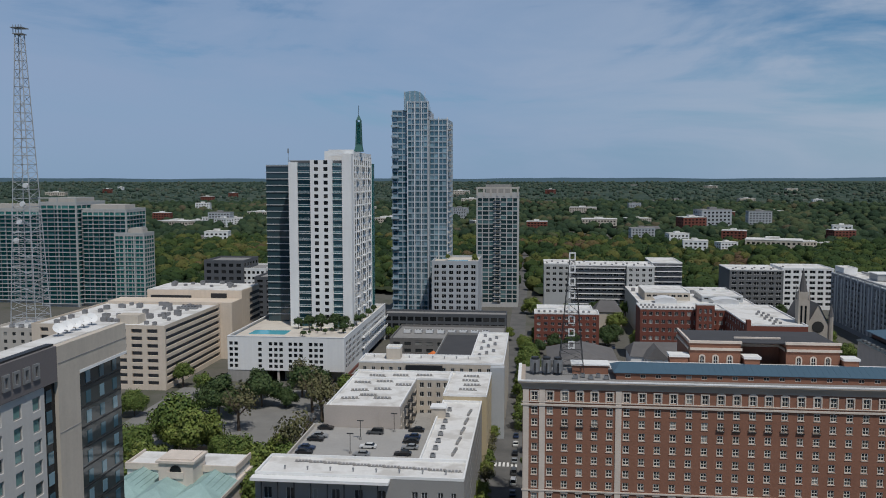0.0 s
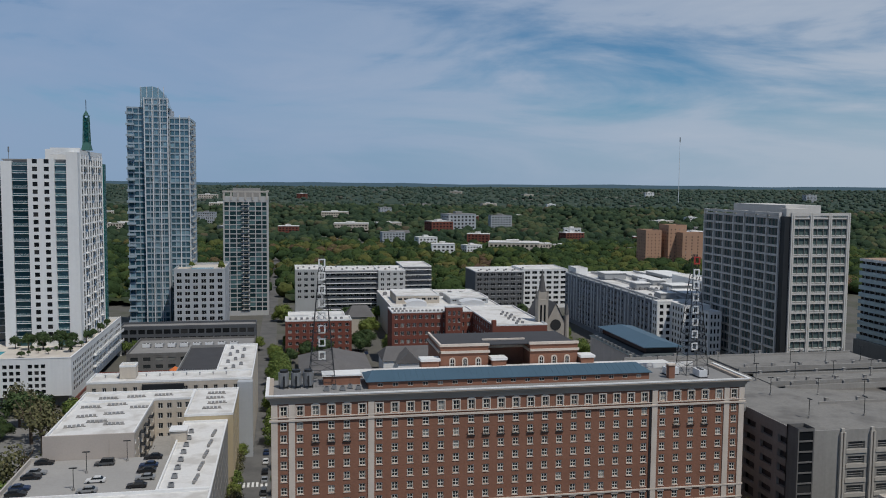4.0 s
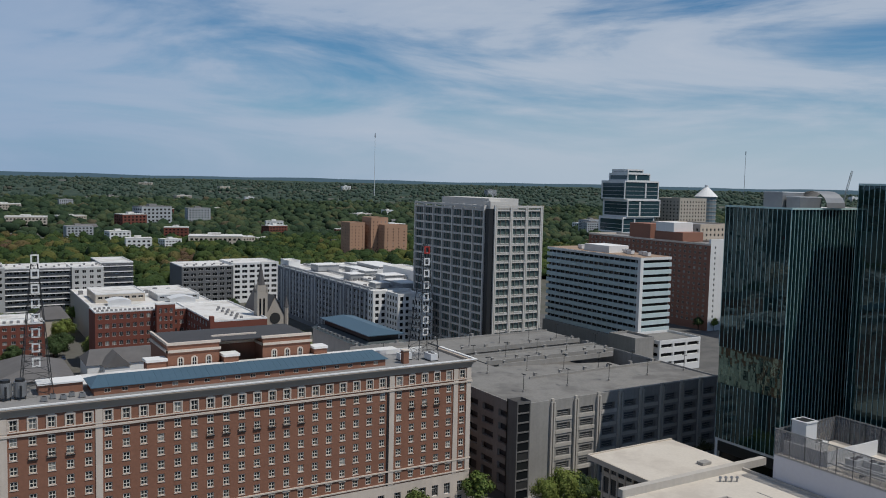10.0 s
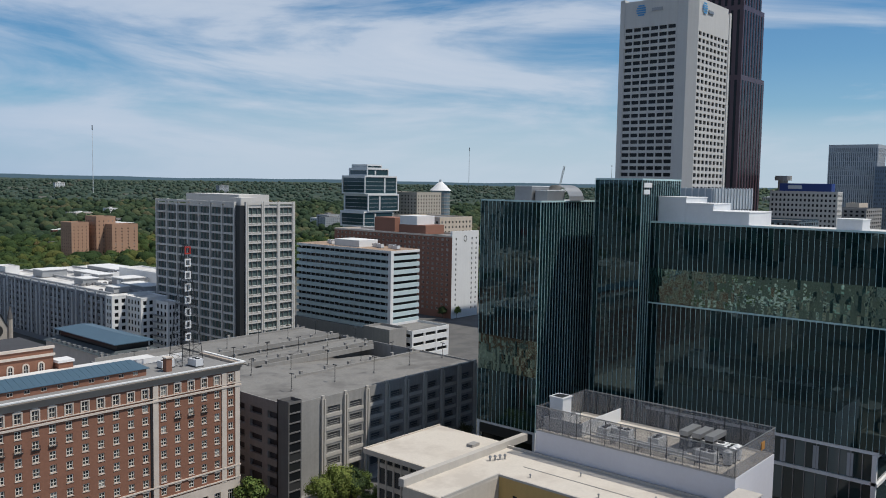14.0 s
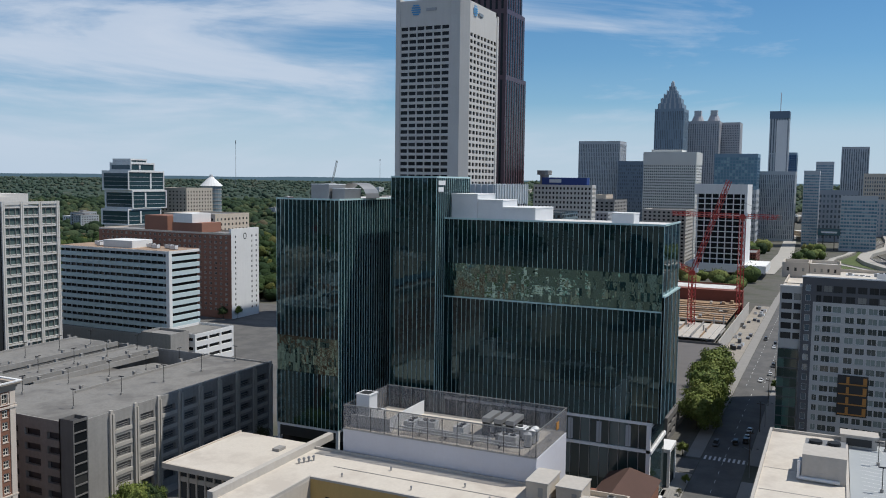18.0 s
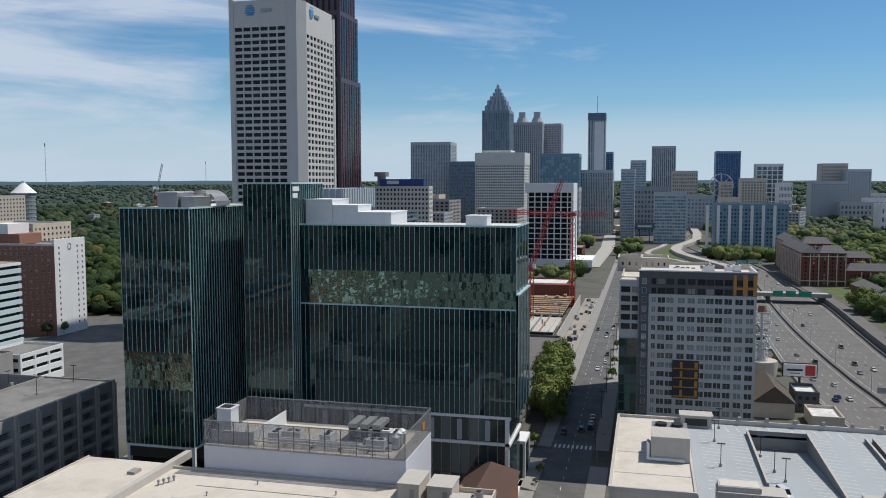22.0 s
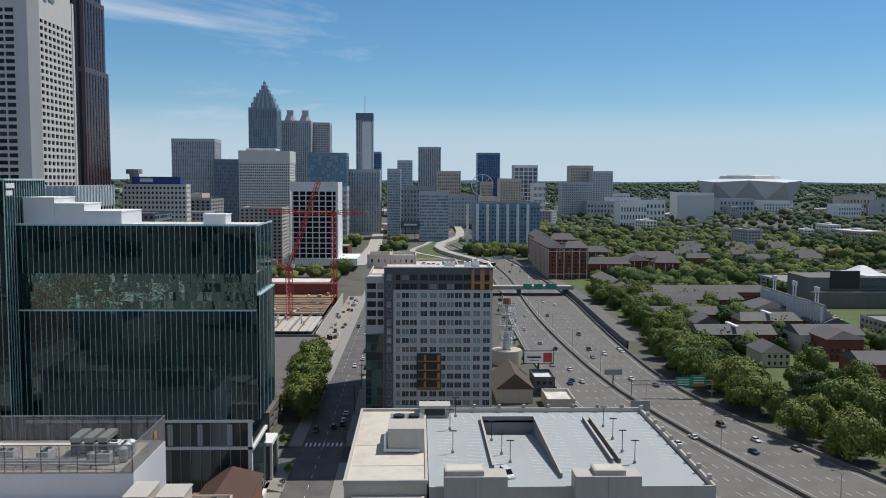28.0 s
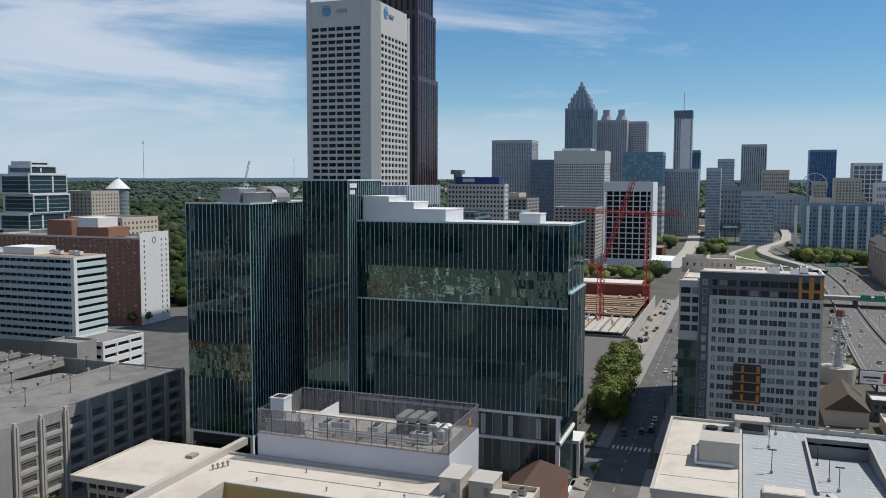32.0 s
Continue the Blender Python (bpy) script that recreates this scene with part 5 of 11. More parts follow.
for x_, y_, t_ in ((165, 121, 0), (166, 117, 90), (168, 133, 0), (172, 100, 90), (172, 96, 90), (171, 92, 0), (164, 95, 90), (166, 108, 0)):
    BIG_AC(x_, y_, 27.9, t_, 1.25)
for k in range(3):
    tk_ = thing("plant_tank", "pale upright tank on the plant deck", "tank", (170 - 2.6 * k, 90.5, 27.9), "plant tanks")
    part("tank_body", Mesh().tube((170 - 2.6 * k, 90.5, 28.2), (170 - 2.6 * k, 90.5, 31.0), 1.0, 14), METAL_WHITE, tk_)
    part("tank_cap", Mesh().tube((170 - 2.6 * k, 90.5, 31.0), (170 - 2.6 * k, 90.5, 31.5), 1.0, 14, 0.3), METAL_WHITE, tk_)
    part("tank_foot", Mesh().tube((170 - 2.6 * k, 90.5, 27.9), (170 - 2.6 * k, 90.5, 28.2), 0.8, 10), METAL_DARK, tk_)
for k in range(5):
    pp = thing("roof_pipe_run", "white insulated pipe run on low stands", "pipe", (160 + 0.8 * k, 112, 28), "pipe runs")
    part("pipe", Mesh().tube((160.2 + 0.7 * k, 90 + 3 * k, 29.0 + 0.5 * (k % 2)), (160.2 + 0.7 * k, 125 - 2 * k, 29.0 + 0.5 * (k % 2)), 0.22, 8), METAL_WHITE, pp)
    for j in range(4):
        part("pipe_stand", Mesh().box(160.1 + 0.7 * k, 160.3 + 0.7 * k, 96 + 7 * j, 96.15 + 7 * j, 27.9, 28.85 + 0.5 * (k % 2)), METAL_DARK, pp)
part("step_wall", Mesh().box(160, 179, 124.8, 125.1, 27.9, 31.4).box(160, 160.3, 125.1, 136, 27.9, 31.0), METAL_WHITE, scr)
for k in range(26):
    part("brace", Mesh().tube((158.1, 86.3 + 1.95 * k, 28.0 if k % 2 else 33.7), (158.1, 88.2 + 1.95 * k, 33.7 if k % 2 else 28.0), 0.05, 4), METAL, scr) if k > 17 or k % 6 == 0 else None
for k in range(3):
    dct = thing("duct_rack", "stacked pale ducts on a roof rack", "duct", (172, 97 + 3 * k, 28), "duct racks")
    part("duct", Mesh().box(168.5, 176, 95.5 + 3.1 * k, 97.6 + 3.1 * k, 31.2, 32.3), METAL, dct)
    for xk in (168.7, 175.6):
        part("rack_leg", Mesh().box(xk, xk + 0.2, 95.6 + 3.1 * k, 97.5 + 3.1 * k, 27.9, 31.2), METAL_DARK, dct)

# low cream roofed building before it
OCHRE = material("ochre_stucco", (0.55, 0.37, 0.14), 0.85, var=0.08, size=8, grain=0.06, streak=0.06)
cr = thing("cream_roofed_building", "low building with cream roof and ochre wall", "building", (148, 120, 0))
sh = Mesh()
hs = facade(sh, Vector((139, 134, 0)), us, ns, 50, 0, 21.4, spread(3, 47, 14, 0.4), [(3, 5.4), (7, 9.4), (11, 13.4), (15.4, 17.8)], 0.3)
windows(cr, hs, us, ns, "double", (PANE_DARK, METAL_DARK))
facade(sh, Vector((139, 84, 0)), u, n, 18.5, 0, 21.4, [], [])
facade(sh, Vector((157.6, 84, 0)), *SIDES["+x"], 50, 0, 21.4, [], [])
part("wall", sh, OCHRE, cr)
part("wing_wall", Mesh().box(119, 157.6, 134.02, 145.8, 0, 21.4), BEIGE, cr)
part("roof", Mesh().box(139.4, 157.2, 84.3, 134, 21.0, 21.45).box(119.3, 157.2, 134.01, 145.4, 21.0, 21.45), ROOF_CREAM, cr)
part("parapet", Mesh().box(138.9, 139.4, 84, 134, 21.4, 21.9).box(157.2, 157.7, 84, 145.4, 21.4, 22.1).box(139.4, 157.2, 83.9, 84.3, 21.4, 21.9).box(119, 139.3, 134.02, 134.4, 21.41, 22.0), CONCRETE_PALE, cr)
part("ridge_wall", Mesh().box(118.5, 166, 145.0, 146.6, 21.4, 23.2), CONCRETE_PALE, cr)
part("roof_joint", Mesh().box(148.0, 148.25, 84.6, 133.5, 21.46, 21.55), CONCRETE, cr)
wg = thing("glazed_wing", "low wing with wide flat cream roof and glazed front", "building", (146, 158, 0))
part("glass_front", Mesh().box(134.5, 160, 147, 168.6, 0, 19.8), PANE, wg)
for k in range(9):
    part("column", Mesh().box(134.1, 134.6, 147.2 + 2.65 * k, 147.7 + 2.65 * k, 0, 19.8), BEIGE, wg)
for k in range(9):
    part("column", Mesh().box(135 + 3 * k, 135.5 + 3 * k, 168.5, 169, 0, 19.8), BEIGE, wg)
for z0 in (5.5, 11.2, 16.6):
    part("floor_band", Mesh().box(134.2, 160, 147, 168.9, z0, z0 + 1.2), BEIGE, wg)
part("roof", Mesh().box(131.8, 161, 146.7, 171.4, 20.6, 21.2), ROOF_CREAM, wg)
part("eave", Mesh().box(131.6, 161.2, 171.3, 171.7, 20.2, 21.5).box(131.4, 131.9, 146.7, 171.3, 20.2, 21.5).box(133, 161, 147, 171, 19.8, 20.58), BEIGE, wg)
hat = thing("roof_hatch", "flat brown roof hatch", "roof hatch", (153, 154, 21.2))
part("lid", Mesh().box(151.5, 154.5, 152, 154, 21.2, 21.9), CONCRETE, hat)
for k in range(4):
    VENT(146 + 1.2 * k, 142 - 0.6 * k, 21.45, 0, 1.4)
for x_, y_ in ((143, 110), (150, 100), (145, 92), (152, 120), (143, 128)):
    VENT(x_, y_, 21.45)
for x0, x1, y0, y1, z1 in ((150, 159, 80.8, 85.6, 25.2), (152.5, 160, 74, 79.6, 24.2), (151, 153.5, 70, 74, 22.6)):
    cb = thing("roof_stair_cabin", "beige rooftop stair cabin", "roof cabin", (x0, y0, 18), "roof cabins")
    part("cabin_wall", Mesh().box(x0, x1, y0, y1, 0, z1), BEIGE, cb)
    part("cabin_cap", Mesh().box(x0 - 0.2, x1 + 0.2, y0 - 0.2, y1 + 0.2, z1, z1 + 0.3), CONCRETE_PALE, cb)
    part("cabin_door", Mesh().box(x0 - 0.05, x0 - 0.003, y0 + 1, y0 + 2.1, z1 - 3, z1 - 0.9), METAL, cb)
building("stair_annex", "beige annex with flat cream roof", 151, 166, 66.5, 83.7, 0, 19.6, {"-x": (4, 4, 0.4, 0.5, 2, 19)}, BEIGE, ROOF_CREAM)
AC(160, 71, 18.6, 0, 1.5), AC(163, 70, 18.6, 90, 1.5)
bh = thing("old_brick_house", "old brick house with brown hipped roof", "house", (186, 73, 0))
part("brick_wall", Mesh().box(168, 204, 67, 80, 0, 11), BRICK, bh)
hr = Mesh()
q = [(167.4, 66.4, 11), (204.6, 66.4, 11), (204.6, 80.6, 11), (167.4, 80.6, 11)]
r0, r1 = (174, 73.5, 15.4), (198, 73.5, 15.4)
for f_ in ((q[0], q[1], r1, r0), (q[2], q[3], r0, r1), (q[3], q[0], r0), (q[1], q[2], r1)):
    hr.face(f_)
part("roof", hr, material("brown_roof", (0.085, 0.045, 0.035), 0.85, var=0.15, size=5, grain=0.15), bh)
part("chimney", Mesh().box(172, 173.6, 76, 77.4, 11, 17.4), BRICK, bh)

# ---- grey apartment tower ----
ap = thing("grey_apartment_tower", "grey panelled apartment tower with orange balconies", "apartment tower", (262, 20, 0))
zr = [60.0 - 2.95 * k for k in range(20)]
rows = [(z - 0.95, z + 0.95) for z in reversed(zr)]
APANE = glass("apartment_glass", (0.024, 0.038, 0.038), (0.22, 0.27, 0.26), 0.35, 0.06, 0.5)
ycol = [33.9, 31.0, 28.6, 26.0, 22.6, 19.6, 16.6, 14.0, 11.4, 8.6, 5.4, 2.2]
wall_l, wall_d = Mesh(), Mesh()
cols = [(35.5 - y - (0.7 if k in (0, 1) else 1.2), 35.5 - y + (0.7 if k in (0, 1) else 1.2)) for k, y in enumerate(ycol)]
o_main = Vector((249, 35.5, 0))
hs = facade(wall_d, o_main, us, ns, 3.0, 0, 63.2, [cols[0]], rows, 0.25)
windows(ap, hs, us, ns, "plain", (PANE_GREY, METAL_WHITE))
hs = facade(wall_d, o_main + Vector((0, -3.0, 0)), us, ns, 32.2, 56.0, 63.2, [(a - 3.0, b - 3.0) for a, b in cols[1:]], rows[-2:], 0.25)
windows(ap, hs, us, ns, "double", (PANE, METAL_DARK))
lo_rows = rows[:-2]
hs = facade(wall_l, o_main + Vector((0, -3.0, 0)), us, ns, 32.2, 0, 56.0, [(a - 3.0, b - 3.0) for a, b in cols[1:]], lo_rows, 0.25)
keep = [h for h in hs if not (17 < h[0].y < 24.8 and 23 < h[0].z < 35.6)]
windows(ap, keep, us, ns, "double", (APANE, METAL_WHITE), 110)
part("dark_panel_wall", wall_d, GREY_DARK, ap, "charcoal panel strips")
facade(wall_l, Vector((249, 0.3, 0)), *SIDES["+x"], 0.01, 0, 1, [], [])
wall_l.box(249.35, 268, 0.3, 35.5, 0, 61.8)
APT_GREY = material("apartment_grey_panel", (0.44, 0.445, 0.44), 0.7, var=0.10, size=6, grain=0.06, streak=0.07)
part("panel_wall", wall_l, APT_GREY, ap)
lw = Mesh()
hs = facade(lw, Vector((250, 41.6, 0)), us, ns, 6.1, 41.5, 60.0, [(0.5, 3.4), (3.9, 5.8)], rows[14:19], 0.25)
windows(ap, hs, us, ns, "plain", (PANE, METAL_DARK))
lw.box(250.35, 262, 35.51, 41.6, 0, 59.2)
part("wing_wall", lw, APT_GREY, ap)
GREEN_DARK = glass("dark_green_glass", (0.010, 0.034, 0.032), (0.06, 0.13, 0.115), 0.3, 0.06, 0.5)
gg = Mesh()
for k in range(14):
    for j in range(3):
        gg.box(249.6, 250.3, 36 + 1.84 * j, 37.8 + 1.84 * j, 2.95 * k, min(2.95 * k + 2.9, 41.2))
part("green_glazing", gg, GREEN_DARK, ap, kind="stuff")
for k in range(14):
    part("glazing_band", Mesh().box(249.5, 249.65, 36, 41.5, 2.95 * k, 2.95 * k + 0.3), GREY_DARK, ap)
part("roof", Mesh().box(249.4, 267.6, 0.7, 35.1, 61.8, 62.4).box(250.4, 261.6, 35.6, 41.2, 59.2, 59.6), ROOF_CREAM, ap)
part("roof_cap", Mesh().box(248.7, 249.3, 0.1, 35.7, 63.2, 63.6).box(249.3, 268, 0.1, 0.5, 62.4, 63.5).box(249.8, 250.3, 35.7, 41.7, 60, 60.3), WHITE, ap)
# orange balconies; a dark sheet on the wall stands in for the recess shade
ob_ = Mesh().box(248.75, 248.98, 16.9, 24.9, 23.2, 35.2)
part("balcony_recess", ob_, METAL_DARK, ap)
for k in range(4):
    z = 23.6 + 2.95 * k
    part("balcony_panel", Mesh().box(248.5, 248.7, 17.2, 24.6, z, z + 0.35).box(248.55, 248.72, 17.2, 18.2, z + 0.4, z + 2.3).box(248.55, 248.72, 21.8, 22.6, z + 0.4, z + 2.3), ORANGE, ap, "orange balcony panels")
part("corner_panel", Mesh().box(248.7, 248.97, 0.4, 1.4, 56.2, 62.6).box(248.7, 248.97, 3.0, 4.4, 56.2, 62.6).box(248.7, 248.97, 6.3, 7.2, 56.2, 62.6).box(248.72, 248.96, 0.4, 7.2, 58.0, 58.7), ORANGE, ap, "orange corner panels")
building("rear_apartment_wing", "pale rear wing of the apartment tower", 268.2, 326, 9, 41.5, 0, 59, {"+y": (14, 16, 0.5, 0.5, 6, 57), "-y": (14, 16, 0.5, 0.5, 6, 57)}, BEIGE, ROOF_CREAM, PANE_DARK, joined=True)
# added out of sight behind the tower, to cast shade over the street
building("rear_apartment_block", "unseen block added to shade the street", 326.3, 366, 9, 41.5, 0, 51, {"+y": (11, 14, 0.5, 0.5, 6, 49), "-y": (11, 14, 0.5, 0.5, 6, 49)}, BEIGE, ROOF_CREAM, PANE_DARK, joined=True)
building("roof_house", "pale plastered plant house on the rear wing", 296, 310, 35.2, 43.8, 58, 63.2, {"-x": (3, 1, 0.3, 0.4, 59.4, 62.4)}, BEIGE, ROOF_WHITE, joined=True)
building("roof_house", "pale plant house with dark louvres", 296, 312, 25.3, 35, 58, 63.0, {"-x": (4, 1, 0.3, 0.4, 59.4, 62.4)}, BEIGE, ROOF_WHITE, joined=True)
for k in range(5):
    BIG_AC(282 + 3 * k, 12 + 2.6 * k, 58, 90 * (k % 2), 1.2)
BIG_AC(258, 8, 62.4), BIG_AC(259, 14, 62.4, 90), BIG_AC(263, 5, 62.4)

# ---- sealed parking deck and its front ----
dk = thing("sealed_parking_deck", "parking deck with pale sealed roof and ramps", "parking garage", (180, -8, 0))
part("wall", Mesh().box(151, 211.5, -38.5, 22, 0, 21.8), CONCRETE_PALE, dk)
RZ = 26.0
for a in ((151.3, 158, -38, 22), (203.4, 211.2, -38, 22), (158, 203.4, 7.2, 22), (158, 203.4, -20.8, -7.2), (168, 203.4, -38, -22.6), (158, 168, -38, -20.8)):
    part("deck_slab", Mesh().box(*a, 25.4, RZ), DECK_BLUE, dk)
sl = Mesh()
sl.face([(158, -7.2, RZ), (203.4, -7.2, 22.2), (203.4, 7.2, 22.2), (158, 7.2, RZ)])
part("ramp", sl, DECK_BLUE, dk)
sl = Mesh()
sl.face([(168, -22.6, RZ), (203.4, -22.6, 23.4), (203.4, -20.8, 23.4), (168, -20.8, RZ)])
part("ramp", sl, CONCRETE, dk)
KERB = material("grey_kerb_wall", (0.20, 0.205, 0.21), 0.9, var=0.15, size=5, grain=0.1)
for a in ((158.3, 203.8, -7.5, -7.1), (164, 203.8, 7.1, 7.5), (203.4, 203.9, -7.1, 7.1), (168, 203.4, -21.0, -20.6), (168, 203.4, -22.8, -22.4)):
    part("ramp_wall", Mesh().box(*a, 22.0, 27.05), KERB, dk)
    part("ramp_wall_cap", Mesh().box(a[0], a[1], a[2] - 0.06, a[3] + 0.06, 27.05, 27.15), CONCRETE_PALE, dk)
part("ramp_end", Mesh().box(203.9, 211, -7.1, 7.1, 22, 25.39), CONCRETE_DARK, dk)
part("edge_wall", Mesh().box(150.6, 211.9, -39, -38.5, 0, 27.1).box(211.5, 212, -38.5, 22, 0, 27.2).box(150.6, 151, -38.5, 22, 20, 27.0), CONCRETE_PALE, dk)
for k in range(9):
    part("edge_post", Mesh().box(154 + 7 * k, 154.8 + 7 * k, -39.2, -38.3, 27.1, 28.2), CONCRETE_PALE, dk)
for k in range(8):
    part("edge_post", Mesh().box(211.3, 212.2, -34 + 7 * k, -33.2 + 7 * k, 27.2, 28.2), CONCRETE, dk)
for x_, y_ in ((195, 5), (180, 3.8), (172, 2.6), (197, -25), (186, -25), (176, -25), (168, -26), (207, 14), (195, 16), (176, 16)):
    POLE(x_, y_, RZ if abs(y_) > 7.3 else 22.2 + (203.4 - x_) / 45.4 * 3.8, 90)
st = Mesh()
for k in range(17):
    for y0, y1 in ((8.3, 12.6), (15.2, 19.6), (-12.2, -8.2), (-20.2, -16.0), (-27.6, -23.4), (-37.6, -33.4)):
        xk = 160 + 2.6 * k
        if y1 < -20.8 and xk < 169:
            continue
        st.face([(xk, y0, RZ + 0.02), (xk + 0.14, y0, RZ + 0.02), (xk + 1.0, y1, RZ + 0.02), (xk + 0.86, y1, RZ + 0.02)])
for k in range(20):
    st.face([(204.6, -36 + 2.8 * k, RZ + 0.02), (209.5, -35.2 + 2.8 * k, RZ + 0.02), (209.5, -35.05 + 2.8 * k, RZ + 0.02), (204.6, -35.85 + 2.8 * k, RZ + 0.02)])
for k in range(14):
    z = RZ - (k * 2.8 + 4) / 45.4 * 3.8 + 0.03
    st.face([(162 + 2.8 * k, -6.6, z), (162.14 + 2.8 * k, -6.6, z), (162.9 + 2.8 * k, -2.4, z), (162.76 + 2.8 * k, -2.4, z)])
    st.face([(162 + 2.8 * k, 2.4, z), (162.14 + 2.8 * k, 2.4, z), (162.9 + 2.8 * k, 6.6, z), (162.76 + 2.8 * k, 6.6, z)])
part("stall_marking", st, PAINT, dk, kind="stuff")
cb = thing("lift_cabin", "plain grey rooftop lift cabin on the deck", "roof cabin", (150, 12, 26), "lift cabins")
for y0, y1, ym in ((5.8, 18.9, 10.6), (-22.2, -8.4, -19.0)):
    cb = thing("lift_cabin", "plain grey rooftop lift cabin on the deck", "roof cabin", (150, y0, 20), "lift cabins") if y0 < 0 else cb
    part("cabin_wall", Mesh().box(147.5, 152.8, y0, y1, 0, 30.2).box(148.2, 152.6, ym, y1 - (0.2 if y0 > 0 else 4), 30.2, 31.2), CONCRETE_PALE, cb)
    part("cabin_roof", Mesh().box(148.5, 152.3, ym + 0.3, y1 - (0.5 if y0 > 0 else 4.3), 31.2, 31.3), ROOF_CREAM, cb)
    part("panel_joint", Mesh().box(147.4, 147.49, (y0 + y1) / 2, (y0 + y1) / 2 + 0.12, 18, 30.1), CONCRETE, cb)
ls = thing("cream_roof_annex", "long annex with cream flat roof beside the deck", "building", (183, 31, 0))
part("wall", Mesh().box(154, 211, 22.4, 40.2, 0, 26.2), BEIGE, ls)
part("roof", Mesh().box(154.4, 210.6, 22.8, 39.8, 26.2, 26.6), ROOF_CREAM, ls)
part("parapet", Mesh().box(153.8, 211.2, 39.8, 40.4, 26.2, 27.3).box(153.8, 154.4, 22.4, 39.8, 26.2, 27.3).box(154.4, 211.2, 22.2, 22.8, 26.2, 27.0).box(210.6, 211.2, 22.8, 39.8, 26.2, 27.3), CONCRETE_PALE, ls)
part("roof_joint", Mesh().box(165, 165.2, 23, 39.5, 26.6, 26.66).box(180, 180.2, 32.5, 39.5, 26.6, 26.66), CONCRETE, ls)
bx = thing("stair_block", "grey rooftop stair block with louvred fans", "roof cabin", (184, 27, 26.6))
part("block_wall", Mesh().box(174.5, 183, 22.9, 31.6, 26.6, 32.4), CONCRETE_PALE, bx)
part("fan_enclosure", Mesh().box(183.2, 190.5, 23, 31.4, 26.6, 31.6), METAL, bx)
for k in range(2):
    part("fan", Mesh().tube((187, 25.4 + 3.8 * k, 31.6), (187, 25.4 + 3.8 * k, 32.3), 1.4, 14), METAL_DARK, bx)
part("pipe", Mesh().tube((174.2, 32.2, 27.3), (188, 32.2, 27.3), 0.4, 8).tube((174.2, 32.2, 27.3), (174.2, 32.2, 31), 0.3, 8).tube((174.2, 24, 27.2), (174.2, 32.2, 27.3), 0.4, 8), METAL_WHITE, bx)
eb = thing("edge_stair_block", "low grey stair block at the far deck edge", "roof cabin", (209, 20, 26))
part("cabin_wall", Mesh().box(206.5, 211.1, 15.8, 23.8, 26.01, 29.0), CONCRETE_PALE, eb)
part("cabin_cap", Mesh().box(206.2, 211.3, 15.5, 24.1, 29.0, 29.3), CONCRETE_PALE, eb)
part("louver", Mesh().box(206.3, 206.48, 17, 22.6, 26.6, 28.4), METAL_DARK, eb)
sf = thing("shop_front_wing", "two storey wing with dark shop windows", "building", (150, 30, 0))
part("wall", Mesh().box(150.6, 153.7, 23, 38.6, 0, 24), CONCRETE_PALE, sf)
for k in range(4):
    part("window", Mesh().box(150.4, 150.58, 24 + 3.6 * k, 26.9 + 3.6 * k, 18.5, 22.6), PANE_DARK, sf)
part("red_band", Mesh().box(150.3, 150.58, 23, 38.6, 16.6, 17.6), BRICK, sf)
CARS[4](160, 4.6, RZ - 0.2, 200)

# ---- left quarter: plaza hotel ----
ph_ = thing("plaza_hotel", "concrete hotel with sign band and dark glass end", "hotel", (-95, 95, 0))
PANEL = material("pale_precast_panel", (0.52, 0.505, 0.48), 0.8, var=0.08, size=7, grain=0.06, streak=0.08)
ux, nx = SIDES["+x"]
pw = Mesh()
prow = [(58.2 - 3.2 * k - 2.1, 58.2 - 3.2 * k) for k in range(18)][::-1]
hs = facade(pw, Vector((-72, 60, 0)), ux, nx, 56, 0, 59.2, [(56 - 4.6 * k - 3.0, 56 - 4.6 * k - 1.0) for k in range(12)][::-1], prow, 0.3)
hs.sort(key=lambda h: -h[0].y)
windows(ph_, hs, ux, nx, "heavy", (glass("hotel_pane", (0.03, 0.05, 0.055), (0.16, 0.30, 0.28), 0.55), METAL), 70)
part("panel_wall", pw, PANEL, ph_)
part("sign_band", Mesh().box(-73.5, -71.6, 60, 119, 59.4, 64.8), material("grey_brown_fascia", (0.15, 0.135, 0.135), 0.7, var=0.08, size=6), ph_)
for k in range(6):
    y_ = 112.6 - 2.35 * k
    me = Mesh()
    for bx in ((0, 0.4, 0, 2.3), (1.1, 1.5, 0, 2.3), (0.4, 1.1, 0, 0.4), (0.4, 1.1, 1.9, 2.3)):
        me.box(-71.58, -71.3, y_ + bx[0], y_ + bx[1], 61.0 + bx[2], 61.0 + bx[3])
    part("letter_block", me, METAL, ph_)
part("glass_strip", Mesh().box(-73, -72.4, 116.02, 119.4, 0, 59.2), PANE_DARK, ph_)
for k in range(18):
    part("strip_window", Mesh().box(-72.38, -72.3, 117, 118.4, 2 + 3.2 * k, 3.9 + 3.2 * k), PANE_BLUE, ph_)
part("pier_wall", Mesh().box(-78, -71.8, 119.4, 125.6, 0, 64.6), BEIGE, ph_)
part("top_wall", Mesh().box(-78, -71.8, 125.6, 141.2, 59.6, 64.6), BEIGE, ph_)
part("roof_storey", Mesh().box(-78, -73.6, 60, 119.4, 59.4, 64.4), BEIGE, ph_)
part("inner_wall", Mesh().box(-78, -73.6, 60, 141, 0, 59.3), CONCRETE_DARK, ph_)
part("glass_end", Mesh().box(-73.5, -72.9, 125.62, 141, 0, 59.5), glass("smoked_glass", (0.02, 0.028, 0.032), (0.05, 0.06, 0.06), 0.2, 0.05, 0.6, wave=0.1), ph_)
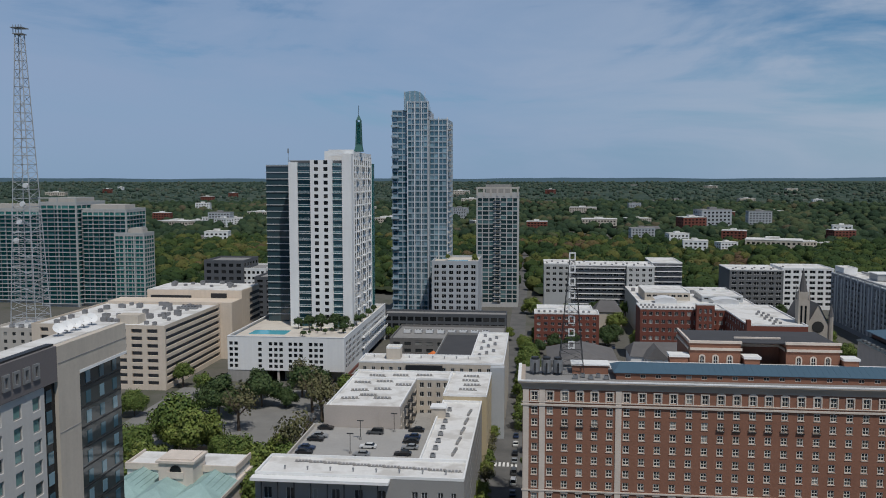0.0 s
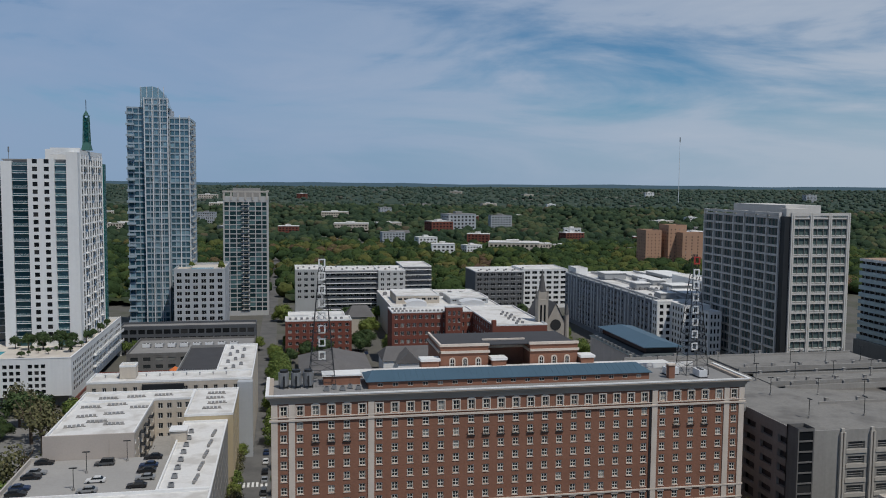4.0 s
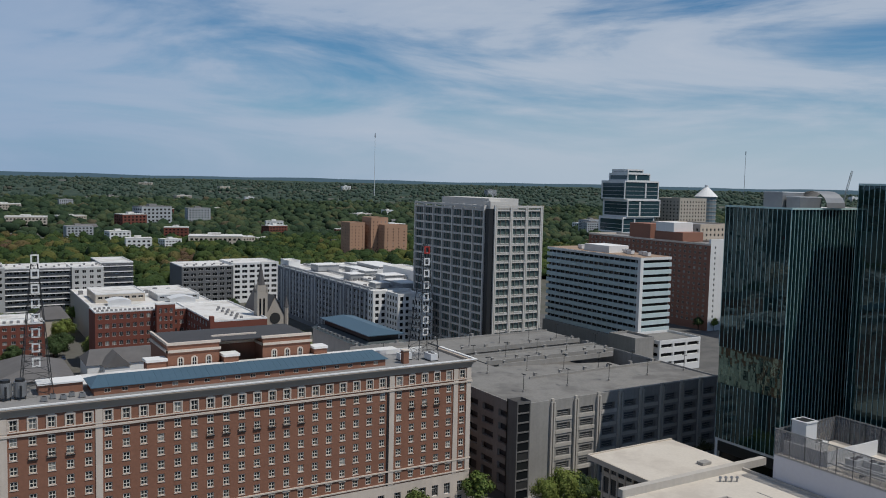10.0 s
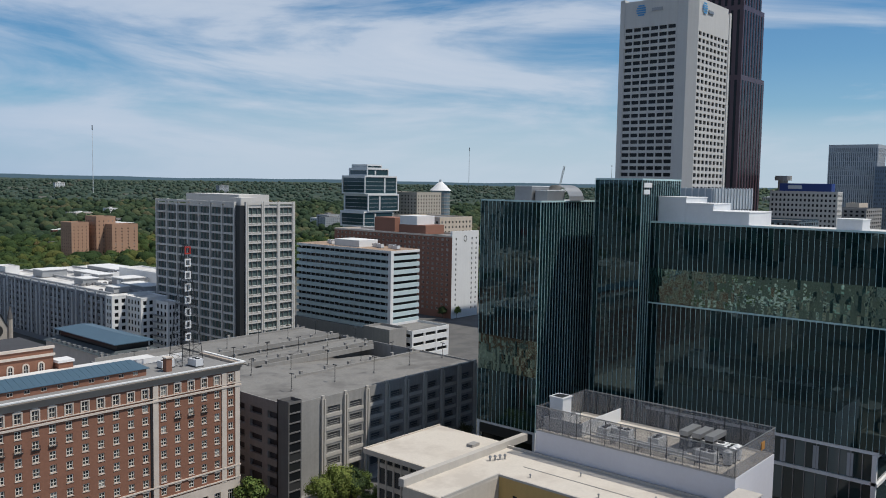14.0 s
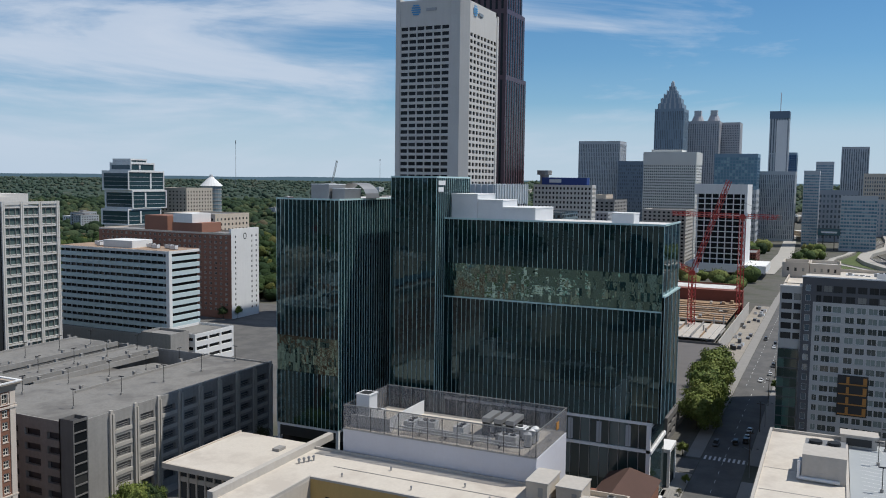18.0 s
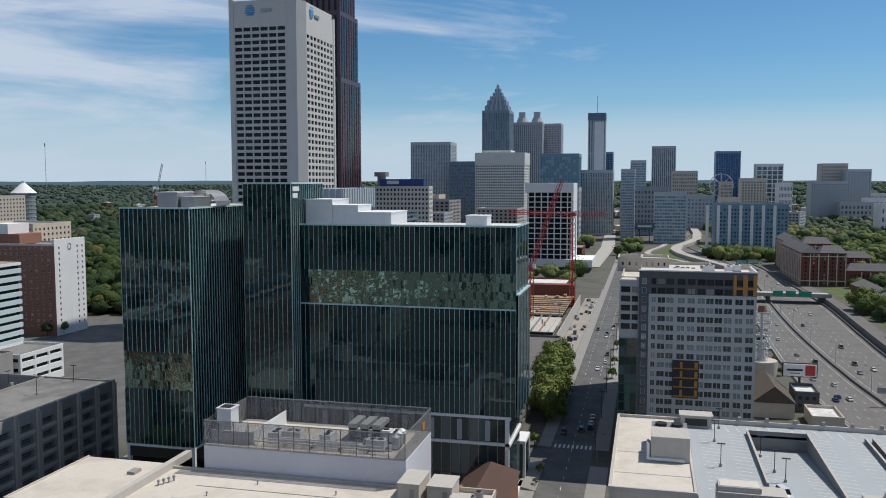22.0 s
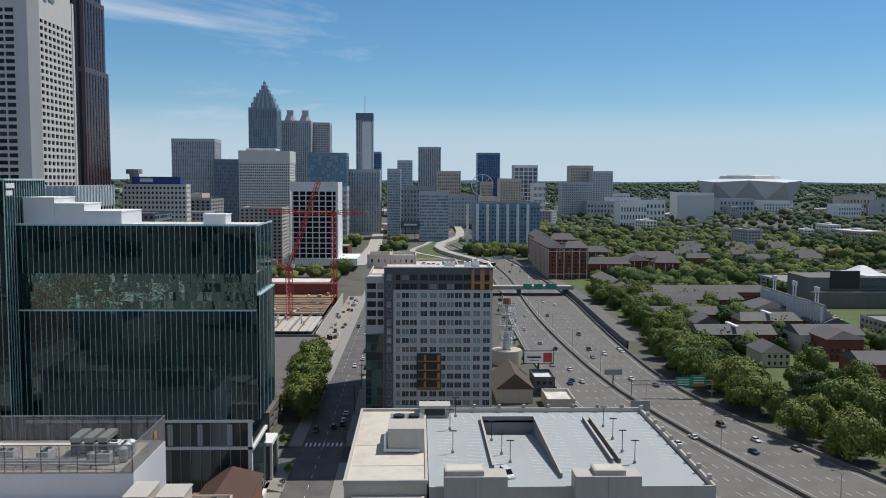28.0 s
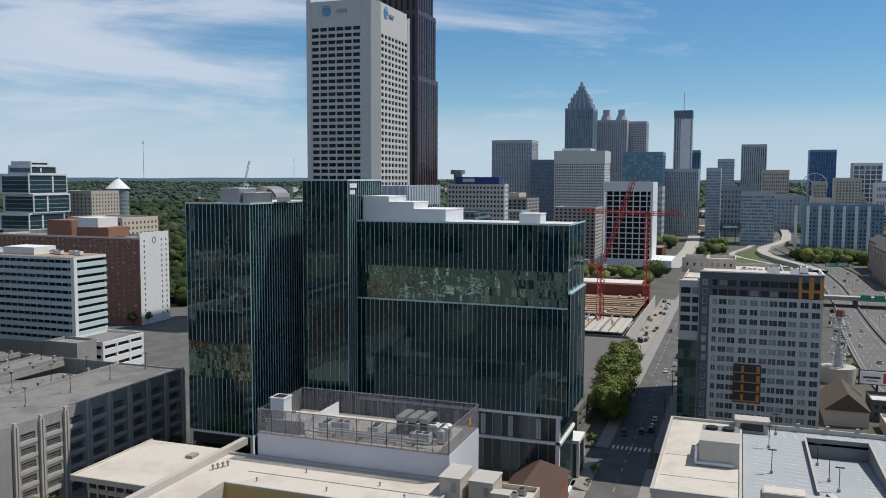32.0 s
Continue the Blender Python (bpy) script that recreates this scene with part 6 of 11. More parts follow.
part("white_lintel", Mesh().box(-73, -71.7, 125.62, 141.2, 59.1, 59.58), WHITE, ph_)
for k in range(17):
    part("glass_band", Mesh().box(-72.95, -72.84, 125.7, 141, 2.4 + 3.35 * k, 2.6 + 3.35 * k), METAL_DARK, ph_)
    for j in range(3):
        part("lit_pane", Mesh().box(-72.88, -72.8, 129.2 + 4.4 * j, 130.6 + 4.4 * j, 3.0 + 3.35 * k, 5.0 + 3.35 * k), PANE_BLUE, ph_)
part("roof", Mesh().box(-77.6, -73.0, 62, 140.8, 64.61, 64.75), ROOF_WHITE, ph_)
part("dark_coping", Mesh().box(-73.4, -72.2, 60, 119.2, 64.81, 65.1), METAL_DARK, ph_)
for k in range(4):
    part("panel_joint", Mesh().box(-71.79, -71.75, 119.5, 125.5, 12 + 13 * k, 12.15 + 13 * k), CONCRETE, ph_)
part("panel_joint", Mesh().box(-71.79, -71.75, 119.5, 141, 61.9, 62.05), CONCRETE, ph_)
for k in range(5):
    dsh = thing("satellite_dish", "white satellite dish on the hotel roof", "satellite dish", (-76, 127 + 2.6 * k, 64.75), "satellite dishes")
    me = Mesh()
    c0 = Vector((-76, 127 + 2.6 * k, 65.9))
    ax = Vector((0.6, -0.5, 0.6)).normalized()
    a1 = ax.orthogonal().normalized()
    a2 = ax.cross(a1)
    rim = [c0 + ax * 0.35 + (a1 * math.cos(t) + a2 * math.sin(t)) * 0.95 for t in [2 * math.pi * i / 12 for i in range(12)]]
    for i in range(12):
        me.face([c0, rim[i], rim[(i + 1) % 12]])
    part("dish", me, WHITE, dsh)
    part("stand", Mesh().tube((-76, 127 + 2.6 * k, 64.7), tuple(c0), 0.12, 6), METAL, dsh)

# copper roofed hall
ch = thing("copper_roofed_hall", "stone hall with green copper roof and square cupola", "hall", (-90, 197, 0))
part("wall", Mesh().box(-104, -75, 187, 214, 0, 13.2), STONE, ch)
rf = Mesh()
E0 = 13.2
for (x0, x1, y0, y1) in ((-104.6, -94, 188, 203), (-86, -74.4, 188, 203), (-95.4, -84.6, 184, 197)):
    xm, zt = (x0 + x1) / 2, 16.0
    rf.face([(x0, y0, E0), (xm, y0 + 5, zt), (xm, y1, zt), (x0, y1, E0)])
    rf.face([(x1, y0, E0), (x1, y1, E0), (xm, y1, zt), (xm, y0 + 5, zt)])
    rf.face([(x0, y0, E0), (x1, y0, E0), (xm, y0 + 5, zt)])
part("copper_roof", rf, COPPER, ch, "green weathered copper roof")
for x0, x1, y0, y1 in ((-104.6, -94, 188, 203), (-86, -74.4, 188, 203)):
    for k in range(9):
        xk = x0 + 0.5 + (x1 - x0 - 1) * k / 8
        xm = (x0 + x1) / 2
        zk = E0 + 2.8 * (1 - abs(xk - xm) / (x1 - x0) * 2)
        part("roof_seam", Mesh().box(xk - 0.07, xk + 0.07, y0 + 5, y1, zk - 0.1, zk + 0.12), COPPER, ch)
part("flat_roof", Mesh().box(-104, -75, 203, 214, 13.2, 16.2), ROOF_WHITE, ch)
part("flat_roof_edge", Mesh().box(-104.4, -74.6, 202.6, 203.0, 15.2, 16.9).box(-104.4, -104.0, 203, 214, 15.2, 16.9).box(-75.0, -74.6, 203, 214, 15.2, 16.9), STONE, ch)
part("cupola", Mesh().box(-92.5, -83.5, 196.5, 204.5, 13, 19.4).box(-93.0, -83.0, 196, 205, 19.4, 20.0).box(-92.2, -83.8, 197, 204, 20.0, 20.3), STONE, ch)
part("lunette", Mesh().tube((-88, 196.47, 17.4), (-88, 196.3, 17.4), 1.5, 14), PANE_DARK, ch)
part("lunette_sill", Mesh().box(-90, -86, 196.1, 196.45, 15.6, 17.2), STONE, ch)
part("pediment", Mesh().box(-95.4, -84.6, 183.4, 184, 12.6, 13.3), STONE, ch)
part("cornice", Mesh().box(-105, -74, 186.2, 186.98, 12.3, 13.2).box(-74.98, -74.2, 186.98, 214, 12.3, 13.2), STONE, ch)

# tan parking deck
tg = thing("tan_parking_deck", "tan precast parking deck with long open slots", "parking garage", (-180, 380, 0))
gm = Mesh()
tr_ = [(2.2 + 3.2 * k, 3.9 + 3.2 * k) for k in range(8)]
hs = facade(gm, Vector((-215, 339, 0)), u, n, 60, 0, 28, [(4 + 9 * k, 7.6 + 9 * k) for k in range(3)] + [(31 + 7 * k, 35.8 + 7 * k) for k in range(4)], tr_, 1.0)
facade(gm, Vector((-155, 339, 0)), ux, nx, 64, 0, 28, [(1.2, 63)], tr_, 1.0)
facade(gm, Vector((-155, 403, 0)), *SIDES["+y"], 60, 0, 28, [], [])
facade(gm, Vector((-215, 403, 0)), us, ns, 64, 0, 28, [], [])
part("wall", gm, TAN, tg)
# charcoal fill gives the open slots their inner shade by colour
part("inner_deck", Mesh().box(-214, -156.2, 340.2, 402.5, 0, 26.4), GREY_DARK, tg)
part("roof", Mesh().box(-214.6, -155.4, 339.4, 402.6, 26.41, 27.2), ROOF_WHITE, tg)
part("roof", Mesh().box(-199.6, -149.4, 418.4, 445.6, 32.5, 32.8), ROOF_WHITE, tg)
part("stair_head", Mesh().box(-180, -170, 346, 353, 27.2, 31), BEIGE, tg)
part("tall_block", Mesh().box(-200, -149, 418, 446, 0, 32.5), TAN, tg)
# dark strips laid on the solid wall stand in for shaded open slots
for k in range(9):
    part("slot", Mesh().box(-148.98, -148.8, 430, 445.6, 2 + 3.3 * k, 3.6 + 3.3 * k), METAL_DARK, tg)
    if k > 5:
        part("slot", Mesh().box(-198 + 0, -176, 417.8, 417.98, 2 + 3.3 * k, 3.4 + 3.3 * k), METAL_DARK, tg)
part("dark_slot", Mesh().box(-165.5, -157, 417.8, 417.98, 2, 31), METAL_DARK, tg)
part("deck_strip", Mesh().box(-214, -149, 403.2, 417.7, 0, 28.5), TAN, tg)
rk_ = random.Random(8)
for k in range(40):
    FAR_AC(rk_.uniform(-210, -160), rk_.uniform(344, 400), 27.2, rk_.choice((0, 90)), rk_.uniform(1.2, 2.4))
for k in range(14):
    FAR_AC(rk_.uniform(-196, -152), rk_.uniform(421, 443), 32.5, rk_.choice((0, 90)), rk_.uniform(1.2, 2.2))
for k in range(12):
    AC(-162 - 1.7 * (k % 6), 395 - 6 * (k // 6), 27.2, 0, 1.2)

# white podium with pool, and the white tower on it
pd = thing("white_podium", "white five storey podium with square windows and pool deck", "building", (-108, 410, 0))
pm = Mesh()
prow = [(6.5, 8.0), (8.9, 10.4), (11.5, 13.0), (14.0, 15.5), (16.6, 18.1)]
pc = [(1.0, 2.3), (3.3, 4.6), (14.2, 15.5), (19.0, 20.3), (21.4, 22.7), (23.8, 25.1), (28, 29.3), (30.4, 31.7), (32.8, 34.1), (37.2, 38.5), (39.6, 40.9), (42, 43.3)]
pc = [(a - 0.15, b + 0.15) for a, b in pc]
hs = facade(pm, Vector((-134.5, 357.5, 0)), u, n, 53, 5.4, 20.4, pc, prow, 0.3)
windows(pd, hs, u, n, "plain", (PANE_DARK, METAL_DARK))
hs = facade(pm, Vector((-81.5, 357.5, 0)), ux, nx, 104, 3.4, 20.4, spread(3, 101, 34, 0.6), prow, 0.15)
windows(pd, hs, ux, nx, "plain", (PANE_DARK, METAL_DARK), 60)
facade(pm, Vector((-134.5, 461.5, 0)), us, ns, 104, 0, 20.4, [], [])
facade(pm, Vector((-81.5, 461.5, 0)), *SIDES["+y"], 53, 0, 20.4, [], [])
part("wall", pm, WHITE, pd)
part("under_wall", Mesh().box(-134.3, -118, 357.7, 372, 0, 5.4).box(-110, -82.5, 363, 400, 0, 5.4), CONCRETE, pd)
for xk in (-112, -97, -90, -82.6):
    part("pillar", Mesh().box(xk, xk + 0.9, 358, 358.9, 0, 5.4), CONCRETE_PALE, pd)
part("deck_floor", Mesh().box(-134.1, -81.9, 357.9, 461, 18.6, 19.2), ROOF_CREAM, pd)
part("pool", Mesh().box(-129, -112, 370, 380, 19.2, 19.32), POOL, pd, "turquoise rooftop swimming pool")
part("coping", Mesh().box(-134.6, -81.4, 357.4, 357.9, 20.4, 20.7).box(-82, -81.4, 357.9, 461, 20.4, 20.7).box(-134.6, -134.1, 357.9, 461, 20.4, 20.7), WHITE, pd)
for k in range(11):
    part("balcony", Mesh().box(-81.4, -80.0, 396 + 6 * k, 400.6 + 6 * k, 8.2 + 0, 8.5).box(-80.1, -80.0, 396 + 6 * k, 400.6 + 6 * k, 8.5, 9.5).box(-81.4, -80.0, 396 + 6 * k, 400.6 + 6 * k, 13.3, 13.6).box(-80.1, -80.0, 396 + 6 * k, 400.6 + 6 * k, 13.6, 14.6), WHITE, pd)
wt = thing("white_residential_tower", "white residential tower with blue glass bays", "apartment tower", (-100, 420, 19))
WX0, WX1, WY0, WY1, WZ = -115.5, -85, 392, 440, 99
wf_ = [(23.5 + 3.2 * k, 25.1 + 3.2 * k) for k in range(24)]
wm = Mesh()
hs = facade(wm, Vector((-104.8, WY0 - 1.2, 0)), u, n, 10.5, 19.2, WZ, [(1.9, 3.9), (6.5, 8.5)], [(z0 - 0.1, z1 + 0.15) for z0, z1 in wf_], 0.25)
windows(wt, hs, u, n, "plain", (PANE_DARK, METAL_DARK))
part("bay_wall", Mesh().box(-104.8, -94.3, WY0 - 0.85, WY0 + 2, 19.2, WZ), WHITE, wt)
part("corner_pier", Mesh().box(WX0, -111.2, WY0 - 0.4, WY0 + 4, 19.2, WZ - 1), WHITE, wt)
part("corner_pier", Mesh().box(-89.6, WX1, WY0 - 0.6, WY0 + 4, 19.2, WZ + 3), WHITE, wt)
hs = facade(wm, Vector((WX1, WY0 + 4, 0)), ux, nx, WY1 - WY0 - 4, 19.2, WZ + 2, [(1.2 + 4.8 * k, 4.4 + 4.8 * k) for k in range(9)], [(z0 - 0.2, z1 + 0.6) for z0, z1 in wf_], 0.12)
hs.sort(key=lambda h: h[0].y)
windows(wt, hs, ux, nx, "double", (PANE_DARK, METAL_DARK), 50)
for k in (1, 4, 7):
    for j, (z0, z1) in enumerate(wf_):
        part("balcony_slab", Mesh().box(WX1, WX1 + 1.3, WY0 + 5 + 4.8 * k, WY0 + 8.6 + 4.8 * k, z0 - 0.75, z0 - 0.5), WHITE, wt) if j % 2 else None
part("wall", wm, WHITE, wt)
part("inner_wall", Mesh().box(WX0 + 0.5, WX1 - 0.9, WY0 + 1.5, WY1, 19.2, WZ - 0.5), GREY_DARK, wt)
BAY_GLASS = glass("bay_glass", (0.018, 0.066, 0.082), (0.10, 0.20, 0.22), 0.25, 0.05, 0.7)
for x0, x1 in ((-111.2, -104.8), (-94.3, -89.6)):
    part("glass_bay", Mesh().box(x0, x1, WY0 + 0.4, WY0 + 1.4, 19.2, WZ - 1.5), BAY_GLASS, wt)
    for z0, z1 in wf_:
        part("balcony_slab", Mesh().box(x0, x1, WY0 - 0.6, WY0 + 0.4, z0 - 1.0, z0 - 0.78).box(x0, x1, WY0 - 0.6, WY0 - 0.55, z0 - 0.1, z0 + 0.05), METAL_WHITE, wt)
part("dark_wing", Mesh().box(-131, WX0 + 0.4, WY0 + 14, WY1, 0, WZ - 2), glass("dark_wing_glass", (0.022, 0.048, 0.060), (0.07, 0.12, 0.14), 0.2, 0.05, 0.7), wt)
for z0, z1 in wf_:
    part("wing_band", Mesh().box(-131.2, WX0 + 0.3, WY0 + 13.6, WY0 + 14, z0 - 0.8, z0 - 0.4), GREY_PANEL, wt)
part("roof_block", Mesh().box(-100, -87, 400, 425, WZ - 0.5, WZ + 4.5), WHITE, wt)
part("roof", Mesh().box(WX0, WX1 - 0.9, WY0 + 1.5, WY1 - 0.3, WZ - 0.5, WZ - 0.1), ROOF_GREY, wt)
SPIRE_GREEN = material("dark_green_steel", (0.045, 0.13, 0.11), 0.5, 0.1, var=0.1, size=3, grain=0.06)
mast(wt, "spire", -85.5, 412, WZ + 7, WZ + 20, 2.7, 2.0, SPIRE_GREEN, 5, 0.26)
part("spire_skirt", Mesh().tube((-85.5, 412, WZ + 4.5), (-85.5, 412, WZ + 8), 3.0, 4, 1.9), SPIRE_GREEN, wt)
part("spire_core", Mesh().box(-86.3, -84.7, 411.2, 412.8, WZ + 5, WZ + 19), PANE_TEAL, wt)
part("spire_cap", Mesh().tube((-85.5, 412, WZ + 20), (-85.5, 412, WZ + 22), 1.5, 4, 0.4), SPIRE_GREEN, wt)
for k in range(10):
    part("white_fin", Mesh().box(WX1 + 0.02, WX1 + 0.32, WY0 + 4.2 + 4.8 * k, WY0 + 4.9 + 4.8 * k, 19.2, WZ + 2), WHITE, wt)
part("edge_glass", Mesh().box(WX1 - 3, WX1 + 0.8, WY1 + 0.1, WY1 + 5, 19.2, WZ - 1), PANE_TEAL, wt)
part("stepped_parapet", Mesh().box(-97, WX1 + 0.1, WY0 + 4.1, WY0 + 5, WZ + 2, WZ + 5).box(WX1 - 0.8, WX1 + 0.1, WY0 + 5, WY1, WZ + 2, WZ + 4), WHITE, wt)
part("spire_needle", Mesh().tube((-85.5, 412, WZ + 20), (-85.5, 412, WZ + 27), 0.15, 5), METAL_DARK, wt)

# blue glass tower with the curved crown
bt = thing("blue_glass_tower", "slender blue glass residential tower with curved crown", "apartment tower", (-66, 520, 0))
BX0, BY0, BY1 = -84, 500, 530


def tower_face(owner, side, x0, x1, y0, y1, z0, z1, ncol, nrow, pane_, wall_, share=0.88, up=0.76, style="plain", limit=40):
    u_, n_ = SIDES[side]
    me = Mesh()
    length = (x1 - x0) if side in ("-y", "+y") else (y1 - y0)
    h_ = facade(me, corner(side, x0, x1, y0, y1), u_, n_, length, z0, z1, spread(0.3, length - 0.3, ncol, share), spread(z0 + 0.5, z1 - 0.5, nrow, up), 0.35)
    h_.sort(key=lambda q_: -q_[0].z)
    windows(owner, h_, u_, n_, style, (pane_, METAL), limit)
    part("wall", me, wall_, owner)


SILVER = material("silver_cladding", (0.33, 0.40, 0.45), 0.5, 0.0, var=0.06, size=9, grain=0.04)
tower_face(bt, "-y", BX0, -74.5, BY0 + 2, BY1, 0, 131, 3, 40, PANE_BLUE, SILVER)
tower_face(bt, "-y", -74.5, -62, BY0, BY1, 0, 136, 5, 41, PANE_BLUE, SILVER)
tower_face(bt, "-x", BX0, -74.5, BY0 + 2, BY1, 0, 131, 8, 40, PANE_BLUE, SILVER, limit=0)
tower_face(bt, "+x", -74.5, -62, BY0, BY0 + 6, 0, 136, 2, 41, PANE_BLUE, SILVER, limit=0)
tower_face(bt, "-y", -62, -51.0, BY0 + 6, BY1 + 10, 0, 126, 4, 38, PANE_BLUE, SILVER)
tower_face(bt, "+x", -62, -51.0, BY0 + 6, BY1 + 10, 0, 126, 9, 38, PANE_BLUE, SILVER, 0.7, 0.62)
for k in range(36):
    part("balcony", Mesh().box(-51, -49.6, BY0 + 8 + 10 * (k % 2), BY0 + 15 + 10 * (k % 2), 14 + 3.1 * k, 14.3 + 3.1 * k).box(-49.7, -49.6, BY0 + 8 + 10 * (k % 2), BY0 + 15 + 10 * (k % 2), 14.3 + 3.1 * k, 15.3 + 3.1 * k), CONCRETE_PALE, bt)
for k in range(40):
    part("balcony", Mesh().box(BX0 - 0.4, BX0 + 4.2, BY0 + 0.6, BY0 + 1.98, 8 + 3.05 * k, 8.25 + 3.05 * k).box(BX0 - 0.4, BX0 + 4.2, BY0 + 0.6, BY0 + 0.7, 8.25 + 3.05 * k, 9.2 + 3.05 * k), SILVER, bt) if k % 2 else None
for xk in (-74.6, -70.4, -66.2, -62.3, -56.5, -51.4):
    part("silver_mullion", Mesh().box(xk, xk + 0.5, (BY0 if xk < -62 else BY0 + 6) - 0.45, (BY0 if xk < -62 else BY0 + 6) - 0.02, 0, 136 if xk < -62 else 127), METAL_WHITE, bt)
part("inner_wall", Mesh().box(BX0 + 0.4, -62, BY0 + 2.5, BY1, 0, 130.8).box(-62, -51.4, BY0 + 6.4, BY1 + 10, 0, 125.6).box(-74.3, -62.2, BY0 + 0.4, BY0 + 8, 0, 136), GREY_PANEL, bt)
crown_ = Mesh()
prof = [(-76.5, 130.5), (-76.5, 141.5), (-70, 142.2), (-66.5, 141.2), (-64, 138.5), (-62, 133.5), (-61, 130.5)]
crown_.face([(x, BY0 + 0.6, z) for x, z in reversed(prof)])
crown_.face([(x, BY0 + 12, z) for x, z in prof])
for k in range(len(prof)):
    a, b = prof[k], prof[(k + 1) % len(prof)]
    crown_.face([(a[0], BY0 + 0.6, a[1]), (b[0], BY0 + 0.6, b[1]), (b[0], BY0 + 12, b[1]), (a[0], BY0 + 12, a[1])])
part("curved_crown", crown_, PANE_BLUE, bt, "curved blue glass crown")
for k in range(5):
    part("crown_rib", Mesh().box(-76 + 3 * k, -75.7 + 3 * k, BY0 + 0.3, BY0 + 0.58, 131, 142), METAL_WHITE, bt)
an = building("tower_annex", "pale annex with terrace pool and planted corner", -58, -31, 484, 520, 0, 42.5, {"-y": (6, 11, 0.62, 0.62, 3, 41), "+x": (8, 11, 0.4, 0.55, 3, 41)}, GREY_PANEL, ROOF_CREAM, PANE_DARK, METAL_WHITE, "double", 40)
part("terrace_pool", Mesh().box(-50, -38, 490, 500, 41.51, 41.6), POOL, an)
# slim tower
sl_ = building("slim_apartment_tower", "slim concrete apartment tower with blue windows", -39, -9.6, 589, 620, 0, 80, {"-y": ([(0.9, 3.9), (4.4, 8.5), (9.0, 12.9), (13.4, 16.4), (17.0, 20.9), (21.4, 25.1), (25.6, 28.5)], 24, 0.7, 0.82, 3, 77), "+x": (9, 24, 0.72, 0.76, 3, 77)}, material("cool_concrete", (0.46, 0.46, 0.455), 0.85, var=0.08, size=9, grain=0.06, streak=0.08), ROOF_GREY, glass("slim_tower_glass", (0.012, 0.034, 0.040), (0.09, 0.17, 0.18), 0.25, 0.06, 0.5), METAL, "plain", 50)
for a0 in range(7):
    part("crown_pier", Mesh().box(-39 + a0 * 4.7, -37.8 + a0 * 4.7, 588.6, 589.6, 78, 84.2), CONCRETE_PALE, sl_)
part("crown_beam", Mesh().box(-39.2, -9.4, 588.5, 589.7, 83.2, 84.4).box(-10.6, -9.4, 589.7, 620, 83.2, 84.4), CONCRETE_PALE, sl_)
part("plant_room", Mesh().box(-33, -15, 598, 612, 79, 86), CONCRETE, sl_)
for k in range(24):
    part("balcony_slab", Mesh().box(-27.2, -21.6, 588.0, 588.96, 4.2 + 3.08 * k, 4.5 + 3.08 * k), CONCRETE_PALE, sl_)

# far left towers
SLABGREY = material("grey_balcony_slab", (0.42, 0.43, 0.42), 0.8, var=0.1, size=8, grain=0.06)
for x0, x1, y0, y1, z1, nc in ((-346, -318, 560, 600, 74, 5), (-317.8, -284.5, 566, 596, 69, 8), (-292, -270, 562, 565.8, 52.5, 7), (-420, -352, 575, 600, 69, 14)):
    nf_ = int(z1 / 3.1)
    tw = building("teal_glass_tower", "teal glass apartment tower with many balconies", x0, x1, y0, y1 if y1 > 570 else 578, 0, z1, {"-y": (nc, nf_, 0.9, 0.74, 2, z1 - 2), "+x": (6 if z1 > 60 else 4, nf_, 0.9, 0.74, 2, z1 - 2)}, SLABGREY, ROOF_GREY, PANE_TEAL, METAL, "bare", 0, group="teal towers")
    for k in range(nf_):
        zk = 2.2 + (z1 - 4) / nf_ * k
        if z1 > 60:
            part("balcony", Mesh().box(x0 + 0.8, x1 - 0.8, y0 - 1.5, y0 - 0.01, zk - 0.3, zk), SLABGREY, tw)
            part("balcony", Mesh().box(x1 + 0.01, x1 + 1.3, y0 + 2, y0 + 24, zk - 0.3, zk), SLABGREY, tw)
        else:
            part("floor_line", Mesh().box(x0, x1, y0 - 0.2, y0 - 0.01, zk - 0.3, zk), SLABGREY, tw)
    for b in range(nc // 2 + 1):
        xk = x0 + (x1 - x0 - 0.9) / (nc // 2) * b
        part("frame_pier", Mesh().box(xk, xk + 0.9, y0 - (0.5 if z1 > 60 else 0.25), y0 - 0.02, 0, z1 + (2.5 if z1 > 72 else 0)), SLABGREY, tw)
    if z1 > 72:
        part("crown_beam", Mesh().box(x0, x1, y0 - 0.5, y0 + 0.4, z1 + 2.5, z1 + 3.3).box(x1 - 0.8, x1, y0 + 0.4, y0 + 20, z1 + 2.5, z1 + 3.3), SLABGREY, tw)
    part("plant_room", Mesh().box(x0 + 4, x1 - 4, y0 + 6, (y1 if y1 > 570 else 584) - 8, z1 - 1, z1 + 3), CONCRETE_PALE, tw)
for x0, x1, y0, z1, wl in ((-210, -184, 520, 38, GREY_DARK), (-186, -170, 522, 33, WHITE), (-170, -140, 500, 30, GREY_DARK), (-150, -128, 470, 24, GREY_DARK)):
    building("mid_block", "mid rise block behind the white tower", x0, x1, y0, y0 + 30, 0, z1, {"-y": (5, 8, 0.6, 0.5, 3, z1 - 1), "+x": (5, 8, 0.6, 0.5, 3, z1 - 1)}, wl, ROOF_GREY, PANE_DARK, joined=True)
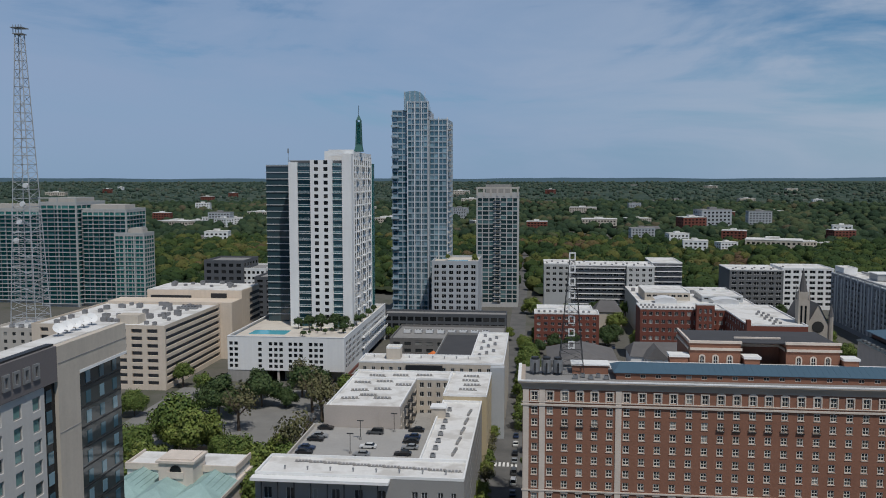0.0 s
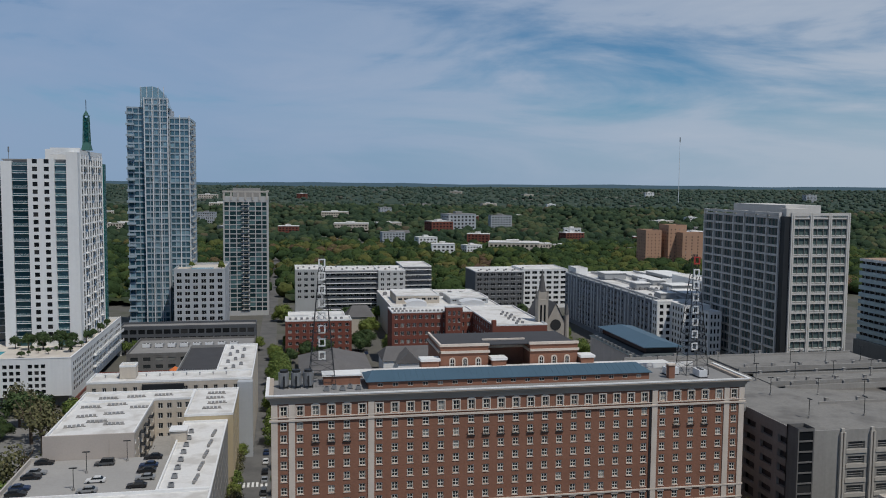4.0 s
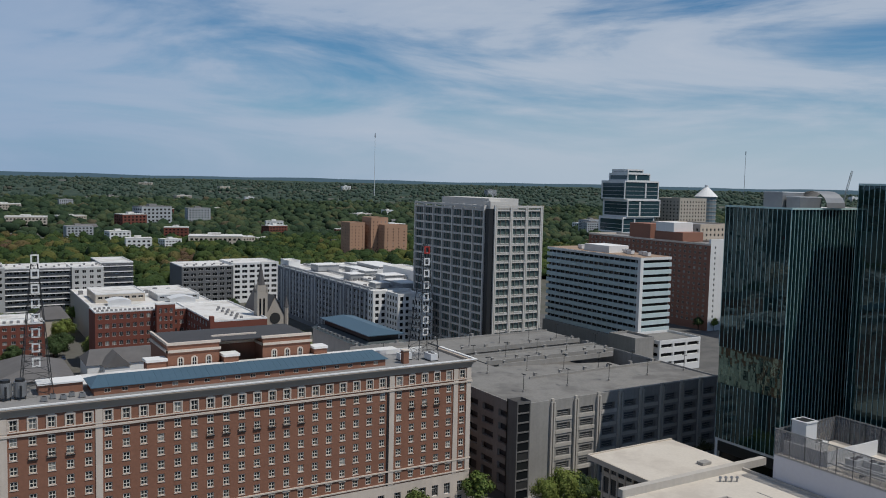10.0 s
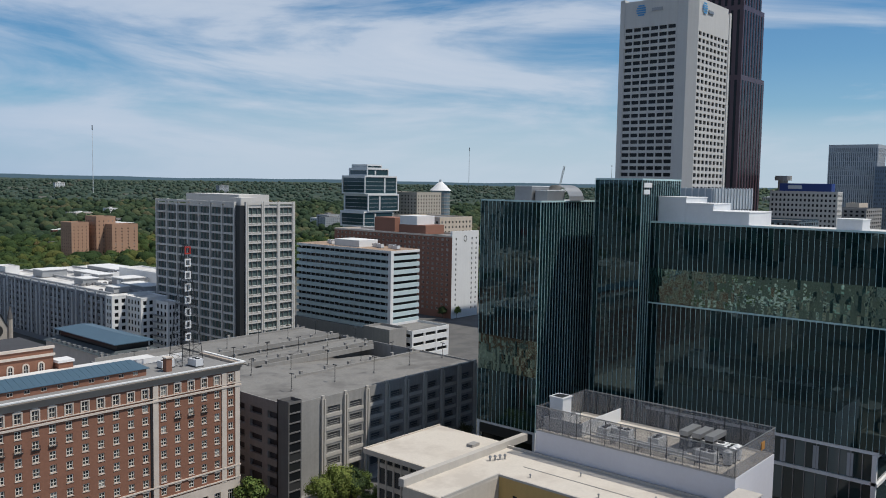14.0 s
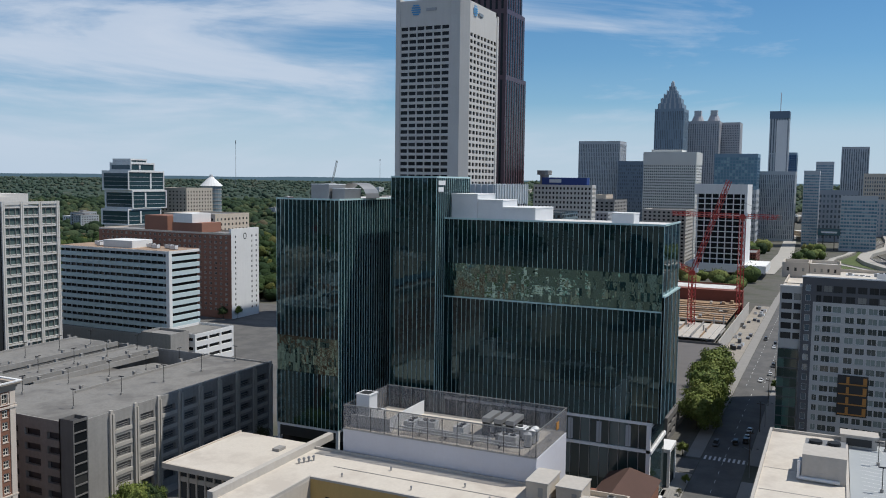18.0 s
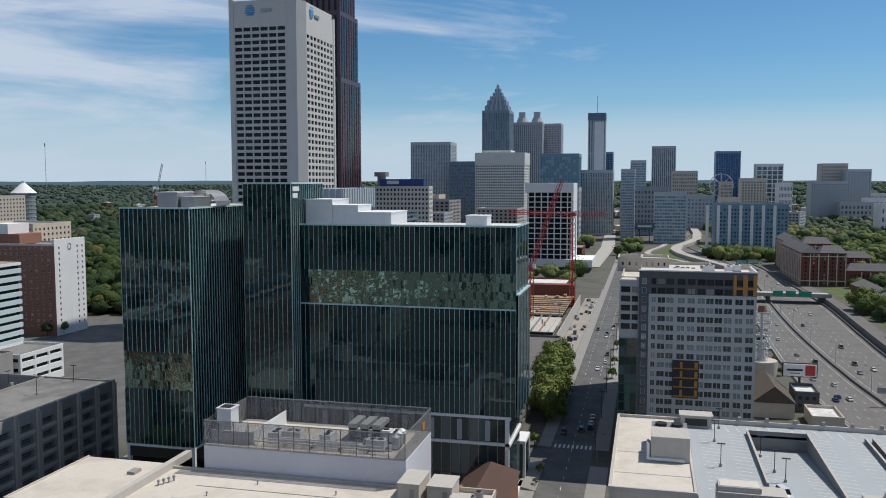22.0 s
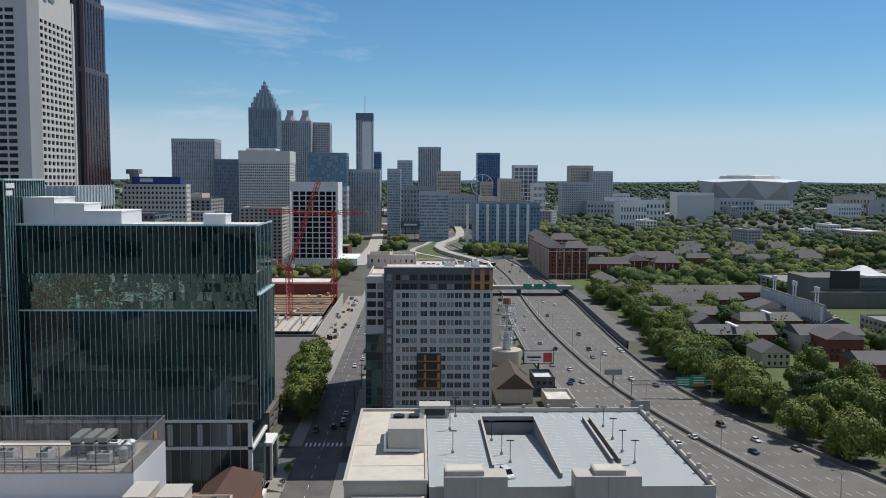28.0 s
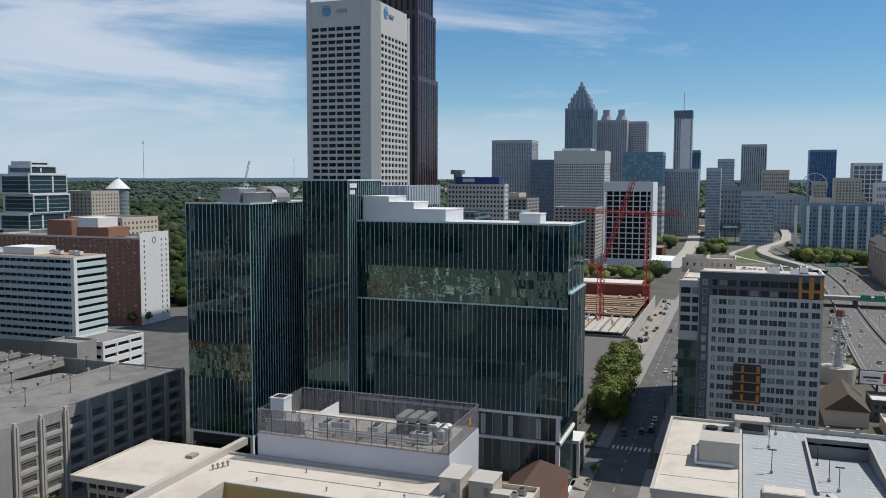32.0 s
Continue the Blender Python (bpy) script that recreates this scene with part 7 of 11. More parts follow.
# lattice transmission tower
lat = thing("lattice_radio_tower", "tall grey steel lattice radio tower", "radio tower", (-249, 392, 0))
mast(lat, "lattice_frame", -248.5, 392, 18, 160, 13.2, 3.0, GREY_PANEL, 34, 0.24)
part("top_platform", Mesh().box(-250.8, -246.2, 389.7, 394.3, 160, 160.5).box(-251.6, -245.4, 388.9, 395.1, 163, 163.3), METAL, lat)
for k in range(4):
    part("antenna", Mesh().tube((-250.5 + 1.4 * k, 390, 160), (-250.5 + 1.4 * k, 390, 164.5), 0.2, 5), METAL, lat)
    part("drum_antenna", Mesh().tube((-252 + 2 * k, 388.4, 60 + 9 * k), (-252 + 2 * k, 387.4, 60 + 9 * k), 1.3, 10), METAL_WHITE, lat)
building("low_broadcast_block", "low pale block under the radio tower", -262, -225, 380, 410, 0, 18, {"-y": (8, 4, 0.4, 0.45, 2, 17), "+x": (6, 4, 0.4, 0.45, 2, 17)}, CONCRETE_PALE, ROOF_WHITE, joined=True)
for k in range(6):
    AC(-255 + 5 * k, 386, 17.2, 0, 1.6)

# ---- courtyard apartments with the parking deck inside ----
ca = thing("courtyard_apartments", "beige courtyard apartments with white flat roofs", "apartment building", (-38, 235, 0))
GREYB = material("grey_brick_paint", (0.27, 0.265, 0.255), 0.85, var=0.08, size=6, grain=0.08)


def block(owner, x0, x1, y0, y1, z1, wall_, roof_, spec, pane_=PANE, style="double", z0=0, trim=WHITE):
    building("", "", x0, x1, y0, y1, z0, z1, spec, wall_, roof_, pane_, WHITE, style, 22, owner=owner, parapet=0.5, cap=trim)


block(ca, -64, -15, 186, 199, 21.8, GREYB, ROOF_WHITE, {"-y": ([(2 + 5.4 * k, 4 + 5.4 * k) for k in range(6)] + [(37, 38.4), (39.2, 40.6), (43, 44.2), (46, 47.2)], [(2, 4.4), (6, 8.4), (11, 13.4), (15.6, 18.4)], 1, 1, 0, 0), "+x": (3, 4, 0.3, 0.5, 4, 20)})
for k in range(8):
    part("gallery_post", Mesh().box(-62 + 3.9 * k, -61.75 + 3.9 * k, 183.9, 184.1, 14.4, 20.4), METAL_DARK, ca)
part("gallery_roof", Mesh().box(-64.4, -32, 183.4, 185.9, 20.6, 21.3), WHITE, ca)
part("gallery_floor", Mesh().box(-64, -32, 183.6, 185.9, 13.9, 14.3).box(-64, -32, 183.6, 183.75, 14.3, 15.3), METAL_DARK, ca)
part("lower_front", Mesh().box(-62, -22, 176, 183.3, 0, 13.6), BEIGE, ca)
part("lower_roof", Mesh().box(-61.6, -22.4, 176.4, 183.2, 13.6, 14.0), ROOF_GREY, ca)
part("red_awning", Mesh().box(-60, -56.5, 175.0, 176, 11.6, 12.4), RED_STEEL, ca)
part("glass_lobby", Mesh().box(-43.5, -39, 176.2, 181, 14.0, 16.4), METAL_WHITE, ca)
block(ca, -27, -15, 199.1, 254, 21.8, GREYB, ROOF_WHITE, {"+x": (12, 6, 0.4, 0.5, 2, 21), "-x": (12, 3, 0.4, 0.5, 11, 21)})
block(ca, -27, -13.5, 254.1, 285, 23.6, material("muted_ochre", (0.46, 0.38, 0.25), 0.85, var=0.08, size=8, grain=0.06, streak=0.06), ROOF_WHITE, {"+x": (8, 6, 0.45, 0.55, 2, 22), "-x": (5, 4, 0.4, 0.5, 11, 22)})
block(ca, -60, -38, 237.6, 274.0, 23.6, BEIGE, ROOF_WHITE, {"+x": (7, 4, 0.4, 0.5, 11, 22)})
block(ca, -60, -27.1, 274.1, 285, 23.6, BEIGE, ROOF_WHITE, {"-y": ([(23, 24.4), (25.6, 27), (28.6, 30.0), (31, 32.2)], 4, 1, 0.55, 10.5, 23)})
part("blank_wall", Mesh().box(-60.3, -37.7, 237, 237.55, 0, 24.0).box(-44.2, -43.9, 236.9, 236.99, 17.6, 23), material("pink_beige_stucco", (0.44, 0.39, 0.35), 0.85, var=0.07, size=6), ca)
part("deck_slab", Mesh().box(-63, -27.2, 199.1, 236.9, 0, 17.5), material("light_deck", (0.33, 0.32, 0.305), 0.9, var=0.14, size=8, grain=0.1), ca)
part("court_floor", Mesh().box(-37.6, -27.3, 237.0, 274, 0, 12.0), CONCRETE, ca)
part("deck_wall", Mesh().box(-63.3, -62.9, 199.2, 236.9, 0, 18.6).box(-62.9, -60.4, 236.5, 236.9, 17.5, 18.6), CONCRETE_PALE, ca)
for k in range(6):
    for y_ in (246, 253, 261):
        part("balcony", Mesh().box(-37.9, -36.6, y_, y_ + 3, 11.0 + 3.4 * (k % 4), 11.2 + 3.4 * (k % 4)).box(-36.7, -36.6, y_, y_ + 3, 11.2 + 3.4 * (k % 4), 12.1 + 3.4 * (k % 4)), METAL_DARK, ca) if k < 4 else None
for k, (x_, y_) in enumerate(((-59.2, 234.6), (-59, 227), (-59.4, 223.8), (-59.9, 216.3), (-59.6, 212.5), (-44.1, 231.7), (-43.7, 219), (-44.2, 212.3), (-32.7, 235), (-32.9, 228.6), (-32.8, 224.5), (-32.3, 219.2), (-33.4, 213.9))):
    CARS[(1, 2, 1, 5, 1, 3, 0, 2, 1, 5, 1, 2, 1)[k]](x_, y_, 17.5, 0 if x_ < -50 else 180)
for x_, y_ in ((-47.5, 214), (-47.2, 226), (-39, 234)):
    POLE(x_, y_, 17.5)
for k in range(11):
    ROW(-55 + 3.7 * k, 195.5 - 0.35 * k, 21.3, 3, 0.6)
for x_, y_, t_ in ((-55, 248, 10), (-50, 252, 0), (-45, 249, 0), (-54, 258, 8), (-47, 260, 4), (-55, 268, 0), (-48, 270, 5), (-41, 266, 0), (-52, 278, 0), (-44, 279, 0), (-36, 280, 3), (-20, 262, 0), (-19, 268, 4), (-20, 274, 0), (-20, 280, 0)):
    ROW(x_, y_, 23.1, t_, 0.8)
for k in range(5):
    ROW(-19 + 0.3 * k, 206 + 9 * k, 21.3, 84, 0.8)
for k in range(8):
    VENT(-58 + 5.5 * k, 190, 21.3), AC(-24, 202 + 6 * k, 21.3)
cab = thing("roof_stair_cabin", "small beige stair cabin on a white roof", "roof cabin", (-25, 238, 10), "roof cabins")
part("cabin_wall", Mesh().box(-28.5, -24.5, 236, 240, 10.5, 24.2), BEIGE, cab)
part("cabin_cap", Mesh().box(-28.8, -24.2, 235.7, 240.3, 24.2, 24.6), WHITE, cab)

# second apartment row
sr = thing("beige_apartment_row", "beige apartment row with balconies and white roof", "apartment building", (-36, 296, 0))
block(sr, -61, -9.5, 290, 303, 25.6, BEIGE, ROOF_WHITE, {"-y": (16, 6, 0.4, 0.55, 3, 24.5), "+x": (4, 6, 0.4, 0.55, 3, 24.5)})
block(sr, -22, -9.5, 303.1, 352, 25.2, BEIGE, ROOF_WHITE, {"+x": (14, 6, 0.4, 0.55, 3, 24.5)})
block(sr, -52, -47, 296, 301, 29.5, BEIGE, ROOF_CREAM, {}, z0=25.2)
part("dark_balcony", Mesh().box(-44, -31, 289.0, 289.98, 20.2, 24.6), METAL_DARK, sr)
for k in range(5):
    part("balcony", Mesh().box(-58 + 9 * k, -55 + 9 * k, 288.7, 289.98, 19.8, 20.0).box(-58 + 9 * k, -55 + 9 * k, 288.7, 288.8, 20.0, 21.0), METAL_DARK, sr)
part("grey_bay", Mesh().box(-14, -9.2, 286.5, 289.99, 0, 25.0), GREY_PANEL, sr)
for k in range(10):
    VENT(-57 + 4.3 * k, 299, 25.1), AC(-19 + (k % 3) * 2.4, 306 + 4.4 * k, 24.7)
building("dark_roof_block", "low block with black membrane roof", -40, -23, 330, 395, 0, 17, {"+x": (8, 3, 0.4, 0.4, 2, 16)}, GREYB, ROOF_DARK, joined=True)
building("low_shop_block", "low brick shops with cluttered roof", -74, -46, 330, 372, 0, 11, {"-y": (5, 2, 0.5, 0.5, 1, 9)}, BRICK_OLD, ROOF_GREY, joined=True)
building("low_shop_block", "low grey shops beside the tower", -72, -14, 420, 460, 0, 9, {"-y": (10, 2, 0.6, 0.5, 1, 8)}, CONCRETE_DARK, ROOF_GREY, joined=True)
building("long_glass_shops", "long two storey glazed shops with dark fascia", -84, -14, 468, 482, 0, 14, {"-y": (16, 3, 0.8, 0.6, 1, 13)}, GREY_DARK, ROOF_GREY, PANE_DARK, joined=True)
for k in range(16):
    FAR_AC(-70 + 3.2 * (k % 8), 340 + 9 * (k // 8), 10, 0, 1.3)
for k in range(8):
    BIG_AC(-66 + 6 * k, 440, 8, 0), AC(-38 + 1.7 * k, 345, 16)
for k in range(4):
    pz = thing("orange_parasol", "orange parasol on a roof terrace", "parasol", (-42, 340 + 5 * k, 11), "parasols")
    part("canopy", Mesh().tube((-43, 352 + 4 * k, 13.0), (-43, 352 + 4 * k, 14.4), 2.4, 8, 0.15), material("orange_cloth", (0.6, 0.16, 0.04), 0.8) if k == 0 else bpy.data.materials["orange_cloth"], pz)
    part("pole", Mesh().tube((-43, 352 + 4 * k, 10), (-43, 352 + 4 * k, 13.2), 0.08, 6), METAL_DARK, pz)

# ---- midtown behind the hotel ----
rb_ = thing("red_brick_flats", "long red brick flats with white roof", "apartment building", (85, 405, 0))
block(rb_, 53.2, 94, 418, 436, 26.6, BRICK_OLD, ROOF_WHITE, {"-y": (13, 6, 0.55, 0.5, 2, 26)}, style="double")
block(rb_, 79.5, 88, 414.5, 417.9, 29.5, BRICK_OLD, ROOF_WHITE, {"-y": (3, 7, 0.5, 0.6, 2, 28)})
block(rb_, 94.1, 119.5, 376, 436, 26.4, BRICK_OLD, ROOF_WHITE, {"-x": (12, 6, 0.45, 0.5, 2, 26), "-y": (1, 1, 0.1, 0.1, 4, 8)})
part("side_pier", Mesh().box(93.6, 95.4, 375.6, 378, 0, 28.4), BRICK_OLD, rb_)
for k in range(22):
    FAR_AC(55 + 2.0 * (k % 18), 422 + 8 * (k // 18), 26.1, 0, 0.9)
for k in range(16):
    FAR_AC(106 + 2.6 * (k % 2) + (k % 3), 380 + 2.3 * k, 25.9, 0, 0.9)
sb = thing("small_brick_flats", "three storey red brick flats with white roof", "apartment building", (19, 460, 0))
block(sb, 1.5, 36, 452, 466, 18.0, BRICK_OLD, ROOF_WHITE, {"-y": (9, 5, 0.5, 0.5, 1, 17)})
block(sb, 3, 34, 474, 488, 17.2, BRICK_OLD, ROOF_WHITE, {})
block(sb, 14, 22, 466.1, 473.9, 17.0, BRICK_OLD, ROOF_WHITE, {})
for k in range(10):
    FAR_AC(4 + 3 * k, 458, 17.5, 0, 1.1)
gw = thing("grey_white_flats", "grey and white modern flats beyond the hotel", "apartment building", (55, 565, 0))
GWP = material("mid_grey_siding", (0.135, 0.14, 0.145), 0.8, var=0.08, size=10, grain=0.05, streak=0.05)
GWL = material("pale_grey_siding", (0.40, 0.405, 0.40), 0.8, var=0.1, size=8, grain=0.05, streak=0.06)
block(gw, 8, 26, 560, 590, 34, GWL, ROOF_WHITE, {"-y": (4, 5, 0.6, 0.5, 14, 33)}, PANE_DARK)
block(gw, 26.1, 62, 563, 590, 33, GWP, ROOF_WHITE, {"-y": (9, 9, 0.75, 0.6, 1, 32)}, PANE_DARK)
for k in range(9):
    part("white_slab", Mesh().box(26.2, 61.9, 561.6, 562.98, 3.4 + 3.44 * k, 3.75 + 3.44 * k), WHITE, gw)
    part("white_slab", Mesh().box(80.2, 99.9, 572.6, 573.98, 3.4 + 3.5 * k, 3.75 + 3.5 * k), WHITE, gw)
block(gw, 62.1, 80, 560, 590, 33, GWL, ROOF_WHITE, {"-y": (4, 9, 0.55, 0.55, 1, 32)}, PANE_DARK)
block(gw, 80.1, 100, 574, 610, 34, GREY_DARK, ROOF_WHITE, {"-y": (5, 9, 0.6, 0.55, 1, 33)}, PANE_DARK)
for k in range(24):
    FAR_AC(10 + 3.6 * k, 568 + 9 * (k % 2), 32.5 if k > 7 else 33.5, 0, 1.0)
ws = thing("white_school_block", "low white building with curved metal roofs", "building", (95, 495, 0))
block(ws, 61, 125, 482, 560, 19.5, material("school_plaster", (0.46, 0.45, 0.43), 0.8, var=0.08, size=8, grain=0.06), ROOF_WHITE, {"-y": (9, 2, 0.7, 0.42, 4, 18)}, PANE_DARK)
block(ws, 66, 92, 500, 530, 24, BEIGE, ROOF_WHITE, {"-y": (7, 1, 0.7, 0.4, 20, 23.4)}, PANE_DARK, z0=19)
block(ws, 98, 121, 496, 520, 22.6, GREY_PANEL, ROOF_WHITE, {"-y": (6, 1, 0.7, 0.4, 19.6, 22.2)}, PANE_DARK, z0=19)
for x0, x1, y0 in ((70, 82, 486), (102, 116, 484)):
    cm = Mesh()
    for k in range(8):
        a0, a1 = x0 + (x1 - x0) * k / 8, x0 + (x1 - x0) * (k + 1) / 8
        h0, h1 = 21.5 + 1.2 * math.sin(math.pi * k / 8), 21.5 + 1.2 * math.sin(math.pi * (k + 1) / 8)
        cm.face([(a0, y0, h0), (a1, y0, h1), (a1, y0 + 10, h1), (a0, y0 + 10, h0)])
        cm.face([(a0, y0, 19), (a1, y0, 19), (a1, y0, h1), (a0, y0, h0)])
    part("curved_roof", cm, METAL_WHITE, ws)
for k in range(8):
    FAR_AC(64 + 7 * k, 540 - (k % 3) * 4, 19, 0, 2.0)
gr2 = thing("modern_terrace_row", "grey modern apartments with white slabs", "apartment building", (170, 605, 0))
block(gr2, 136, 172, 596, 630, 27.5, GWP, ROOF_WHITE, {"-y": (7, 7, 0.7, 0.55, 2, 27)}, PANE_DARK)
block(gr2, 172.1, 206, 598, 630, 28.5, WHITE, ROOF_WHITE, {"-y": (6, 7, 0.7, 0.55, 2, 28)}, PANE_DARK)
for k in range(12):
    FAR_AC(140 + 3.2 * k, 604 + 6 * (k % 2), 27 if k < 10 else 28, 0, 1.0)
# stone church
cu = thing("stone_church", "grey stone church with pointed spire tower", "church", (126, 395, 0))
CST = material("church_stone", (0.40, 0.36, 0.31), 0.9, var=0.16, size=4, grain=0.16, bump=0.3)
part("tower", Mesh().box(117.6, 122.4, 384, 388.8, 0, 36.5), CST, cu)
part("belfry", Mesh().box(118.1, 121.9, 384.5, 388.3, 36.5, 40.0), CST, cu)
for dx in (0.2, 4.6):
    for dy in (0.2, 4.6):
        part("pinnacle", Mesh().tube((117.6 + dx, 384 + dy, 36.5), (117.6 + dx, 384 + dy, 42.5), 0.45, 4, 0.05), CST, cu)
part("spire", Mesh().tube((120, 386.4, 40), (120, 386.4, 50.5), 2.0, 8, 0.08), SHINGLE, cu)
for k in range(2):
    part("lancet", Mesh().box(118.5 + 1.8 * k, 119.3 + 1.8 * k, 383.85, 383.98, 26, 34), PANE_DARK, cu)
nv = Mesh()
nv.box(122.6, 131.6, 387, 418, 0, 25)
nv.face([(122.6, 387, 25), (131.6, 387, 25), (127.1, 387, 34)])
part("nave_wall", nv, CST, cu)
nr = Mesh()
nr.face([(122.2, 386.6, 24.7), (127.1, 386.6, 34.4), (127.1, 418, 34.4), (122.2, 418, 24.7)])
nr.face([(132, 386.6, 24.7), (132, 418, 24.7), (127.1, 418, 34.4), (127.1, 386.6, 34.4)])
part("nave_roof", nr, SHINGLE, cu)
part("turret", Mesh().tube((132.6, 387, 0), (132.6, 387, 29), 1.1, 8), CST, cu)
part("turret_cap", Mesh().tube((132.6, 387, 29), (132.6, 387, 34.5), 1.3, 8, 0.05), SHINGLE, cu)
part("great_window", Mesh().tube((127.1, 386.95, 24), (127.1, 386.8, 24), 2.6, 16), PANE_DARK, cu)


def gable(owner, x0, x1, y0, y1, h, top, wall_, roof_, along_x=True, hip=0.0):
    part("wall", Mesh().box(x0, x1, y0, y1, 0, h), wall_, owner)
    me = Mesh()
    e = 0.6
    x0, x1, y0, y1 = x0 - e, x1 + e, y0 - e, y1 + e
    if along_x:
        ym = (y0 + y1) / 2
        a, b = (x0 + hip, ym, top), (x1 - hip, ym, top)
        q_ = [(x0, y0, h), (x1, y0, h), (x1, y1, h), (x0, y1, h)]
    else:
        xm = (x0 + x1) / 2
        a, b = (xm, y0 + hip, top), (xm, y1 - hip, top)
        q_ = [(x1, y0, h), (x1, y1, h), (x0, y1, h), (x0, y0, h)]
    me.face([q_[0], q_[1], b, a]), me.face([q_[2], q_[3], a, b]), me.face([q_[3], q_[0], a]), me.face([q_[1], q_[2], b])
    me.face([q_[3], q_[2], q_[1], q_[0]])
    part("roof", me, roof_, owner)


h1 = thing("dark_shingle_house", "low house with broad dark shingle roof", "house", (22, 405, 0))
gable(h1, 8, 40, 385, 425, 5, 10, GREYB, SHINGLE, False, 8)
h2 = thing("gabled_house", "grey house with white gable trim", "house", (62, 405, 0))
gable(h2, 46, 80, 392, 412, 8, 13, WHITE, SHINGLE, True, 3)
gable(h2, 52, 62, 386, 396, 8, 13.6, WHITE, SHINGLE, False, 0)
h3 = thing("small_grey_house", "small house with grey hipped roof", "house", (48, 520, 0))
gable(h3, 38, 54, 510, 526, 10, 16, BEIGE, SHINGLE, True, 4)
# grey flats by the tower
ga = thing("grey_white_apartments", "grey and white apartment block with roof plant", "apartment building", (210, 450, 0))
GA_WALL = material("pale_blue_siding", (0.205, 0.22, 0.245), 0.8, var=0.08, size=10, grain=0.05, streak=0.05)
building("", "", 186, 262, 404, 545, 0, 32, {"-x": (30, 9, 0.58, 0.6, 2, 31)}, GA_WALL, ROOF_WHITE, PANE_DARK, METAL_WHITE, "double", 60, owner=ga, parapet=0.5, cap=WHITE)
building("", "", 183.5, 206, 398, 403.9, 0, 32.5, {"-y": (6, 9, 0.55, 0.6, 2, 31.6), "-x": (2, 9, 0.5, 0.6, 2, 31.6)}, WHITE, ROOF_WHITE, PANE_DARK, METAL_DARK, "double", 60, owner=ga, parapet=0.5, cap=WHITE)
building("", "", 191, 205, 385, 397.9, 0, 32.2, {"-y": (4, 9, 0.55, 0.6, 2, 31.4), "-x": (4, 9, 0.5, 0.6, 2, 31.4)}, WHITE, ROOF_WHITE, PANE_DARK, METAL_DARK, "plain", 60, owner=ga, parapet=0.5, cap=WHITE)
building("", "", 198.5, 205, 374, 384.9, 0, 30.6, {"-y": (3, 8, 0.5, 0.6, 2, 30), "-x": (3, 8, 0.5, 0.6, 2, 30)}, WHITE, ROOF_WHITE, PANE_DARK, METAL_DARK, "plain", 60, owner=ga, parapet=0.5, cap=WHITE)
building("", "", 226, 240, 430, 470, 31.6, 38, {"-y": (3, 1, 0.5, 0.5, 33, 37)}, WHITE, ROOF_WHITE, PANE_DARK, METAL_DARK, "plain", 60, owner=ga, parapet=0.5, cap=WHITE)
building("", "", 188, 196, 530, 545, 31.6, 36, {}, WHITE, ROOF_WHITE, owner=ga, parapet=0.3)
for k in range(13):
    part("bay", Mesh().box(185.6, 185.98, 407 + 10.4 * k, 408.6 + 10.4 * k, 3, 32.6), GREY_PANEL, ga)
    part("bay_window", Mesh().box(185.7, 185.98, 411.4 + 10.4 * k, 413.4 + 10.4 * k, 3, 30), GREY_PANEL, ga)
for k in range(14):
    part("balcony", Mesh().box(196.4, 198.4, 377 + 4.2 * (k % 2), 380.4 + 4.2 * (k % 2), 4 + 3.3 * (k // 2), 4.2 + 3.3 * (k // 2)), METAL, ga)
GA_GREY = material("grey_roof_screen", (0.33, 0.34, 0.35), 0.8, var=0.1, size=5, grain=0.06)
for x0, x1, y0, y1, z1 in ((192, 200, 412, 420, 34.6), (206, 216, 408, 430, 34.2), (210, 222, 436, 448, 35.4), (196, 204, 452, 462, 35.0), (214, 222, 470, 500, 34.4), (228, 244, 404, 420, 34.8), (196, 210, 500, 512, 35.6), (244, 256, 436, 462, 35.0), (232, 246, 486, 520, 34.8)):
    rh = thing("roof_house", "low grey stair house on the white apartment roof", "roof house", (x0, y0, 32), "apartment roof houses")
    part("wall", Mesh().box(x0, x1, y0, y1, 31.9, z1), GA_GREY, rh)
    part("cap", Mesh().box(x0 - 0.5, x1 + 0.5, y0 - 0.5, y1 + 0.5, z1, z1 + 0.35), WHITE, rh)
for k in range(5):
    part("roof_step", Mesh().box(187 + 15 * k, 188.2 + 15 * k, 405, 540, 32.0, 33.1), GA_GREY, ga)
for k in range(22):
    FAR_AC(192 + 3.1 * (k % 14) + (k // 28), 425 + 26 * (k // 14), 31.5, 0, 1.3)
for k in range(6):
    BIG_AC(212 + 8 * (k % 3), 440 + 40 * (k // 3), 31.5, 0, 1.5)
brf = thing("blue_roofed_hall", "hall with blue metal roof and raised lantern", "hall", (130, 318, 0))
part("wall", Mesh().box(128.0, 148.0, 292.6, 343, 0, 26.6), STONE, brf)
skirt = Mesh()
a_ = [(127.3, 292.2), (148.7, 292.2), (148.7, 343.6), (127.3, 343.6)]
b_ = [(131.1, 295.8), (144.9, 295.8), (144.9, 340), (131.1, 340)]
for k in range(4):
    j = (k + 1) % 4
    skirt.face([(*a_[k], 26.6), (*a_[j], 26.6), (*b_[j], 28.4), (*b_[k], 28.4)])
part("skirt_roof", skirt, material("dark_slate_roof", (0.06, 0.075, 0.08), 0.6, var=0.12, size=4), brf)
part("lantern", Mesh().box(131.9, 144.1, 296.6, 339.4, 27.8, 30.6), PANE_DARK, brf)
me = Mesh()
a_ = [(130.1, 294.6), (145.7, 294.6), (145.7, 341), (130.1, 341)]
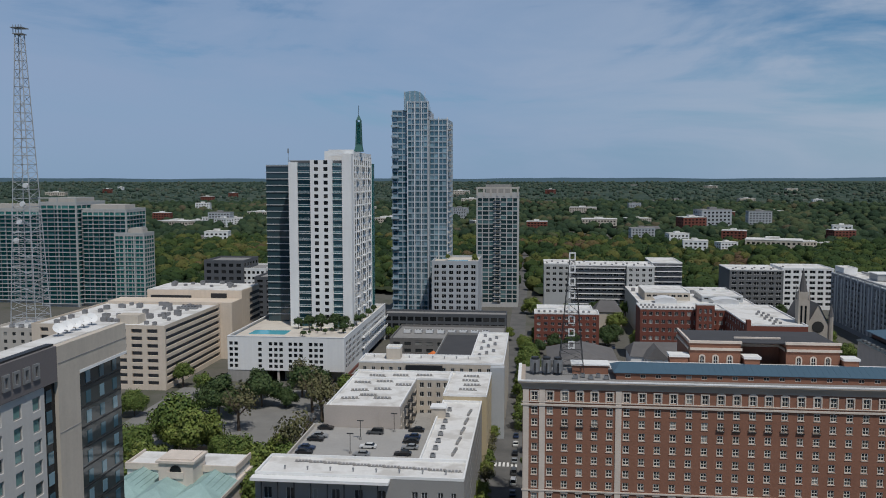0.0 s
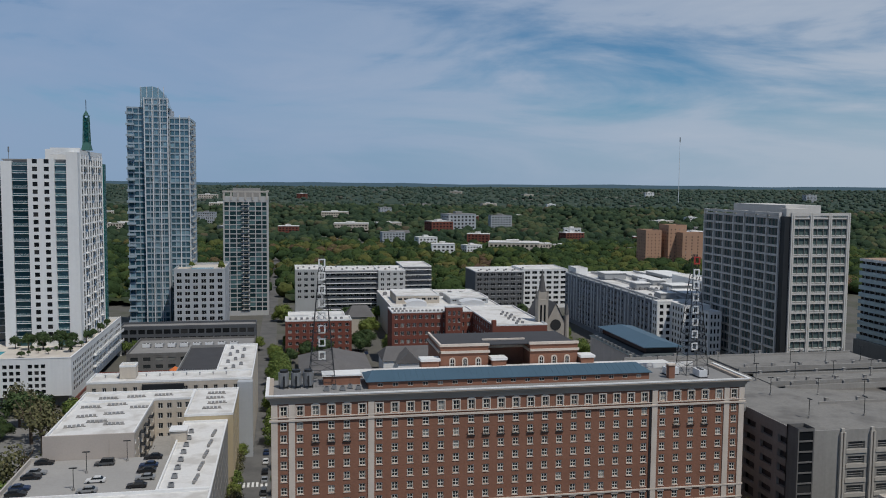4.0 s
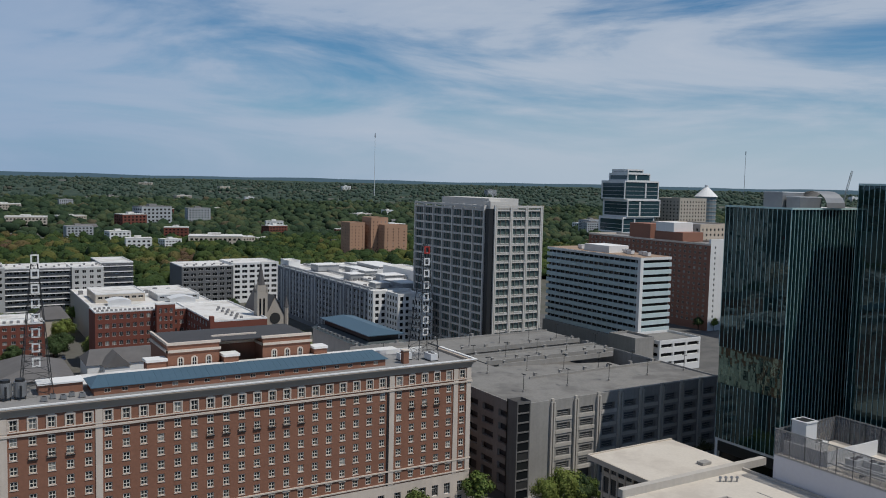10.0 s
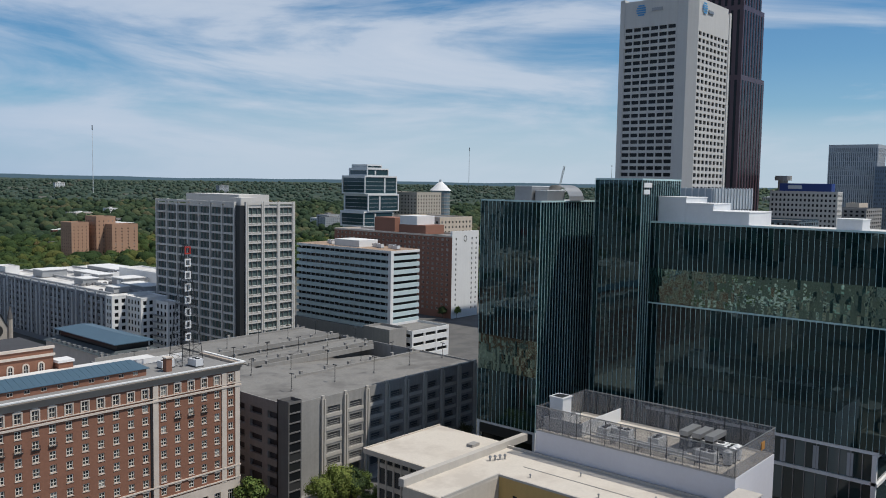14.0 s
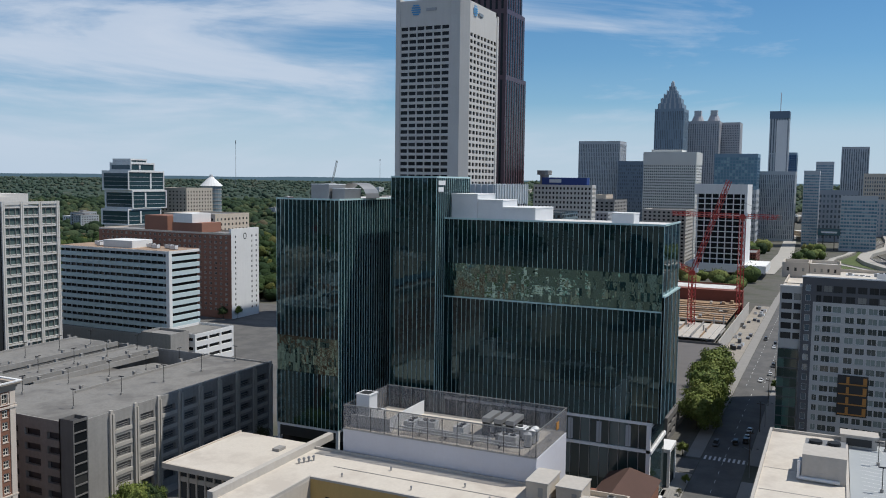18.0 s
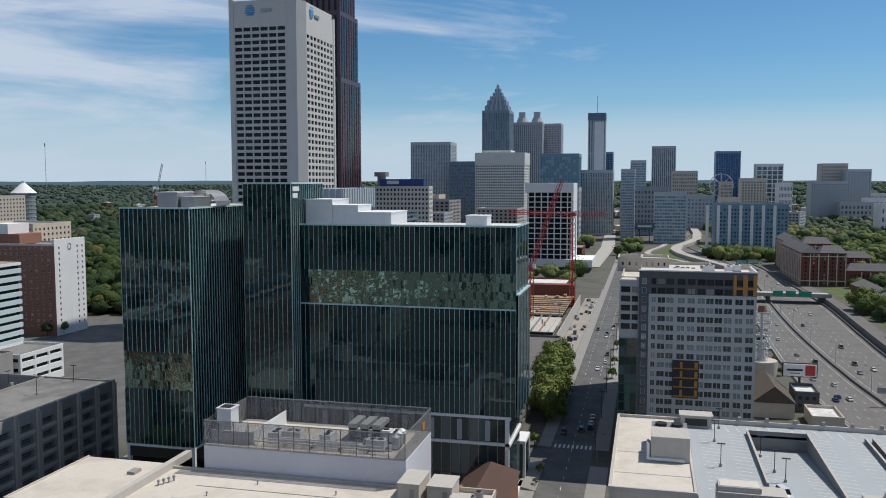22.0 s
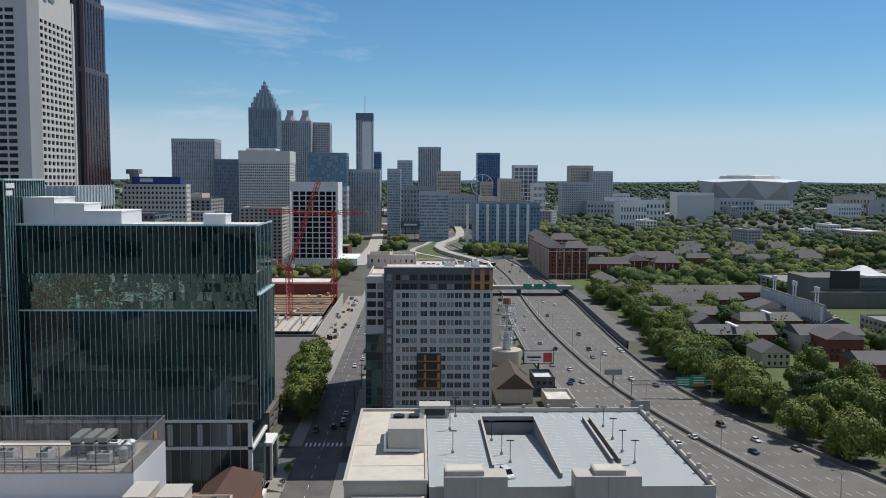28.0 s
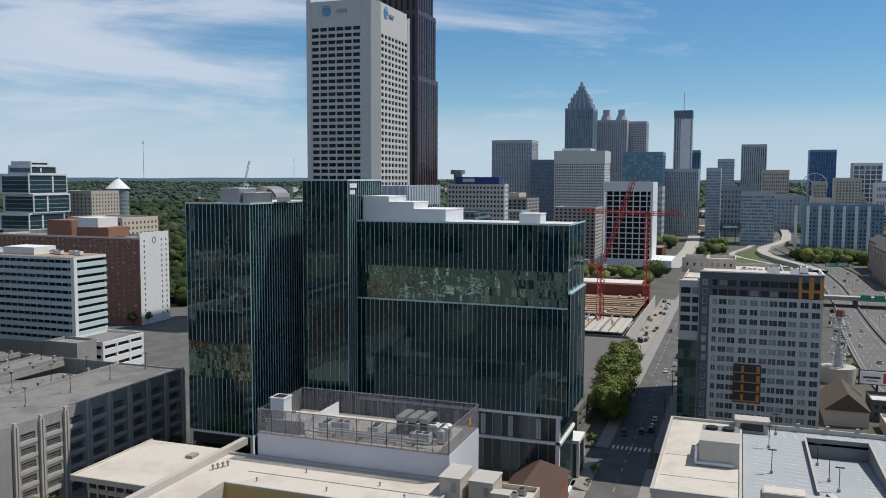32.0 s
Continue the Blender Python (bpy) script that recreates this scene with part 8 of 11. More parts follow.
for k, (z_, q_) in enumerate(((30.6, 0), (30.9, 0))):
    me.v.extend((x, y, z_) for x, y in a_)
me.v.extend([(137.9, 301, 32.6), (137.9, 335, 32.6)])
me.f = [(0, 1, 5, 4), (1, 2, 6, 5), (2, 3, 7, 6), (3, 0, 4, 7), (3, 2, 1, 0), (4, 5, 8), (5, 6, 9, 8), (6, 7, 9), (7, 4, 8, 9)]
me.m = [0] * 9
part("metal_roof", me, ROOF_BLUE, brf)
for k in range(11):
    part("skylight", Mesh().box(128.1, 129.7, 296 + 4.1 * k, 297.8 + 4.1 * k, 27.0, 27.6), METAL, brf)
for k in range(4):
    part("skylight", Mesh().box(131.0 + 3.9 * k, 132.9 + 3.9 * k, 293.0, 294.6, 27.0, 27.75), METAL, brf)

# ---- beyond the glass tower: towers of the business district ----
tt = thing("telephone_office_tower", "tall pale concrete office tower with window grid", "skyscraper", (476, 248, 0))
TEL = material("white_tower_concrete", (0.56, 0.545, 0.52), 0.85, var=0.07, size=16, grain=0.05, streak=0.07)
AX0, AX1, AY0, AY1, AZ = 452, 506, 235, 282, 200
trow = [(12 + 3.95 * k, 14.25 + 3.95 * k) for k in range(44)]
am = Mesh()
hs = facade(am, Vector((AX0, AY1 - 3, 0)), us, ns, 34.4, 0, AZ, [(0.6 + 5.6 * k, 5.4 + 5.6 * k) for k in range(6)], trow, 0.8)
hs.sort(key=lambda h: -h[0].z)
windows(tt, hs, us, ns, "bare", (PANE_DARK, METAL_DARK), 36)
hs = facade(am, Vector((AX0 + 7, AY0, 0)), u, n, 45, 0, AZ - 4, [(1.2 + 5.5 * k, 5.0 + 5.5 * k) for k in range(8)], trow[:-1], 0.8)
hs.sort(key=lambda h: -h[0].z)
windows(tt, hs, u, n, "bare", (PANE_DARK, METAL_DARK), 36)
part("wall", am, TEL, tt)
cv = Mesh()
cv.prism([(AX0 + 1, AY1 - 3), (AX0 + 1, AY0 + 9.6), (AX0 - 0.2, AY0 + 9.5), (AX0 + 1.6, AY0 + 4), (AX0 + 7, AY0 - 0.2), (AX0 + 8, AY0 + 0.9), (AX1 - 2, AY0 + 0.9), (AX1 - 2, AY1 - 3)], 0, AZ - 0.5)
part("corner_shaft", cv, TEL, tt)
part("plain_edge", Mesh().box(AX0 - 0.3, AX0 + 8, AY1 - 3, AY1, 0, AZ + 1.5), TEL, tt)
part("plain_edge", Mesh().box(AX1 - 2.5, AX1, AY0 - 0.4, AY0 + 3, 0, AZ - 3), TEL, tt)
EMBLEM = material("emblem_blue", (0.08, 0.32, 0.60), 0.5)
for cx2, cy2, sd in ((AX0 - 0.35, 268, 0), (AX0 + 15, AY0 - 0.35, 1)):
    for k in range(5):
        w2 = 3.2 * math.sqrt(max(0.1, 1 - ((k - 2) / 2.6) ** 2))
        if sd == 0:
            part("emblem_stripe", Mesh().box(cx2 - 0.2, cx2, cy2 - w2, cy2 + w2, AZ - 9 + 1.35 * k, AZ - 8.2 + 1.35 * k), EMBLEM, tt)
        else:
            part("emblem_stripe", Mesh().box(cx2 - w2, cx2 + w2, cy2 - 0.2, cy2, AZ - 9 + 1.35 * k, AZ - 8.2 + 1.35 * k), EMBLEM, tt)
part("letter_bar", Mesh().box(AX0 - 0.6, AX0 - 0.3, 254, 261, AZ - 7, AZ - 5.2), METAL, tt)
part("letter_bar", Mesh().box(AX0 + 20, AX0 + 27, AY0 - 0.6, AY0 - 0.3, AZ - 8, AZ - 6.2), METAL, tt)
rd = thing("red_granite_skyscraper", "very tall dark red granite skyscraper", "skyscraper", (683, 314, 0))
for x0, x1, y0, y1, z1 in ((664, 702, 290, 338, 292), (662, 707, 289.2, 337, 236), (660, 711, 288.4, 336, 180)):
    part("shaft", Mesh().box(x0, x1, y0, y1, 0, z1), RED_STONE, rd)
    for k in range(10):
        part("glass_strip", Mesh().box(x0 - 0.3, x0 - 0.01, y0 + 3 + 5.4 * k, y0 + 5 + 5.4 * k, 4, z1 - 4), PANE_DARK, rd) if y0 + 5 + 5.4 * k < y1 else None
    for k in range(8):
        part("glass_strip", Mesh().box(x0 + 3 + 6 * k, x0 + 5.4 + 6 * k, y0 - 0.3, y0 - 0.01, 4, z1 - 4), PANE_DARK, rd) if x0 + 5.4 + 6 * k < x1 else None
part("crown", Mesh().tube((683, 314, 292), (683, 314, 312), 24, 4, 12), RED_STONE, rd)
fs = thing("fin_screened_block", "glass block with pale finned roof screen", "office building", (310, 140, 0))
part("body", Mesh().box(290.6, 328.4, 150.1, 170, 0, 80.5), PANE_DARK, fs)
part("screen", Mesh().box(290, 329, 149.5, 171, 80.5, 88.6), material("pale_blue_screen", (0.42, 0.47, 0.50), 0.5, 0.2, var=0.06, size=6), fs)
for k in range(8):
    part("fin", Mesh().box(289.6, 290, 150 + 2.6 * k, 150.4 + 2.6 * k, 76, 89), METAL_WHITE, fs)
for k in range(13):
    part("fin", Mesh().box(291 + 3 * k, 291.4 + 3 * k, 149.1, 149.5, 76, 89), METAL_WHITE, fs)
SLAB_HOSPITAL = material("pale_hospital_panel", (0.58, 0.56, 0.52), 0.8, var=0.06, size=12, grain=0.04)
em_ = thing("hospital_tower", "pale hospital tower with blue rooftop sign band", "hospital", (720, 250, 0))
building("", "", 700, 713, 221.5, 275, 0, 87, {"-x": (16, 20, 0.5, 0.5, 4, 86), "-y": (4, 20, 0.5, 0.5, 4, 86)}, SLAB_HOSPITAL, ROOF_GREY, PANE_DARK, joined=True, owner=em_)
part("sign_band", Mesh().box(702, 711, 227, 268, 86, 93.5), BLUE_SIGN, em_)
part("letter_bar", Mesh().box(701.5, 701.98, 250, 261, 89, 92), METAL_WHITE, em_)
part("helipad", Mesh().tube((730, 275, 87), (730, 275, 96), 4, 12).tube((730, 275, 96), (730, 275, 100), 7, 14), CONCRETE, em_)
SLAB_PALE = material("pale_slab_concrete", (0.60, 0.60, 0.57), 0.8, var=0.06, size=20, grain=0.04)
FAR_DIM = glass("dim_green_glass", (0.05, 0.075, 0.075), (0.14, 0.17, 0.16), 0.2, 0.1, 0.5)
sb2 = thing("pale_office_slab", "pale office slab with closely set windows", "office tower", (1040, 213, 0))
building("", "", 1016, 1062, 182, 244, 0, 112, {"-x": (26, 32, 0.62, 0.5, 4, 112), "-y": (18, 32, 0.62, 0.5, 4, 112)}, SLAB_PALE, ROOF_GREY, FAR_DIM, joined=True, owner=sb2, depth=0.4)
part("blank_top", Mesh().box(1015.6, 1062.4, 181.6, 244.4, 112.1, 127).box(1022, 1056, 200, 236, 127, 130), SLAB_PALE, sb2)
bw2 = thing("black_white_office_block", "black glass office block with white framing", "office building", (850, 130, 0))
part("glass_core", Mesh().box(830, 875, 107, 152, 12, 80), PANE_DARK, bw2)
part("white_top", Mesh().box(828.6, 876, 105.6, 154.4, 80, 89.5), WHITE, bw2)
part("white_flank", Mesh().box(828.6, 876, 105.6, 108, 8, 80), WHITE, bw2)
part("white_base", Mesh().box(822, 880, 86, 160, 6, 13), WHITE, bw2)
for k in range(7):
    part("white_pier", Mesh().box(829, 829.95, 111 + 6.6 * k, 112 + 6.6 * k, 13, 80), WHITE, bw2)
for k in range(12):
    part("white_band", Mesh().box(829.1, 829.95, 108, 153, 17 + 5.3 * k, 17.9 + 5.3 * k), WHITE, bw2)
for x0, x1, y0, y1, z1, wl in ((800, 840, 232, 268, 60, GREY_PANEL), (760, 790, 180, 205, 50, BRICK_OLD), (560, 600, 205, 240, 68, PANE_GREY), (880, 930, 170, 215, 62, CONCRETE_PALE), (930, 980, 104, 128, 17, BRICK_OLD), (1010, 1040, 120, 150, 40, GREY_PANEL), (740, 780, 225, 262, 45, BRICK_OLD), (900, 960, 250, 300, 70, CONCRETE)):
    building("city_block", "mid rise city block before downtown", x0, x1, y0, y1, 0, z1, {"-x": (9, max(4, int(z1 / 4)), 0.5, 0.5, 3, z1 - 1), "-y": (8, max(4, int(z1 / 4)), 0.5, 0.5, 3, z1 - 1)}, wl, ROOF_GREY, PANE_DARK, joined=True, group="city blocks")

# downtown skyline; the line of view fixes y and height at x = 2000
# cladding colours are lightened and blued to stand in for haze
BLUEGREY = material("hazed_slate_cladding", (0.20, 0.27, 0.34), 0.6, 0.0, var=0.06, size=40, grain=0.03)
STEEL = material("hazed_steel_blue_cladding", (0.16, 0.26, 0.35), 0.5, 0.0, var=0.06, size=40, grain=0.03)
PINK = material("hazed_pink_granite", (0.40, 0.405, 0.43), 0.7, var=0.06, size=40, grain=0.03)


# the default tower glass is paled for the same haze
HAZE_PANE = glass("tower_glass", (0.06, 0.085, 0.11), (0.18, 0.23, 0.27), 0.3, 0.08, 0.8)
DEEP_BLUE = glass("deep_blue_glass", (0.015, 0.055, 0.16), (0.04, 0.12, 0.28), 0.25, 0.06, 0.8, tint=(0.5, 0.75, 1.0))
ICE_BLUE = glass("ice_blue_glass", (0.10, 0.22, 0.30), (0.28, 0.42, 0.48), 0.3, 0.06, 0.9, tint=(0.7, 0.92, 1.0))


def far_tower(label, y1, y0, z1, d, wall_, nc, nr, deep=50, pane_=HAZE_PANE, share=0.5, up=0.55, z0=None):
    """y0, y1 and z1 are given at x = 2000 and drawn in to x = d along the view."""
    k = (d + 21.7) / 2021.7
    a0, a1, zz = 24.3 + (y0 - 24.3) * k, 24.3 + (y1 - 24.3) * k, 91 + (z1 - 91) * k
    base = rise(d, a0) - 1
    return building("downtown_tower", label, d, d + deep, a0, a1, base, zz, {"-x": (nc, nr, share, up, base + 4, zz - 5), "-y": (max(2, int(nc * deep / max(a1 - a0, 1))), nr, share, up, base + 4, zz - 5) },
                    wall_, ROOF_GREY, pane_, METAL_DARK, joined=True, group="downtown towers", depth=0.6)


def sight(y_, z_, d):
    k = (d + 21.7) / 2021.7
    return 24.3 + (y_ - 24.3) * k, 91 + (z_ - 91) * k


# more cladding with the haze mixed into its base colour
HAZE_STONE = material("hazed_pale_grey_cladding", (0.42, 0.45, 0.48), 0.7, var=0.06, size=40, grain=0.03)
HAZE_SLATE = material("hazed_blue_grey_cladding", (0.27, 0.305, 0.345), 0.65, var=0.06, size=40, grain=0.03)
HAZE_NIGHT = material("hazed_dark_blue_cladding", (0.12, 0.17, 0.23), 0.5, var=0.06, size=40, grain=0.03)
far_tower("broad grey office tower with vertical ribs", 610, 508, 188, 1500, HAZE_STONE, 24, 20, share=0.45, up=0.9)
far_tower("dark office slab downtown", 512, 430, 140, 1480, HAZE_NIGHT, 18, 18)
t_ = far_tower("tall slate tower with stepped pyramid top", 428, 361, 262, 1780, BLUEGREY, 16, 12, 60, pane_=HAZE_PANE, share=0.5, up=0.96)
ym, _ = sight(394.5, 0, 1780)
zb = 91 + (262 - 91) * 0.891
for k, (w2, z_) in enumerate(((25, 274), (20.5, 287), (15.5, 297), (10.5, 306), (6.5, 316))):
    zz = 91 + (z_ - 91) * 0.891
    part("crown_step", Mesh().box(1810 - w2, 1810 + w2, ym - w2, ym + w2, zb - 6, zz), BLUEGREY, t_)
    for q_ in range(-2, 3):
        part("crown_rib", Mesh().box(1810 - w2 - 0.8, 1810 - w2 - 0.02, ym + q_ * w2 * 0.42 - w2 * 0.07, ym + q_ * w2 * 0.42 + w2 * 0.07, zb - 20, zz + 1.5), HAZE_STONE, t_)
    zb = zz
part("crown_tip", Mesh().tube((1810, ym, zb), (1810, ym, zb + 9), 4.5, 8, 3.4).tube((1810, ym, zb + 9), (1810, ym, zb + 13), 3.0, 8, 0.5), HAZE_STONE, t_)
t_ = far_tower("pink granite twin crowned tower", 352, 281, 232, 1860, PINK, 14, 40, 50, share=0.4, up=0.8)
for yc in (333, 297):
    yy, zz = sight(yc, 246, 1860)
    part("crown_drum", Mesh().tube((1885, yy, 91 + (232 - 91) * 0.93), (1885, yy, zz), 14, 12, 9), PINK, t_)
    part("crown_lantern", Mesh().box(1878, 1892, yy - 7, yy + 7, zz, 91 + (258 - 91) * 0.93), HAZE_STONE, t_)
far_tower("brown grey office tower", 281, 236, 228, 1900, PINK, 12, 40)
t_ = far_tower("round slim hotel tower with dark cap", 174, 134, 246, 1700, HAZE_STONE, 7, 3, 34, share=0.4, up=0.97)
part("white_flank", Mesh().box(1698.6, 1699.9, sight(150, 0, 1700)[0] - 11, sight(150, 0, 1700)[0] + 8, 40, 210), WHITE, t_)
yy, zz = sight(154, 251, 1700)
part("dark_cap", Mesh().box(1698, 1736, yy - 17.5, yy + 17.5, zz - 14, zz), HAZE_NIGHT, t_)
part("needle", Mesh().tube((1717, yy, zz), (1717, yy, zz + 36), 0.8, 5), METAL_WHITE, t_)
far_tower("blue glass residential tower", 290, 197, 157, 1350, STEEL, 14, 26, pane_=ICE_BLUE, share=0.8, up=0.8)
far_tower("pale ribbed hotel slab", 197, 117, 118, 1400, HAZE_STONE, 20, 14, share=0.4, up=0.9)
far_tower("deep blue glass tower", 134, 115, 160, 1900, STEEL, 5, 30, pane_=DEEP_BLUE, share=0.85, up=0.85)
far_tower("stepped pale blue glass tower", 100, 68, 120, 1300, HAZE_STONE, 8, 24, pane_=ICE_BLUE, share=0.8)
far_tower("pale blue glass tower", 76, 40, 140, 1600, HAZE_STONE, 8, 26, pane_=ICE_BLUE, share=0.8)
far_tower("grey ribbed office tower", 26, -28, 172, 1950, HAZE_STONE, 12, 30, share=0.5, up=0.95)
far_tower("white stepped hotel block", -20, -76, 115, 1700, BEIGE, 12, 14)
far_tower("dark blue glass tower", -116, -170, 159, 1950, STEEL, 10, 34, pane_=DEEP_BLUE, share=0.9, up=0.9)
far_tower("blue glass tower with white edge", -204, -261, 130, 1900, WHITE, 5, 12, pane_=HAZE_PANE, share=0.82, up=0.8)
far_tower("grey hotel slab far downtown", -320, -395, 91, 1900, HAZE_STONE, 16, 14)
far_tower("white hotel tower far downtown", -340, -395, 130, 2000, BEIGE, 14, 16)
far_tower("tall pale concrete tower", -394, -443, 117, 1950, HAZE_STONE, 8, 20)
apt_ = far_tower("white and blue apartments", -110, -268, 40, 1060, STEEL, 20, 12, pane_=PANE_BLUE, share=0.6)
far_tower("brown apartment tower near downtown", -170, -222, 98, 1500, TAN, 8, 18)
far_tower("pale glass office block", 24, -48, 66, 1250, HAZE_STONE, 12, 14, pane_=ICE_BLUE, share=0.85)
far_tower("grey office block downtown", 100, -10, 78, 1420, HAZE_SLATE, 14, 9)
far_tower("low glass office downtown", 20, -110, 58, 1560, HAZE_STONE, 16, 8, pane_=ICE_BLUE)
for k in range(7):
    part("white_strip", Mesh().box(1059, 1059.9, -118 + 13 * k, -114.5 + 13 * k, 8, 62), WHITE, apt_)
led = thing("screen_billboard", "tall lit screen billboard above the freeway ramps", "billboard", (1250, 37, 20))
part("screen", Mesh().box(1249.6, 1250.2, 23, 51, 21, 30), PANE_BLUE, led)
part("back_frame", Mesh().box(1250.2, 1251.5, 22.4, 51.6, 20.4, 30.6), METAL_DARK, led)
part("print_bar", Mesh().box(1249.3, 1249.58, 27, 47, 24, 26.5), METAL_WHITE, led)
for y_ in (30, 44):
    part("post", Mesh().tube((1251, y_, 0), (1251, y_, 21), 0.6, 6), METAL_DARK, led)
for k in range(18):
    rr = random.Random(k)
    y_ = rr.uniform(90, 560) if k % 3 else rr.uniform(-330, -120)
    far_tower(rr.choice(("low grey concrete city block", "low pale plastered city block", "brown brick city block downtown")), y_ + rr.uniform(25, 55), y_, rr.uniform(40, 92), rr.uniform(1250, 2100), rr.choice((HAZE_STONE, HAZE_STONE, BEIGE, HAZE_SLATE, WHITE, TAN)), 9, rr.randint(5, 12))
for k in range(20):
    rr = random.Random(100 + k)
    y_ = rr.uniform(-1300, -420)
    far_tower(rr.choice(("low pale warehouse among trees", "low grey works building", "low white flat roofed block")), y_ + rr.uniform(30, 90), y_, rr.uniform(38, 66), rr.uniform(1500, 2600), rr.choice((HAZE_STONE, GREY_PANEL, BEIGE, WHITE, WHITE)), 9, 3)
far_tower("white hotel with grey crown", -600, -690, 66, 1750, WHITE, 14, 9)
# stadium with angular roof
sd = thing("angular_stadium", "large stadium with folded metal roof petals", "stadium", (2150, -840, 30))
cy0, rx = -872, 136
n_p = 9


def stadium_ring(r, z, turn=0.0, dip=0.0):
    return [(2250 + r * math.cos(2 * math.pi * (k + turn) / n_p), cy0 + r * math.sin(2 * math.pi * (k + turn) / n_p), z - (dip if k % 2 else 0.0)) for k in range(n_p)]


top_, low_, foot_, rim_, crest_ = stadium_ring(rx, 97, 0, 5), stadium_ring(rx * 0.86, 47, 0.5), stadium_ring(rx * 0.86, 20, 0.5), stadium_ring(84, 101, 0.25), stadium_ring(78, 109, 0.25)
me, pl = Mesh(), Mesh()
for k in range(n_p):
    q_ = (k + 1) % n_p
    me.face([top_[k], top_[q_], low_[k]], 0)
    me.face([low_[k - 1], top_[k], low_[k]], 1)
    me.face([foot_[k - 1], foot_[k], low_[k], low_[k - 1]], 0)
    pl.face([top_[q_], top_[k], rim_[k]], 0)
    pl.face([top_[q_], rim_[k], rim_[q_]], 0)
    pl.face([rim_[q_], rim_[k], crest_[k], crest_[q_]], 1)
pl.face(crest_, 0)
part("wall", me, [material("pale_blue_facet", (0.50, 0.55, 0.60), 0.35, 0.3, var=0.05, size=30, grain=0.03), GREY_PANEL], sd, kind="stuff")
part("roof_petals", pl, [METAL_WHITE, GREY_PANEL], sd, kind="stuff")
part("oculus_ring", Mesh().tube((2250, cy0, 108.9), (2250, cy0, 112), 58, 12, 55), METAL_WHITE, sd)
wh = thing("ferris_wheel", "white ferris wheel far off downtown", "ferris wheel", (1700, -110, 25))
me = Mesh()
yy, zz = sight(-128, 82, 1700)
for k in range(24):
    a0, a1 = 2 * math.pi * k / 24, 2 * math.pi * (k + 1) / 24
    me.tube((1700, yy + 22 * math.cos(a0), zz + 22 * math.sin(a0)), (1700, yy + 22 * math.cos(a1), zz + 22 * math.sin(a1)), 0.8, 4)
    if k % 3 == 0:
        me.tube((1700, yy, zz), (1700, yy + 22 * math.cos(a0), zz + 22 * math.sin(a0)), 0.4, 3)
part("wheel_rim", me, WHITE, wh)
part("stand", Mesh().tube((1700, yy - 14, zz - 60), (1700, yy, zz), 1, 4).tube((1700, yy + 14, zz - 60), (1700, yy, zz), 1, 4), WHITE, wh)
# far masts on the skyline
for x_, y_, h_ in ((1250, 2540, 215), (2620, 2160, 185), (-560, 1900, 150), (3300, 1900, 120)):
    b_ = rise(x_, y_)
    rm = thing("radio_mast", "slender guyed radio mast on the horizon", "radio mast", (x_, y_, b_), "radio masts")
    part("mast_shaft", Mesh().tube((x_, y_, b_ - 2), (x_, y_, b_ + h_), 1.1, 4, 0.5), METAL_WHITE if h_ > 200 else METAL, rm)
    part("mast_tip", Mesh().tube((x_, y_, b_ + h_ * 0.93), (x_, y_, b_ + h_), 2.0, 4, 1.6), METAL, rm)

# ---- freeway details ----
def lane_paint(name, offs, dashed=True, x0=80, x1=1500):
    me = Mesh()
    x = x0
    while x < x1:
        ln = 3.2 if dashed else 12.2
        for k, o_ in offs:
            a, b = smooth_along(x, k) + o_, smooth_along(x + ln, k) + o_
            z = 0.11 + rise(x, 0)
            me.face([(x, a - 0.07, z), (x + ln, b - 0.07, z), (x + ln, b + 0.07, z), (x, a + 0.07, z)])
        x += 12.2
    tagged(part(name, me, PAINT), "white painted freeway lane lines", "lane marking", kind="stuff")


lane_paint("lane_dashes", [(2, 3.6 + 3.6 * k) for k in range(1, 5)] + [(2, -3.4 - 3.6 * k) for k in range(1, 6)])
lane_paint("edge_lines", [(2, 3.0), (2, -3.0), (1, -2.0), (3, 2.2)], False)
rr = random.Random(7)
flow = [(270, -74), (263, -66), (253, -89), (266, -95), (284, -89), (256, -105), (388, -42), (378, -49), (356, -46), (353, -50), (426, -68), (406, -66), (428, -85), (415, -74), (346, -82), (358, -74), (428, -50), (444, -44), (488, -41), (541, -48), (541, -63), (608, -70), (471, -71), (521, -35), (590, -76), (421, -89), (350, -44), (872, -58), (816, -67), (827, -79), (767, -80), (767, -54), (884, -77), (936, -57), (971, -77), (994, -49)]
for k, (x_, y_) in enumerate(flow):
    lo, hi = smooth_along(x_, 3) + 2.5, smooth_along(x_, 1) - 2.5
    y_ = min(max(y_, lo), hi)
    slope = math.degrees(math.atan2(smooth_along(x_ + 10, 2) - smooth_along(x_ - 10, 2), 20))
    CARS[(k * 5 + 1) % 6 if k % 3 else 0](x_, y_, 0.09 + rise(x_, 0), slope + (180 if y_ < smooth_along(x_, 2) else 0))
# side road and its retaining wall east of the freeway
ribbon("road_frontage", "grey frontage road beside the freeway", lambda x: smooth_along(x, 3) - 16, lambda x: smooth_along(x, 3) - 6, 0.3, FREEWAY, 450, 900)
ribbon("retaining_wall", "dark concrete retaining wall beside the freeway", lambda x: smooth_along(x, 3) - 3.2, lambda x: smooth_along(x, 3) - 2.2, 4.6, CONCRETE_DARK, 430, 660, category="wall", thick=4.7)
br_ = thing("freeway_bridge", "concrete overpass across the freeway", "bridge", (650, -65, 0))
part("deck", Mesh().box(645, 662, -100, -26, 5.2, 6.6), CONCRETE_PALE, br_)
